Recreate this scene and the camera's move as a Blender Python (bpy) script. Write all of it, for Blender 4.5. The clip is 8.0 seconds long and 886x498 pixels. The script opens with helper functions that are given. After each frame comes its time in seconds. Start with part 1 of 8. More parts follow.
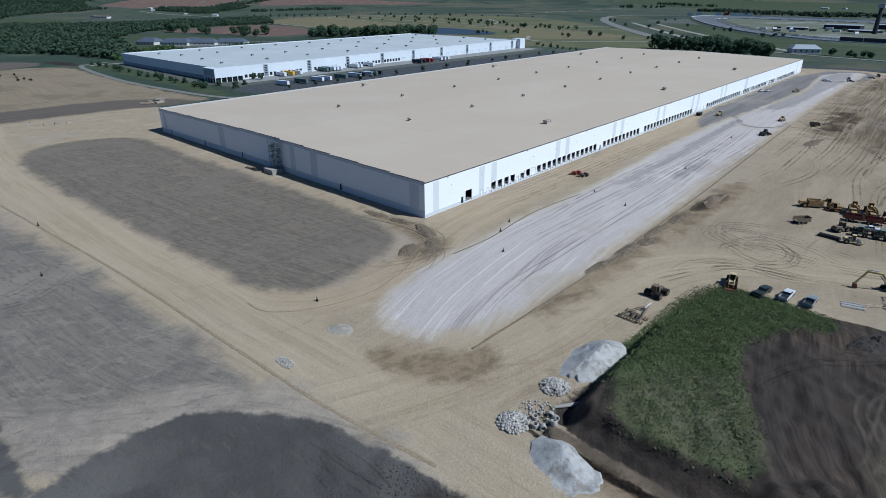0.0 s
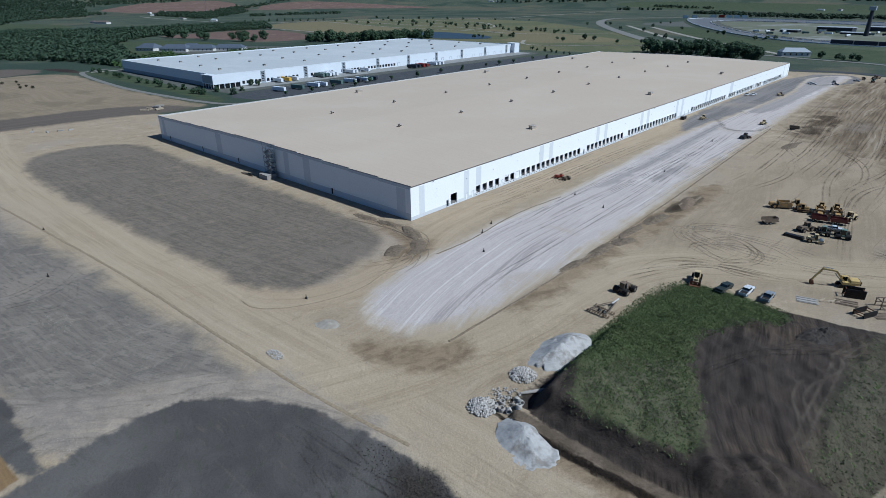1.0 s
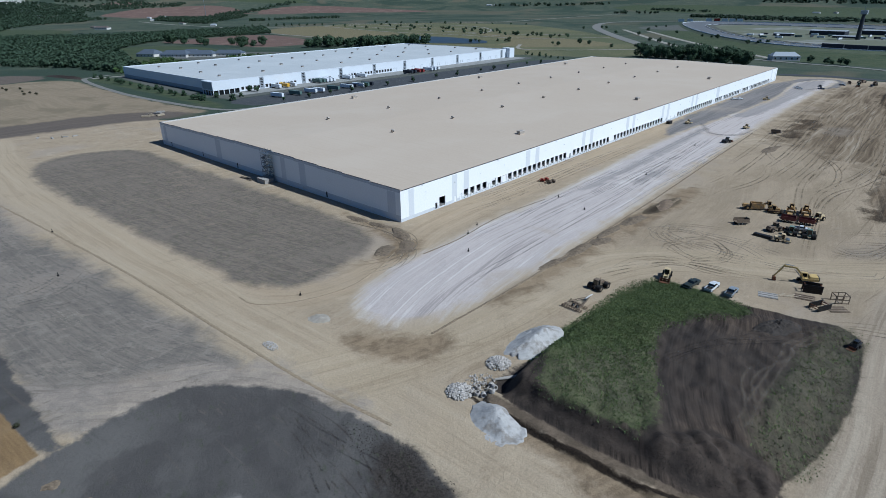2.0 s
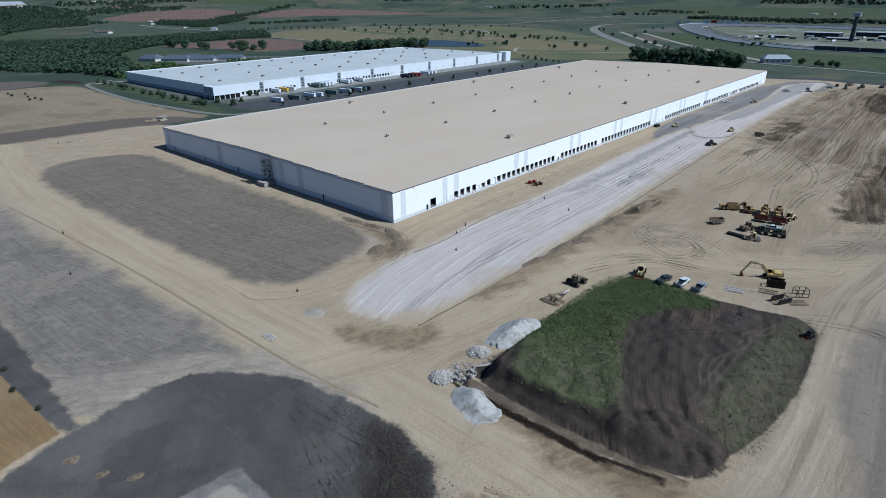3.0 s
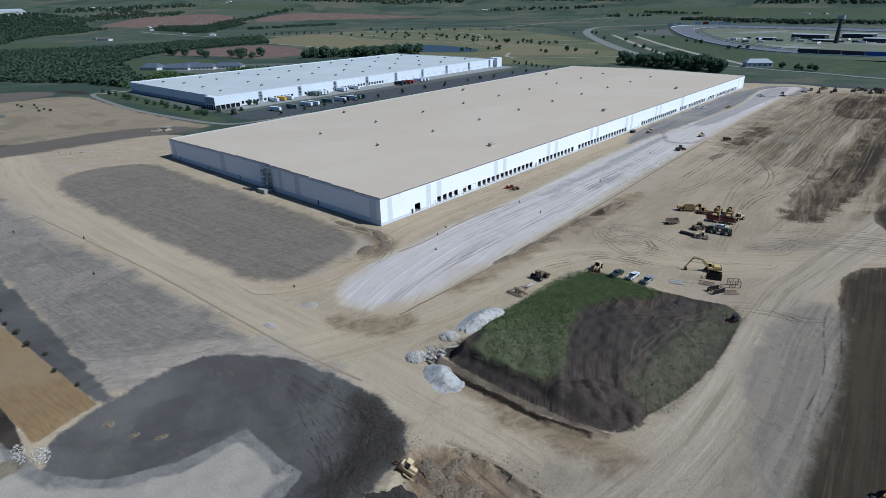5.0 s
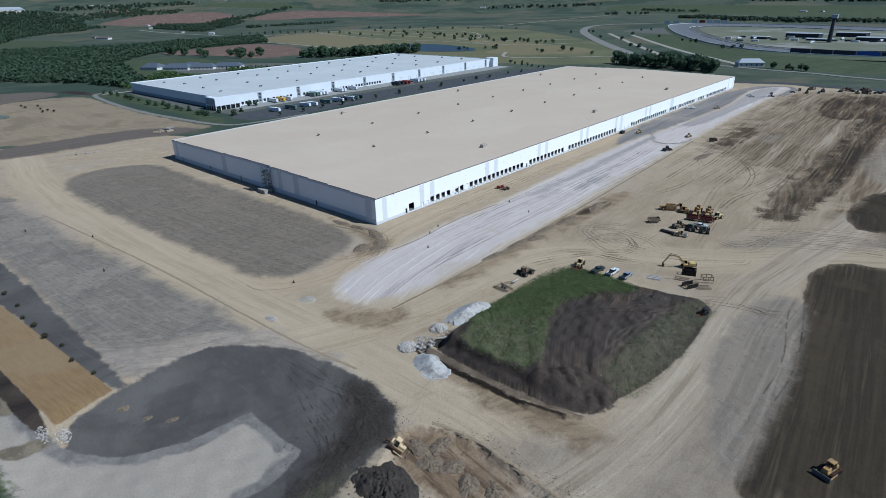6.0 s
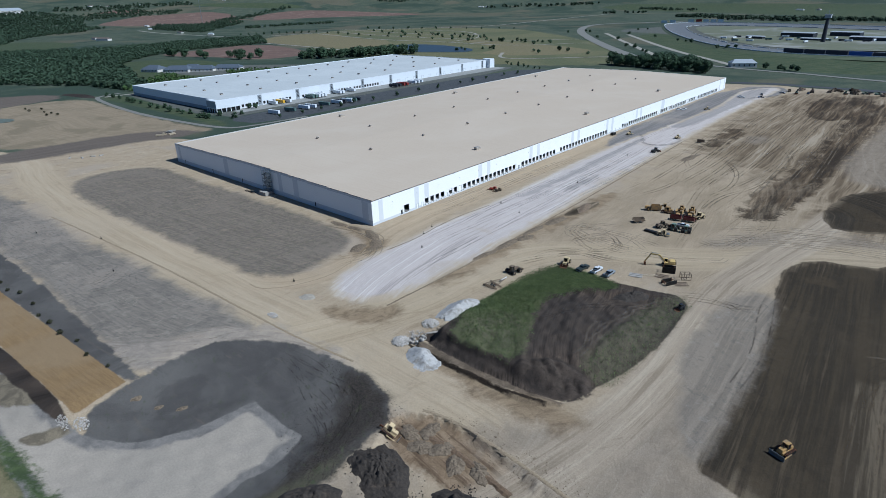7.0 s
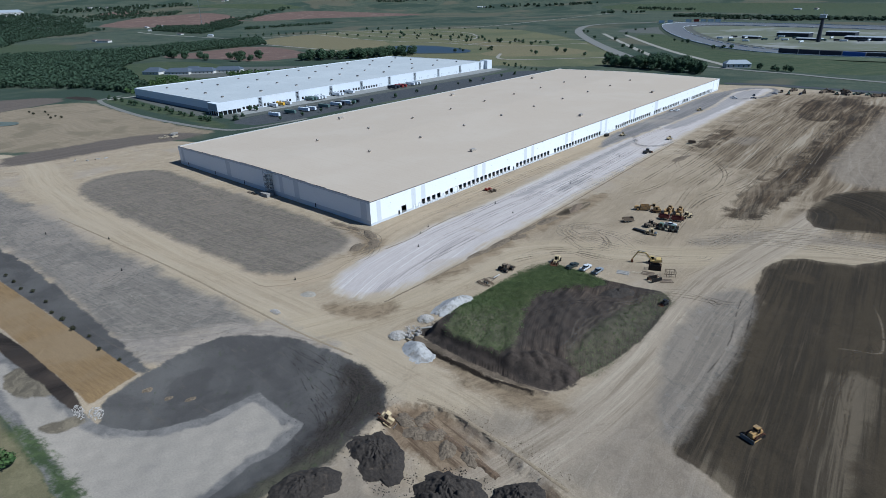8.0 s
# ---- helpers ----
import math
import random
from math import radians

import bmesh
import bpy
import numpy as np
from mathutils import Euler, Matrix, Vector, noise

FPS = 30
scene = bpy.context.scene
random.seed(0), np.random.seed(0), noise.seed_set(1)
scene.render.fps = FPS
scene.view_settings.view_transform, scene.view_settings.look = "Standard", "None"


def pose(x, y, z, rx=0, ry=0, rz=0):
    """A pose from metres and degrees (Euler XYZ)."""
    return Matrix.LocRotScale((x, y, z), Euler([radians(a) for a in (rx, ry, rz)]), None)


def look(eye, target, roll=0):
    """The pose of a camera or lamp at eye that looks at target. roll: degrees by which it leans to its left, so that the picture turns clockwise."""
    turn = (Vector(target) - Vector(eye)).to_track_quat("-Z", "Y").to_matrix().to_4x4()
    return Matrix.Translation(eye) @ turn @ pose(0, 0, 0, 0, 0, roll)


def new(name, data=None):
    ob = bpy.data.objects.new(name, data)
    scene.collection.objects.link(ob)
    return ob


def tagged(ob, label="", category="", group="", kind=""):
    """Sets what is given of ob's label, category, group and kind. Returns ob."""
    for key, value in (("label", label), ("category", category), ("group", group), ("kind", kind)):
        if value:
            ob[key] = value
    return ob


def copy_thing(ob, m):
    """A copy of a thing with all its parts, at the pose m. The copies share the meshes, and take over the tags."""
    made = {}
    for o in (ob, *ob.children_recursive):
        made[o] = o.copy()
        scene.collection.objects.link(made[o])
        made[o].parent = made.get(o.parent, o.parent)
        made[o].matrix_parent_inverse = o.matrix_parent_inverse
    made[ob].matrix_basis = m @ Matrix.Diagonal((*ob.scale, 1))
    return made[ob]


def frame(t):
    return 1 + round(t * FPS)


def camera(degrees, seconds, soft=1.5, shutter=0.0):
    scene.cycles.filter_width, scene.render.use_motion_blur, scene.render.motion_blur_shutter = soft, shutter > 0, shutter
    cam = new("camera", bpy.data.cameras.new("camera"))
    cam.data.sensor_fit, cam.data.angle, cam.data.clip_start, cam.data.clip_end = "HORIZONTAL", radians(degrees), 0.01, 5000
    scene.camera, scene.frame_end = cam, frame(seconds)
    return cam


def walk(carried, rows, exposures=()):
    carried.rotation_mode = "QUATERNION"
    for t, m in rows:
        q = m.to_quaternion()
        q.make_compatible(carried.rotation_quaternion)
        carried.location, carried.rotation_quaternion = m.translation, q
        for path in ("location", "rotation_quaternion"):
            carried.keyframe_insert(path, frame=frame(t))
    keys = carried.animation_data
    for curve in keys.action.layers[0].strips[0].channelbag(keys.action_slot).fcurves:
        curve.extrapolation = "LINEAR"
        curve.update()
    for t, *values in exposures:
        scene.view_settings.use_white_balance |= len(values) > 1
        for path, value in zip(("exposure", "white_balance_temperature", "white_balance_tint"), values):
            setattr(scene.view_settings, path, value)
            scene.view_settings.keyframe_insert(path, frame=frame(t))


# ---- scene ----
cam = camera(75.6, 8.0, 0.55)
PATH = [
    (0, (130.265, -134.792, 72.11), (129.042, -133.438, 71.293), -0.1),
    (0.5, (135.543, -136.54, 73.902), (134.319, -135.183, 73.09), -0.3),
    (1, (140.59, -138.311, 75.748), (139.364, -136.954, 74.938), -0.4),
    (1.5, (145.762, -140.662, 77.504), (144.535, -139.303, 76.699), -0.5),
    (3, (161.618, -148.771, 83.173), (160.387, -147.411, 82.377), -0.8),
    (3.5, (167.164, -151.722, 85.304), (165.931, -150.362, 84.509), -1.0),
    (4, (172.655, -154.848, 87.53), (171.421, -153.488, 86.739), -1.1),
    (4.5, (177.921, -157.92, 90.028), (176.686, -156.559, 89.238), -1.3),
    (6, (193.272, -167.572, 97.729), (192.044, -166.211, 96.928), -1.4),
    (6.5, (198.074, -170.566, 100.185), (196.847, -169.206, 99.382), -1.5),
    (7, (202.664, -173.547, 102.827), (201.438, -172.187, 102.022), -1.6),
    (7.5, (206.532, -176.253, 104.773), (205.307, -174.893, 103.967), -1.7),
    (8, (210.296, -178.996, 106.456), (209.07, -177.636, 105.65), -1.8),
]
walk(cam, [(t, look(eye, target, roll)) for t, eye, target, roll in PATH], exposures=[(0.0, 0.04, 4850, 5), (3.5, 0.09, 4850, 5), (6.0, 0.12, 4850, 5), (8.0, 0.17, 4850, 5)])

# ---- sun and sky ----
SUN_EL, SUN_AZ = 48.0, 68.0            # degrees; azimuth from +y towards +x
sun_dir = Vector((math.sin(radians(SUN_AZ)) * math.cos(radians(SUN_EL)), math.cos(radians(SUN_AZ)) * math.cos(radians(SUN_EL)), math.sin(radians(SUN_EL))))
world = bpy.data.worlds.new("sky")
scene.world = world
world.use_nodes = True
wn = world.node_tree
sky = wn.nodes.new("ShaderNodeTexSky")
sky.sky_type, sky.sun_disc = "NISHITA", False
sky.sun_elevation, sky.sun_rotation = radians(SUN_EL), radians(SUN_AZ)
sky.altitude, sky.air_density, sky.dust_density, sky.ozone_density = 200, 1.0, 0.0, 6.0
wn.links.new(sky.outputs[0], wn.nodes["Background"].inputs[0])
wn.nodes["Background"].inputs[1].default_value = 0.046
sun = new("sun", bpy.data.lights.new("sun", "SUN"))
sun.data.energy, sun.data.angle, sun.data.color = 5.2, radians(0.53), (1.0, 0.885, 0.735)
sun.matrix_world = look(sun_dir * 900, (0, 0, 0))


# ---- node helpers ----
def rgb(r, g, b, k=1.0):
    """A linear colour from everyday 0 to 255 values."""
    return tuple(k * (c / 255 / 12.92 if c <= 10 else ((c / 255 + 0.055) / 1.055) ** 2.4) for c in (r, g, b)) + (1.0,)


def wire(nt, socket, v):
    if isinstance(v, bpy.types.NodeSocket):
        nt.links.new(v, socket)
    elif v is not None:
        socket.default_value = v


def n_noise(nt, vec, scale, detail=5.0, rough=0.55, distort=0.0):
    n = nt.nodes.new("ShaderNodeTexNoise")
    wire(nt, n.inputs["Vector"], vec)
    n.inputs["Scale"].default_value, n.inputs["Detail"].default_value = scale, detail
    n.inputs["Roughness"].default_value, n.inputs["Distortion"].default_value = rough, distort
    return n.outputs[0]


def n_math(nt, op, a, b=None, clamp=False):
    n = nt.nodes.new("ShaderNodeMath")
    n.operation, n.use_clamp = op, clamp
    wire(nt, n.inputs[0], a)
    wire(nt, n.inputs[1], b)
    return n.outputs[0]


def n_range(nt, v, a, b, c=0.0, d=1.0, smooth=True):
    n = nt.nodes.new("ShaderNodeMapRange")
    n.interpolation_type = "SMOOTHSTEP" if smooth else "LINEAR"
    wire(nt, n.inputs[0], v)
    for i, x in zip((1, 2, 3, 4), (a, b, c, d)):
        wire(nt, n.inputs[i], x)
    return n.outputs[0]


def n_mix(nt, fac, a, b, blend="MIX"):
    n = nt.nodes.new("ShaderNodeMix")
    n.data_type, n.blend_type = "RGBA", blend
    wire(nt, n.inputs[0], fac)
    wire(nt, n.inputs[6], a)
    wire(nt, n.inputs[7], b)
    return n.outputs[2]


def n_map(nt, vec, scale=(1, 1, 1), turn=0.0, shift=(0, 0, 0)):
    """Turns the coordinates, then stretches them."""
    if turn:
        r = nt.nodes.new("ShaderNodeMapping")
        wire(nt, r.inputs[0], vec)
        r.inputs["Rotation"].default_value = (0, 0, radians(turn))
        vec = r.outputs[0]
    n = nt.nodes.new("ShaderNodeMapping")
    wire(nt, n.inputs[0], vec)
    n.inputs["Location"].default_value = shift
    n.inputs["Scale"].default_value = scale
    return n.outputs[0]


def n_bump(nt, height, strength, distance):
    n = nt.nodes.new("ShaderNodeBump")
    wire(nt, n.inputs["Strength"], strength)
    n.inputs["Distance"].default_value = distance
    wire(nt, n.inputs["Height"], height)
    return n.outputs[0]


def start_mat(name):
    m = bpy.data.materials.new(name)
    m.use_nodes = True
    nt = m.node_tree
    return m, nt, nt.nodes["Principled BSDF"], nt.nodes.new("ShaderNodeTexCoord").outputs["Object"]


def surface(name, a, b, fine=4.0, coarse=0.25, rough=0.8, metal=0.0, bump=0.02, vary=0.0, dirt=None, dirt_from=0.55, spec=0.3):
    """A general weathered surface: two colours mixed by grain, stains at a coarser size, fine relief."""
    m, nt, p, co = start_mat(name)
    g1 = n_noise(nt, co, fine, 6, 0.6)
    g2 = n_noise(nt, co, coarse, 6, 0.6)
    col = n_mix(nt, n_range(nt, g1, 0.3, 0.7), a, b)
    if dirt:
        both = n_math(nt, "ADD", n_math(nt, "MULTIPLY", g2, 0.75), n_math(nt, "MULTIPLY", g1, 0.25))
        col = n_mix(nt, n_range(nt, both, dirt_from, dirt_from + 0.15), col, dirt)
    if vary:
        info = nt.nodes.new("ShaderNodeObjectInfo")
        shade = n_range(nt, info.outputs["Random"], 0.0, 1.0, 1 - vary, 1 + vary, False)
        hs = nt.nodes.new("ShaderNodeHueSaturation")
        wire(nt, hs.inputs["Value"], shade)
        wire(nt, hs.inputs["Color"], col)
        col = hs.outputs[0]
    wire(nt, p.inputs["Base Color"], col)
    wire(nt, p.inputs["Roughness"], n_range(nt, g2, 0.2, 0.8, max(rough - 0.12, 0.05), min(rough + 0.1, 1.0)))
    p.inputs["Metallic"].default_value = metal
    p.inputs["Specular IOR Level"].default_value = spec
    if bump:
        wire(nt, p.inputs["Normal"], n_bump(nt, g1, 0.6, bump))
    return m


# ---- materials ----
M_white_wall = surface("white_tilt_up_concrete", rgb(228, 229, 228), rgb(221, 223, 223), 1.5, 0.06, 0.75, bump=0.01, dirt=rgb(211, 213, 212), dirt_from=0.6)
M_grey_wall = surface("grey_painted_concrete", rgb(204, 207, 209), rgb(197, 200, 203), 1.5, 0.08, 0.75, bump=0.01, dirt=rgb(188, 192, 196), dirt_from=0.6)
M_band = surface("grey_painted_base_band", rgb(198, 201, 203), rgb(190, 193, 196), 1.5, 0.15, 0.8, bump=0.01, dirt=rgb(194, 186, 174), dirt_from=0.55)
M_coping = surface("dark_metal_coping", rgb(70, 66, 64), rgb(58, 55, 54), 3, 0.2, 0.5, 0.6, bump=0.0)
M_coping_light = surface("pale_metal_coping", rgb(200, 198, 194), rgb(188, 186, 182), 3, 0.2, 0.5, 0.4, bump=0.0)
M_steel = surface("galvanised_steel", rgb(150, 155, 158), rgb(120, 126, 130), 6, 0.8, 0.45, 0.8, bump=0.003)
M_dark_steel = surface("dark_steel", rgb(48, 47, 46), rgb(34, 33, 33), 6, 0.8, 0.5, 0.5, bump=0.003)
M_rust = surface("rusty_steel", rgb(110, 72, 48), rgb(74, 50, 38), 5, 0.6, 0.8, 0.2, bump=0.006, dirt=rgb(134, 112, 88))
M_black = surface("black_rubber", rgb(30, 29, 28), rgb(40, 38, 36), 8, 1.0, 0.9, bump=0.01, dirt=rgb(92, 82, 68), dirt_from=0.6)
M_glass = surface("tinted_glass", rgb(18, 24, 28), rgb(14, 19, 22), 2, 0.5, 0.08, bump=0.0, spec=0.6)
M_concrete = surface("plain_concrete", rgb(150, 146, 139), rgb(135, 131, 125), 4, 0.4, 0.9, bump=0.01, dirt=rgb(120, 114, 105))
M_slab = surface("concrete_slab", rgb(120, 118, 114), rgb(104, 102, 99), 2, 0.2, 0.85, bump=0.01)
M_asphalt = surface("asphalt", rgb(62, 64, 67), rgb(52, 54, 57), 3, 0.05, 0.9, bump=0.01, dirt=rgb(76, 77, 78))
M_pale_asphalt = surface("weathered_pale_asphalt", rgb(116, 115, 108), rgb(103, 102, 97), 3, 0.03, 0.9, bump=0.01, dirt=rgb(126, 123, 114))
M_road = surface("pale_concrete_road", rgb(142, 138, 127), rgb(130, 127, 117), 2, 0.03, 0.9, bump=0.01, dirt=rgb(136, 132, 124))
M_wh2_white = surface("white_painted_metal_wall", rgb(208, 212, 216), rgb(200, 205, 210), 1.0, 0.05, 0.6, bump=0.005, dirt=rgb(192, 197, 202), dirt_from=0.6)
M_wh2_grey = surface("light_grey_wall_panel", rgb(152, 158, 164), rgb(142, 148, 154), 1.0, 0.05, 0.6, bump=0.005)


def roof_mat(name, a, b, seam, lap, stain):
    """Membrane roof: laps across, seams, blotchy ageing."""
    m, nt, p, co = start_mat(name)
    g1 = n_noise(nt, co, 0.9, 6, 0.6)
    g2 = n_noise(nt, co, 0.018, 6, 0.6, 0.4)
    g3 = n_noise(nt, n_map(nt, co, (0.05, 0.5, 1)), 1.0, 4, 0.6)
    col = n_mix(nt, n_range(nt, g1, 0.25, 0.75), a, b)
    col = n_mix(nt, n_range(nt, g2, 0.42, 0.68, 0, 0.65), col, stain)
    col = n_mix(nt, n_range(nt, g3, 0.5, 0.75, 0, 0.35), col, seam)
    sep = nt.nodes.new("ShaderNodeSeparateXYZ")
    wire(nt, sep.inputs[0], co)
    line = n_math(nt, "PINGPONG", sep.outputs[1], lap / 2)
    col = n_mix(nt, n_range(nt, line, 0.0, 0.14, 0.45, 0.0), col, seam)
    wire(nt, p.inputs["Base Color"], col)
    p.inputs["Roughness"].default_value = 0.85
    p.inputs["Specular IOR Level"].default_value = 0.2
    wire(nt, p.inputs["Normal"], n_bump(nt, g1, 0.5, 0.02))
    return m


M_roof = roof_mat("tan_membrane_roof", rgb(174, 161, 144), rgb(170, 157, 140), rgb(165, 152, 135), 3.05, rgb(177, 165, 149))
M_roof2 = roof_mat("white_membrane_roof", rgb(172, 175, 175), rgb(164, 168, 169), rgb(140, 145, 147), 3.05, rgb(178, 181, 181))


# ---- mesh helpers ----
def box(bm, x0, x1, y0, y1, z0, z1, m=None):
    v = [bm.verts.new((x, y, z)) for z in (z0, z1) for x, y in ((x0, y0), (x1, y0), (x1, y1), (x0, y1))]
    if m is not None:
        for q in v:
            q.co = m @ q.co
    for f in ((3, 2, 1, 0), (4, 5, 6, 7), (0, 1, 5, 4), (1, 2, 6, 5), (2, 3, 7, 6), (3, 0, 4, 7)):
        bm.faces.new([v[i] for i in f])
    return v


def taper(bm, x0, x1, y0, y1, z0, z1, dx0=0.0, dx1=0.0, dy=0.0, m=None):
    """A box whose top is drawn in by dx0, dx1 (at either x end) and dy (both sides)."""
    lo = [(x0, y0, z0), (x1, y0, z0), (x1, y1, z0), (x0, y1, z0)]
    hi = [(x0 + dx0, y0 + dy, z1), (x1 - dx1, y0 + dy, z1), (x1 - dx1, y1 - dy, z1), (x0 + dx0, y1 - dy, z1)]
    v = [bm.verts.new(m @ Vector(c) if m is not None else c) for c in lo + hi]
    for f in ((3, 2, 1, 0), (4, 5, 6, 7), (0, 1, 5, 4), (1, 2, 6, 5), (2, 3, 7, 6), (3, 0, 4, 7)):
        bm.faces.new([v[i] for i in f])
    return v


def tube(bm, a, b, r0, r1=None, n=8, caps=True):
    """A round bar from a to b."""
    a, b = Vector(a), Vector(b)
    r1 = r0 if r1 is None else r1
    w = (b - a).normalized()
    u = w.orthogonal().normalized()
    s = w.cross(u)
    rings = []
    for c, r in ((a, r0), (b, r1)):
        rings.append([bm.verts.new(c + (u * math.cos(k * math.tau / n) + s * math.sin(k * math.tau / n)) * r) for k in range(n)])
    for k in range(n):
        bm.faces.new((rings[0][k], rings[0][(k + 1) % n], rings[1][(k + 1) % n], rings[1][k]))
    if caps:
        bm.faces.new(rings[0][::-1])
        bm.faces.new(rings[1])


def beam(bm, a, b, w, h=None):
    """A square bar from a to b."""
    a, b = Vector(a), Vector(b)
    h = h or w
    d = (b - a).normalized()
    s = d.cross(Vector((0, 0, 1)))
    s = Vector((1, 0, 0)) if s.length < 1e-4 else s.normalized()
    u = s.cross(d)
    v = [bm.verts.new(c + s * w / 2 * i + u * h / 2 * j) for c in (a, b) for i, j in ((-1, -1), (1, -1), (1, 1), (-1, 1))]
    for f in ((3, 2, 1, 0), (4, 5, 6, 7), (0, 1, 5, 4), (1, 2, 6, 5), (2, 3, 7, 6), (3, 0, 4, 7)):
        bm.faces.new([v[i] for i in f])


def mesh_of(name, bm, material, smooth=False, weld=False):
    if weld:
        bmesh.ops.remove_doubles(bm, verts=bm.verts[:], dist=0.001)
    bmesh.ops.recalc_face_normals(bm, faces=bm.faces[:])
    me = bpy.data.meshes.new(name)
    bm.to_mesh(me)
    bm.free()
    me.materials.append(material)
    if smooth:
        me.shade_smooth()
    return me


def part(name, bm, material, parent, label="", smooth=False, bevel=0.0, weld=False):
    ob = new(name, mesh_of(name, bm, material, smooth, weld))
    ob.parent = parent
    if bevel:
        mod = ob.modifiers.new("edge", "BEVEL")
        mod.width, mod.segments, mod.limit_method = bevel, 2, "ANGLE"
    if label:
        tagged(ob, label)
    return ob


def thing(name, label, category, at=None, group="", kind=""):
    ob = new(name)
    ob.empty_display_size = 0.5
    if at is not None:
        ob.matrix_world = at
    return tagged(ob, label, category, group, kind)


def solid(name, bm, material, label, category, group="", kind="", at=None, smooth=False):
    ob = new(name, mesh_of(name, bm, material, smooth))
    if at is not None:
        ob.matrix_world = at
    return tagged(ob, label, category, group, kind)


def BM():
    return bmesh.new()


# ---- the lie of the land ----
def rounded(pts, times=2):
    """Corner cutting: a polygon with softened corners."""
    p = np.array(pts, float)
    for _ in range(times):
        q = np.roll(p, -1, 0)
        p = np.stack((0.75 * p + 0.25 * q, 0.25 * p + 0.75 * q), 1).reshape(-1, 2)
    return p


def inside_by(px, py, poly):
    """Metres inside the polygon (outside: minus)."""
    px, py = np.asarray(px, float), np.asarray(py, float)
    best = np.full(px.shape, 1e12)
    odd = np.zeros(px.shape, bool)
    q = np.roll(poly, -1, 0)
    for (ax, ay), (bx, by) in zip(poly, q):
        dx, dy = bx - ax, by - ay
        k = np.clip(((px - ax) * dx + (py - ay) * dy) / (dx * dx + dy * dy + 1e-9), 0, 1)
        best = np.minimum(best, (px - ax - k * dx) ** 2 + (py - ay - k * dy) ** 2)
        if ay != by:
            cross = ((ay > py) != (by > py)) & (px < (bx - ax) * (py - ay) / (by - ay) + ax)
            odd ^= cross
    d = np.sqrt(best)
    return np.where(odd, d, -d)


def step(a, b, v):
    k = np.clip((np.asarray(v, float) - a) / (b - a), 0, 1)
    return k * k * (3 - 2 * k)


BASIN = rounded([(30, -113), (38, -100), (51, -88), (68, -83), (87, -82), (103, -86), (108, -94), (110, -106), (111, -121), (108, -136), (104, -175),
                 (60, -172), (20, -170), (-12, -161), (8, -155), (30, -152), (36, -135)], 1)
MOUND = rounded([(89, -60), (88, -42), (88, -22), (89, -2), (94, 17), (104, 20), (115, 19), (128, 21), (146, 25), (150, 3), (149.5, -20), (148, -32), (145.5, -44), (142, -53), (137, -59), (130, -60.5), (118, -61), (103, -61)], 1)
CUT = rounded([(109, -90), (113, -85), (124, -82), (142, -84), (163, -88), (170, -100), (150, -116), (124, -118), (113, -104)], 1)
BARE = rounded([(112, 1), (110.5, -8), (107, -14), (109, -23), (114, -34), (119, -43), (122.5, -51), (127, -58), (146, -58), (139, -38), (138, -20), (140, 4), (140, 14), (124, 7)], 1)
FRONT = rounded([(121, -55), (127, -47), (134, -43), (141, -43), (146, -47), (143, -54), (136, -58), (124, -59)], 1)
BANK = rounded([(87, -54), (87.5, -46), (91, -42), (95.5, -47), (97.4, -54.5), (103, -56.5), (108, -57), (116, -56.5), (122, -56), (124, -59), (104, -59), (86, -59.5)], 1)
WAVES = [(0.11, 0.05, 0.3, 0.16), (-0.06, 0.13, 1.7, 0.14), (0.31, 0.22, 4.0, 0.06), (0.19, -0.37, 2.2, 0.06), (0.62, 0.5, 0.9, 0.05), (-0.55, 0.71, 5.0, 0.05), (1.1, -0.4, 2.0, 0.04), (0.5, 1.25, 3.1, 0.04)]


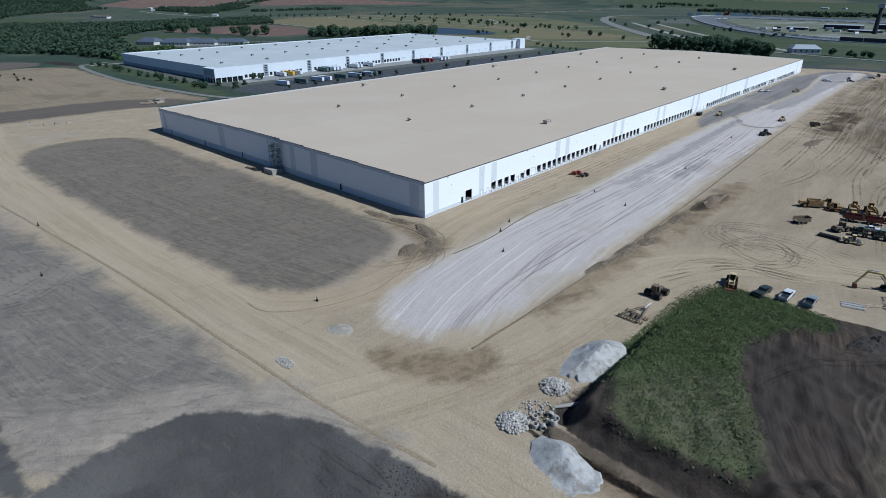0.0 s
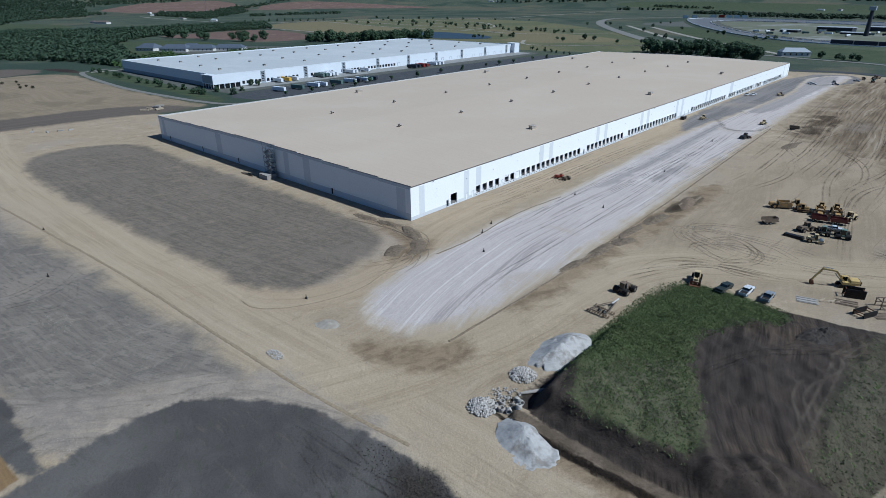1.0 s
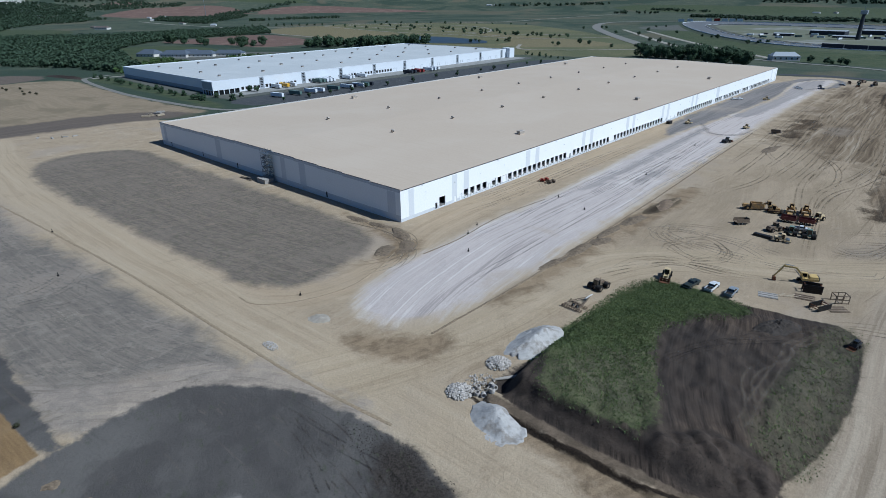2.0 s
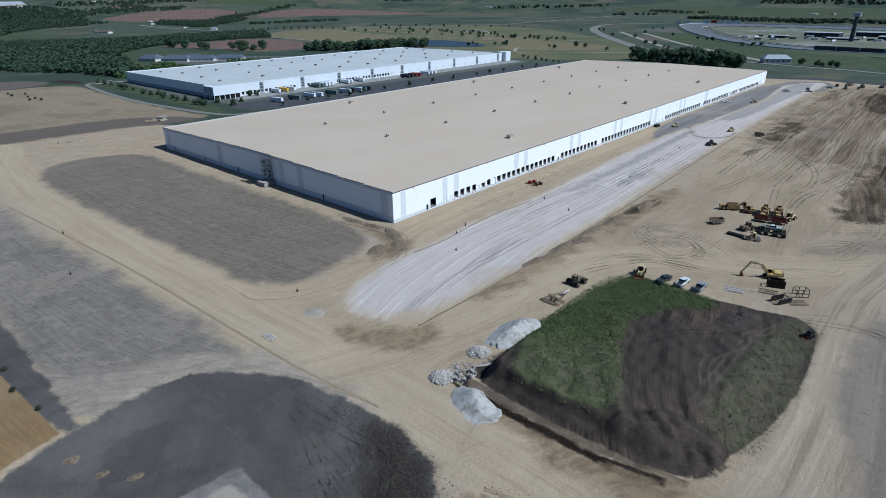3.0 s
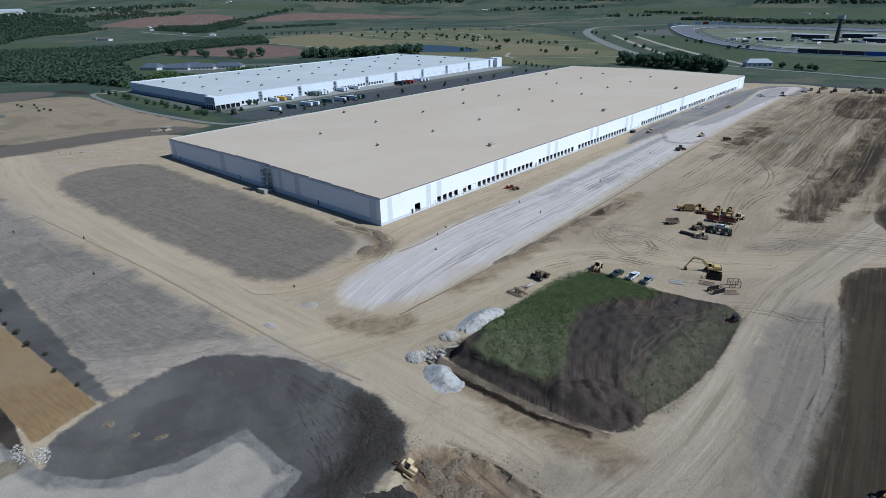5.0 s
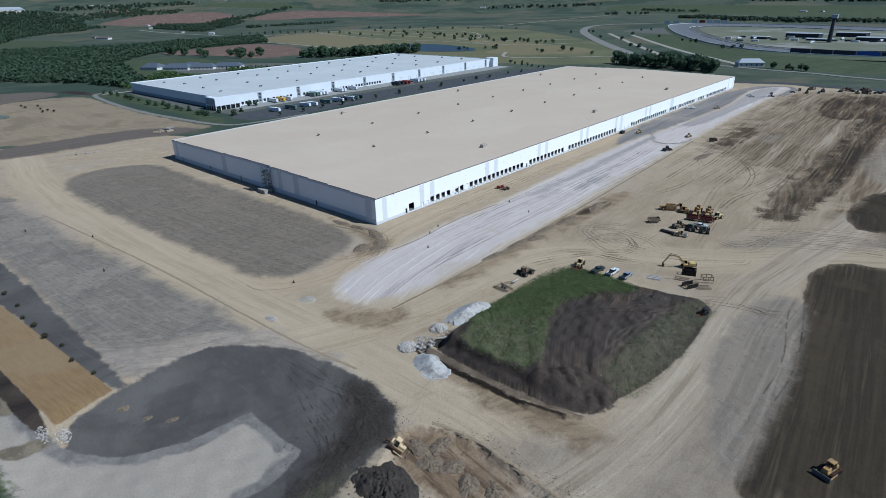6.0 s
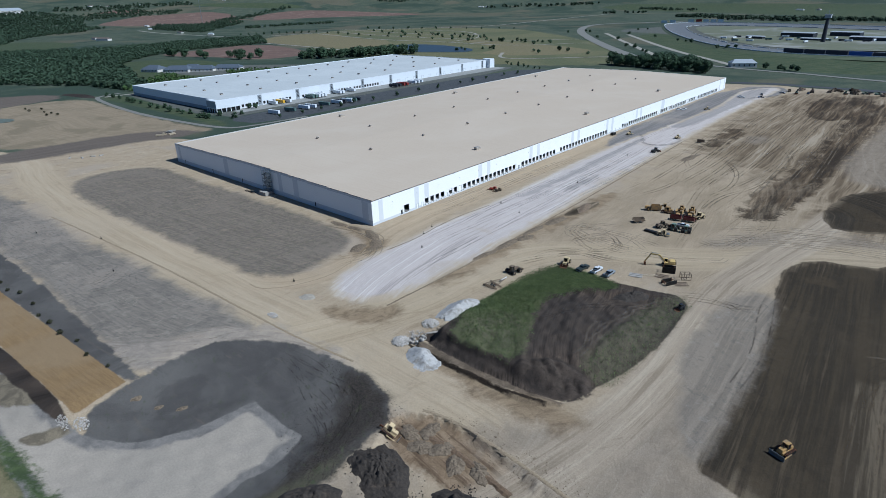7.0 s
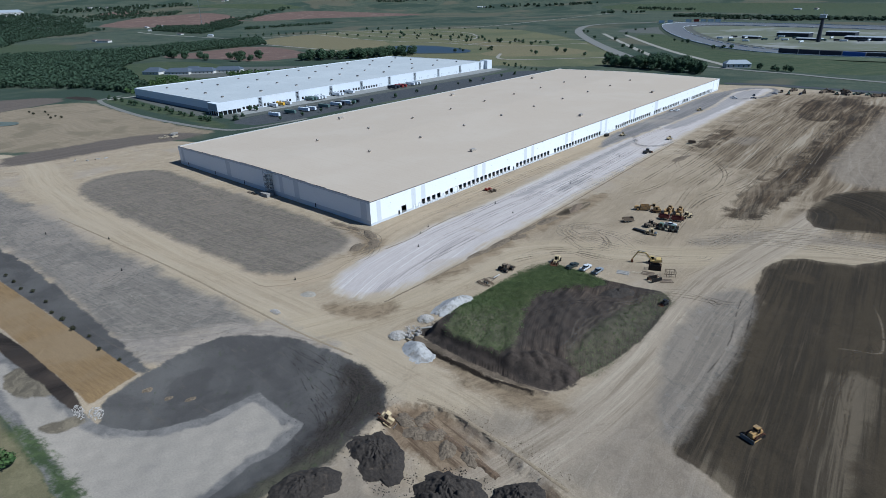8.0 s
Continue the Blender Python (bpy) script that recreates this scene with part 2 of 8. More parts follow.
def height(x, y):
    """The ground's height, in metres."""
    x, y = np.asarray(x, float), np.asarray(y, float)
    h = -1.3 * step(25, 80, x)
    b = inside_by(x, y, BASIN)
    h = h - 2.6 * step(0, 16, b)
    m = inside_by(x, y, MOUND)
    crown = 0.7 + 4.1 * step(20, -24, y) * (1 - 0.45 * step(120, 150, x))
    run = 13 - 7.5 * np.maximum(step(114, 96, x), step(-38, -52, y) * step(140, 124, x))
    h = h + crown * step(0.3, run, m)
    h = h + 1.2 * step(-3.4, -2.8, m + 0.5 * np.sin(0.35 * x)) * step(-57, -60, y) * step(147, 140, x)
    bare = inside_by(x, y, BARE)
    across = 0.94 * x + 0.33 * y + 2.0 * np.sin(0.05 * y)
    rill = np.abs(np.sin(0.8 * across + 1.3 * np.sin(0.11 * x - 0.17 * y))) + 0.6 * np.abs(np.sin(0.43 * across + 0.5 * np.sin(0.3 * y)))
    h = h - (0.8 - 0.22 * rill) * step(0, 2.2, bare)
    h = h - (0.7 - 0.35 * rill) * step(0, 1.6, inside_by(x, y, BANK))
    heaped = np.abs(np.sin(0.55 * x + 0.3 * y + np.sin(0.5 * y))) + 0.6 * np.abs(np.sin(0.9 * y - 0.4 * x + np.sin(0.7 * x))) + 0.3 * np.abs(np.sin(2.1 * x + 1.3 * y))
    h = h + 0.9 * heaped * step(0, 3.0, inside_by(x, y, FRONT))
    gully = np.abs(np.sin(0.55 * (0.8 * x + 0.6 * y) + 1.6 * np.sin(0.16 * y + 0.05 * x)))
    h = h - 0.35 * step(0.25, 0.0, gully) * step(2, 6, m) * step(0.5, -1.5, bare)
    lumps = 0
    for a, c, s, k in WAVES:
        lumps = lumps + k * np.sin(a * x + c * y + s + 1.3 * np.sin(0.07 * x - 0.05 * y + s))
    c = inside_by(x, y, CUT)
    h = h - 1.2 * step(0, 0.9, c + 0.4 * np.sin(0.7 * x) + 0.3 * np.sin(1.9 * x)) + 0.5 * lumps * step(0, 3, c)
    indoors = (x < 2) & (x > -210) & (y > -2) & (y < 538)
    lumps = lumps * step(190, 110, y)
    h = h + lumps * (0.35 + 2.3 * step(0, 6, m) + 0.8 * step(0, 8, b)) * np.where(indoors, 0.0, 1.0)
    r = np.hypot(x, y)
    h = h + 183 * step(3300, 5200, r)
    return h


def ground_at(x, y):
    return float(height(x, y))


def on_ground(x, y, turn=0.0, sink=0.0):
    """A pose on the ground at (x, y), tilted with it."""
    z = ground_at(x, y)
    e = 1.5
    nrm = Vector((-(ground_at(x + e, y) - ground_at(x - e, y)) / (2 * e), -(ground_at(x, y + e) - ground_at(x, y - e)) / (2 * e), 1)).normalized()
    tilt = Vector((0, 0, 1)).rotation_difference(nrm).to_matrix().to_4x4()
    return Matrix.Translation((x, y, z - sink)) @ tilt @ pose(0, 0, 0, 0, 0, turn)


# ---- ground: one sheet, with what lies on it told apart by zones ----
ZONES = {
    "site": [
        rounded([(-900, -110), (-600, -120), (-330, -85), (-313, 20), (-250, 50), (-228, 60), (-226, 560), (-10, 575), (60, 600), (200, 590), (900, 640), (900, -900), (90, -900), (85, -168), (60, -162), (20, -165), (-80, -190), (-600, -200), (-900, -200)], 1),
    ],
    "gravel": [
        rounded([(156, 250), (160, 320), (164, 420), (166, 560), (260, 580), (420, 300), (330, 160), (205, 232), (176, 212)]),
        rounded([(87, 311), (101, 320), (103, 291), (91, 284)], 1),
        rounded([(129, 76), (145, 105), (170, 124), (205, 131), (400, 150), (400, 110), (205, 103), (182, 93), (162, 77)]),
        rounded([(120, -82), (150, -62), (165, -20), (178, -44), (192, -66), (222, -90), (170, -86)]),
        rounded([(112, -118), (122, -103), (140, -112), (160, -112), (165, -140), (120, -150)]),
    ],
    "topsoil": [
        rounded([(-198, -74), (-219, -61), (-221, -37), (-204, -15), (-167, -15), (-76, -13), (-19, -12), (0, -15), (9, -22), (14, -39), (16, -51), (12, -62), (0, -69), (-18, -69), (-83, -73), (-161, -76)], 1),
    ],
    "greyfield": [
        rounded([(-760, -60), (-720, 20), (-690, 62), (-636, 60), (-625, 10), (-600, -60), (-640, -90)]),
        rounded([(-350, -85), (-345, -25), (-345, 10), (-322, 52), (-292, 66), (-286, 40), (-300, 5), (-303, -90)]),
    ],
    "greyplot": [
        rounded([(160, 44), (156, 22), (156, -5), (160, -22), (164, -34), (169, -44), (175, -56), (178, -48), (177, -6), (174, 26), (170, 46)], 1),
    ],
    "greysoil": [
        rounded([(-260, -105), (-175, -102), (-86, -99), (-45, -94), (-7, -92), (20, -90), (40, -88), (44, -94), (34, -104), (24, -110), (30, -120), (36, -126), (22, -130), (-53, -128), (-96, -130), (-260, -136)], 1),
    ],
    "stone": [
        rounded([(58, -51), (51, -56), (44, -59), (36, -57), (31, -50), (27, -38), (25, -12), (23, 12), (23, 29), (24, 48), (25, 74), (22, 120), (19, 188), (19, 245), (24, 290), (27, 356), (30, 420), (20, 500), (20, 545), (52, 590), (50, 485), (51, 358), (54, 250), (56, 189), (58, 120), (61, 60), (62, 0), (62, -35)], 1),
    ],
    "brown": [
        rounded([(34, -161), (33, -156), (38, -151), (45, -149), (50, -151), (47, -156), (45, -160)]),
        rounded([(166, 74), (174, 90), (187, 92), (196, 96), (210, 118), (300, 120), (300, -60), (228, -68), (206, -78), (196, -64), (186, -60), (176, -58), (176, -30), (174, 10), (168, 60)], 1),
        rounded([(164, 160), (171, 201), (192, 222), (300, 240), (300, 150), (200, 143), (182, 133), (170, 134)], 1),
        rounded([(63, 70), (66, 104), (72, 100), (70, 76)]),
    ],
    "smear": [
        rounded([(134, 126), (128, 160), (134, 209), (140, 256), (138, 400), (134, 462), (142, 520), (162, 528), (160, 362), (156, 230), (154, 152), (146, 124)], 1),
        rounded([(96, 420), (92, 540), (140, 556), (150, 480), (130, 400)]),
        rounded([(70, 250), (66, 330), (80, 340), (84, 270)]),
    ],
    "ochre": [
        rounded([(108, -90), (112, -85), (124, -82), (142, -84), (165, -87), (176, -97), (160, -104), (140, -98), (128, -100), (116, -100), (110, -97)], 1),
    ],
    "damp": [
        rounded([(-140, -133), (-84, -128), (-16, -128), (30, -129), (38, -128), (37, -134), (-80, -142), (-200, -152)]),
        rounded([(34, -113), (38, -102), (53, -89), (69, -84), (88, -83), (102, -86), (108, -92), (110, -101), (111, -111), (112, -122), (109, -135), (108, -170), (98, -172), (60, -160), (47, -149), (41, -146), (37, -133), (36, -123)], 1),
    ],
    "soil": [
        # strip under the straw's lower edge: the bank's shade painted in soil colour
        rounded([(-40, -155), (-17, -152), (5, -149), (38, -149), (41, -151), (34, -153), (9, -155), (-18, -158), (-60, -162)]),
        MOUND,
        rounded([(-690, 60), (-610, 76), (-590, 84), (-660, 92)]),
    ],
    "silt": [
        rounded([(51.5, -146.5), (57.4, -142.6), (63.8, -135.7), (67.7, -127.4), (69.2, -118.9), (69.9, -110.5), (80.5, -110.6), (92.5, -110.4), (94, -113.1), (97, -121.5), (94.5, -128), (97, -136), (98, -148), (100, -176), (73, -166), (46, -166), (22, -167), (-20, -164), (-40, -158), (-10, -157), (9, -154), (30, -152), (40, -150), (46, -149)], 0),
    ],
    "straw": [
        np.array([(-150, -148), (-80, -142), (36, -132.5), (39, -148), (-35, -153), (-150, -163)]),
    ],
    "weeds": [
        rounded([(88, -42), (87, -20), (88, -1), (92, 19), (104, 21), (113, 20), (121, 18), (120, 8), (112, 0), (110, -8), (107, -14), (109, -23), (114, -34), (119, -43), (122.5, -53.5), (115, -56), (108, -57), (103, -56.5), (98, -54.5), (95.5, -47), (91, -43)], 1),
        rounded([(22, -166), (46, -162), (78, -160), (90, -172), (72, -165), (50, -166), (31, -168)]),
    ],
    "thin": [
        rounded([(96, -44), (101, -32), (108, -26), (113, -33), (123, -52), (108, -55), (98, -53)], 1),
    ],
    "tinge": [
        rounded([(113, -133), (102, -140), (106, -118), (109, -106), (112, -120)]),
        rounded([(140, 24), (146, 22), (149, 4), (149, -30), (148, -44), (141, -44), (136, -39), (136, -18), (137, 2)], 1),
    ],
    "clod": [
        BANK,
        FRONT,
        rounded([(124, 0), (127, 9), (133, 17), (137, 11), (130, -1)]),
    ],
    "band": [
        rounded([(31, 80), (30, 117), (28.4, 181), (25.4, 256), (31, 247), (34.8, 165), (35, 107), (34, 84)], 1),
        rounded([(27, 300), (30, 420), (22, 545), (44, 570), (43, 420), (40, 310)], 1),
        rounded([(43, 108), (45, 150), (48.5, 138), (47.5, 106)], 1),
    ],
    "slope": [
        rounded([(-590, -60), (-628, 14), (-609, 72), (-523, 68), (-421, 66), (-343, 68), (-285, 74), (-300, 50), (-340, 10), (-345, -75), (-500, -110)], 1),
    ],
    "plough": [
        rounded([(-3489, 1074), (-3626, 1347), (-3628, 1702), (-3506, 1948), (-2798, 1597), (-3173, 1368), (-3276, 1168)], 1),
        rounded([(-1183, 405), (-1224, 504), (-1286, 747), (-958, 660), (-854, 591), (-847, 469), (-978, 470)], 1),
        rounded([(-3106, 1784), (-3309, 2118), (-3167, 2376), (-2726, 2581), (-2338, 2696), (-2895, 2164), (-2995, 1866)], 1),
        rounded([(-3850, 1210), (-3983, 1397), (-3933, 1553), (-3721, 1474), (-3782, 1313)], 1),
    ],
    "crop": [
        rounded([(-4003, 1778), (-3669, 2364), (-3242, 2435), (-3427, 2198), (-3670, 2006)], 1),
        rounded([(-1700, 3455), (-1024, 3700), (300, 3600), (400, 2147), (-16, 2347), (-977, 3208), (-1451, 3241)], 1),
        rounded([(-2327, 379), (-2110, 506), (-1780, 465), (-1693, 309), (-1682, 230), (-2300, 200)], 1),
        rounded([(-940, 781), (-950, 946), (-784, 985), (-608, 895), (-540, 774), (-660, 686), (-789, 680)], 1),
        rounded([(-420, 1447), (-297, 1233), (-180, 1067), (-101, 973), (0, 930), (140, 940), (160, 760), (0, 735), (-80, 800), (-230, 980), (-500, 1379)], 1),
        rounded([(-1080, 380), (-1060, 260), (-920, 220), (-790, 205), (-640, 200), (-640, 250), (-760, 330), (-900, 420)], 1),
        rounded([(-600, 84), (-507, 86), (-421, 86), (-345, 84), (-300, 84), (-300, 92), (-345, 102), (-553, 112), (-600, 110)], 1),
    ],
    "pave": [
        rounded([(-327, 100), (-333, 155), (-331, 218), (-318, 560), (-290, 600), (-262, 600), (-262, 443), (-282, 246), (-275, 114)], 1),
    ],
    "apron": [
        rounded([(-380, 112), (-380, 600), (-318, 600), (-331, 218), (-335, 130), (-326, 114)], 1),
        rounded([(-600, 116), (-600, 127), (-380, 118), (-350, 104), (-440, 104)], 1),
        rounded([(-640, 1500), (-560, 1800), (-430, 1960), (-60, 1940), (300, 1880), (500, 1400), (300, 1050), (0, 960), (-150, 1040), (-260, 1180), (-400, 1440)], 1),
        rounded([(-880, 300), (-740, 250), (-640, 330), (-640, 480), (-740, 440), (-860, 340)], 1),
    ],
    "trodden": [
        rounded([(70, 22), (65, 120), (66, 250), (150, 250), (240, 130), (200, 62), (172, 40), (162, -20), (152, -40), (152, 24), (120, 30), (92, 28)], 1),
    ],
    "worn": [
        rounded([(84, 235), (66, 260), (58, 420), (56, 560), (150, 580), (230, 560), (240, 300), (220, 120), (170, 120), (140, 200)], 1),
    ],
    "dry": [
        rounded([(-60, -178), (-20, -168), (28, -167.5), (50, -165.5), (72, -164), (90, -174), (60, -260), (-100, -260)], 1),
        rounded([(-900, 1100), (-500, 1000), (-330, 900), (-420, 760), (-540, 760), (-560, 880)], 1),
        rounded([(-1560, 1190), (-1200, 1010), (-960, 960), (-860, 760), (-1000, 730), (-1400, 790), (-1560, 1000)], 1),
    ],
    "pale": [
        rounded([(6, -131), (18, -129), (32, -130), (39, -123), (52, -116), (58, -100), (66, -90), (86, -85), (74, -80), (52, -83), (40, -88), (30, -98), (25, -111), (16, -121)], 1),
    ],
    "bank": [
        rounded([(80, -84), (95, -85), (104, -88), (109, -96), (111, -112), (112, -128), (108, -150), (101, -150), (103, -128), (100, -112), (97, -104), (90, -94)], 1),
    ],
    "base": [
        rounded([(20, 205), (6, 246), (3, 300), (3, 560), (60, 590), (56, 500), (30, 480), (27, 355), (30, 273), (24, 240)], 1),
    ],
    "olive": [
        rounded([(-1255, 800), (-806, 637), (-515, 605), (-356, 624), (-204, 698), (-223, 822), (-537, 1197), (-1055, 1610), (-1483, 1466), (-1654, 1220)], 1),
    ],
    "dockpave": [
        np.array([(-372, 134), (-372, 592), (-342, 592), (-346, 300), (-348, 134)]),
    ],
    # scarp's shaded face painted as a dark line, with its exposed topsoil edge
    "ledge_shade": [
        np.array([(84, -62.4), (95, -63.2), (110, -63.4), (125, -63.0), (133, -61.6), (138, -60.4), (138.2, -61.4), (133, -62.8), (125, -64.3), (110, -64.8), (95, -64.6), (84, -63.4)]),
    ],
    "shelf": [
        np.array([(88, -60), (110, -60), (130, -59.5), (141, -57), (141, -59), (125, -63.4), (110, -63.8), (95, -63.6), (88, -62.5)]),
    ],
    "turned": [
        rounded([(88, -61), (104, -61.5), (118, -61.5), (132, -60), (146, -57), (152, -61), (146, -68), (130, -70), (110, -70), (94, -68)], 1),
        rounded([(46, -66), (54, -70), (68, -62), (72, -52), (66, -48), (58, -56)], 1),
        rounded([(6, -6), (-24, -6), (-22, -12), (0, -13), (12, -18), (20, -30), (26, -24), (22, -10)], 1),
        rounded([(62.5, -30), (68, -20), (68, 20), (72, 60), (74, 110), (66, 130), (62, 60), (63, 0)], 1),
    ],
    "mud": [
        rounded([(-1, -158), (10, -151.5), (27, -152), (24, -158), (13, -163)], 1),
        rounded([(36, -161), (39, -154), (41, -150.5), (44, -149.5), (44, -153), (43, -160)], 1),
    ],
    "scraped": [
        rounded([(199, -2), (205, 8), (214, 10), (214, -30), (213, -60), (206, -66), (203, -40)], 1),
        rounded([(180, -52), (196, -58), (206, -80), (190, -66)], 1),
    ],
    "wayx": [
        rounded([(-900, -115), (-240, -60), (-222, -78), (-80, -76), (0, -72), (20, -72), (110, -70), (160, -66), (220, -100), (110, -84), (88, -78), (50, -84), (30, -90), (-40, -94), (-90, -98), (-240, -106), (-900, -160)], 1),
    ],
}


# ways along which wheels and blades have run: the line, half its width, softness of its edge
FLOWS = {
    "road": ([(-420, -84), (-300, -66), (-225, -84), (-60, -84), (30, -80), (95, -75), (140, -76), (190, -95), (260, -140)], 15, 7),
    "haul": ([(128, -150), (146, -104), (154, -72), (158, -36), (155, 0), (154, 30), (158, 70), (166, 110), (172, 150)], 11, 6),
    "park": ([(52, -92), (64, -64), (70, -34), (72, 0), (80, 28), (104, 45), (135, 58), (168, 92), (200, 112), (300, 130)], 15, 8),
    "strip": ([(82, -84), (58, -58), (47, -24), (43, 40), (40, 200), (40, 620)], 24, 6),
    "loop": ([(-80, -79), (0, -75), (20, -66), (26, -45), (21, -18), (13, 0), (11, 60), (9, 240)], 10, 5),
    "bare": ([(100, 30), (110, 4), (115, -22), (123, -44), (136, -66)], 26, 10),
    "dark": ([(160, 150), (167, 60), (176, -48), (188, -160)], 70, 8),
    "cross": ([(8, -136), (24, -122), (36, -106), (48, -92), (74, -82)], 13, 5),
    "north": ([(104, 60), (106, 130), (104, 250), (100, 400), (96, 640)], 70, 20),
    "cut": ([(96, -84), (122, -87), (150, -92), (190, -112), (230, -140)], 20, 6),
}


def along(x, y, pts):
    """Metres along a softened line and, signed, off it."""
    p = np.array(pts, float)
    for _ in range(3):
        q = [p[0]]
        for a, b in zip(p[:-1], p[1:]):
            q += [0.75 * a + 0.25 * b, 0.25 * a + 0.75 * b]
        p = np.array(q + [p[-1]])
    best, u, v, run = np.full(x.shape, 1e12), np.zeros(x.shape), np.full(x.shape, 90.0), 0.0
    for a, b in zip(p[:-1], p[1:]):
        d = b - a
        size = float(np.hypot(*d))
        d = d / size
        k = np.clip((x - a[0]) * d[0] + (y - a[1]) * d[1], 0, size)
        off = np.hypot(x - a[0] - k * d[0], y - a[1] - k * d[1])
        nearer = off < best
        best = np.where(nearer, off, best)
        u = np.where(nearer, run + k, u)
        side = np.sign(d[0] * (y - a[1]) - d[1] * (x - a[0]))
        v = np.where(nearer, off * side, v)
        run += size
    return u, np.clip(v, -90, 90)


def spread(mid, grow, reach):
    """Lines of the grid: close where it is near, ever wider outwards."""
    out, d = [], 1.1
    while sum(out) < reach:
        d *= grow
        out.append(d)
    run = np.cumsum(out)
    return np.array(list(mid[0] - run[::-1]) + mid + list(mid[-1] + run))


def build_ground():
    gx = spread(list(np.arange(-40, 84, 1.1)) + list(np.arange(84, 153, 0.55)) + list(np.arange(153, 216, 1.1)), 1.04, 5200)
    gy = spread(list(np.arange(-180, -68, 1.1)) + list(np.arange(-68, 26, 0.55)) + list(np.arange(26, 111, 1.1)), 1.04, 5200)
    X, Y = np.meshgrid(gx, gy)
    X, Y = X.ravel(), Y.ravel()
    Z = height(X, Y)
    nx, ny = len(gx), len(gy)
    i = np.arange(nx * ny).reshape(ny, nx)
    quads = np.stack((i[:-1, :-1], i[:-1, 1:], i[1:, 1:], i[1:, :-1]), -1).reshape(-1, 4)
    me = bpy.data.meshes.new("ground")
    me.vertices.add(len(X))
    me.vertices.foreach_set("co", np.stack((X, Y, Z), 1).astype(np.float32).ravel())
    me.loops.add(quads.size)
    me.loops.foreach_set("vertex_index", quads.astype(np.int32).ravel())
    me.polygons.add(len(quads))
    me.polygons.foreach_set("loop_start", np.arange(0, quads.size, 4, dtype=np.int32))
    me.update(calc_edges=True)
    for key, polys in ZONES.items():
        best = np.full(X.shape, -300.0)
        for poly in polys:
            poly = np.asarray(poly, float)
            lo, hi = poly.min(0) - 80, poly.max(0) + 80
            near = (X > lo[0]) & (X < hi[0]) & (Y > lo[1]) & (Y < hi[1])
            best[near] = np.maximum(best[near], inside_by(X[near], Y[near], poly))
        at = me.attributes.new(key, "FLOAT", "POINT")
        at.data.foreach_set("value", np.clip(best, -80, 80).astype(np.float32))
    for key, (pts, half, soft) in FLOWS.items():
        for suffix, values in zip(("_u", "_v"), along(X, Y, pts)):
            me.attributes.new(key + suffix, "FLOAT", "POINT").data.foreach_set("value", values.astype(np.float32))
    me.shade_smooth()
    return me


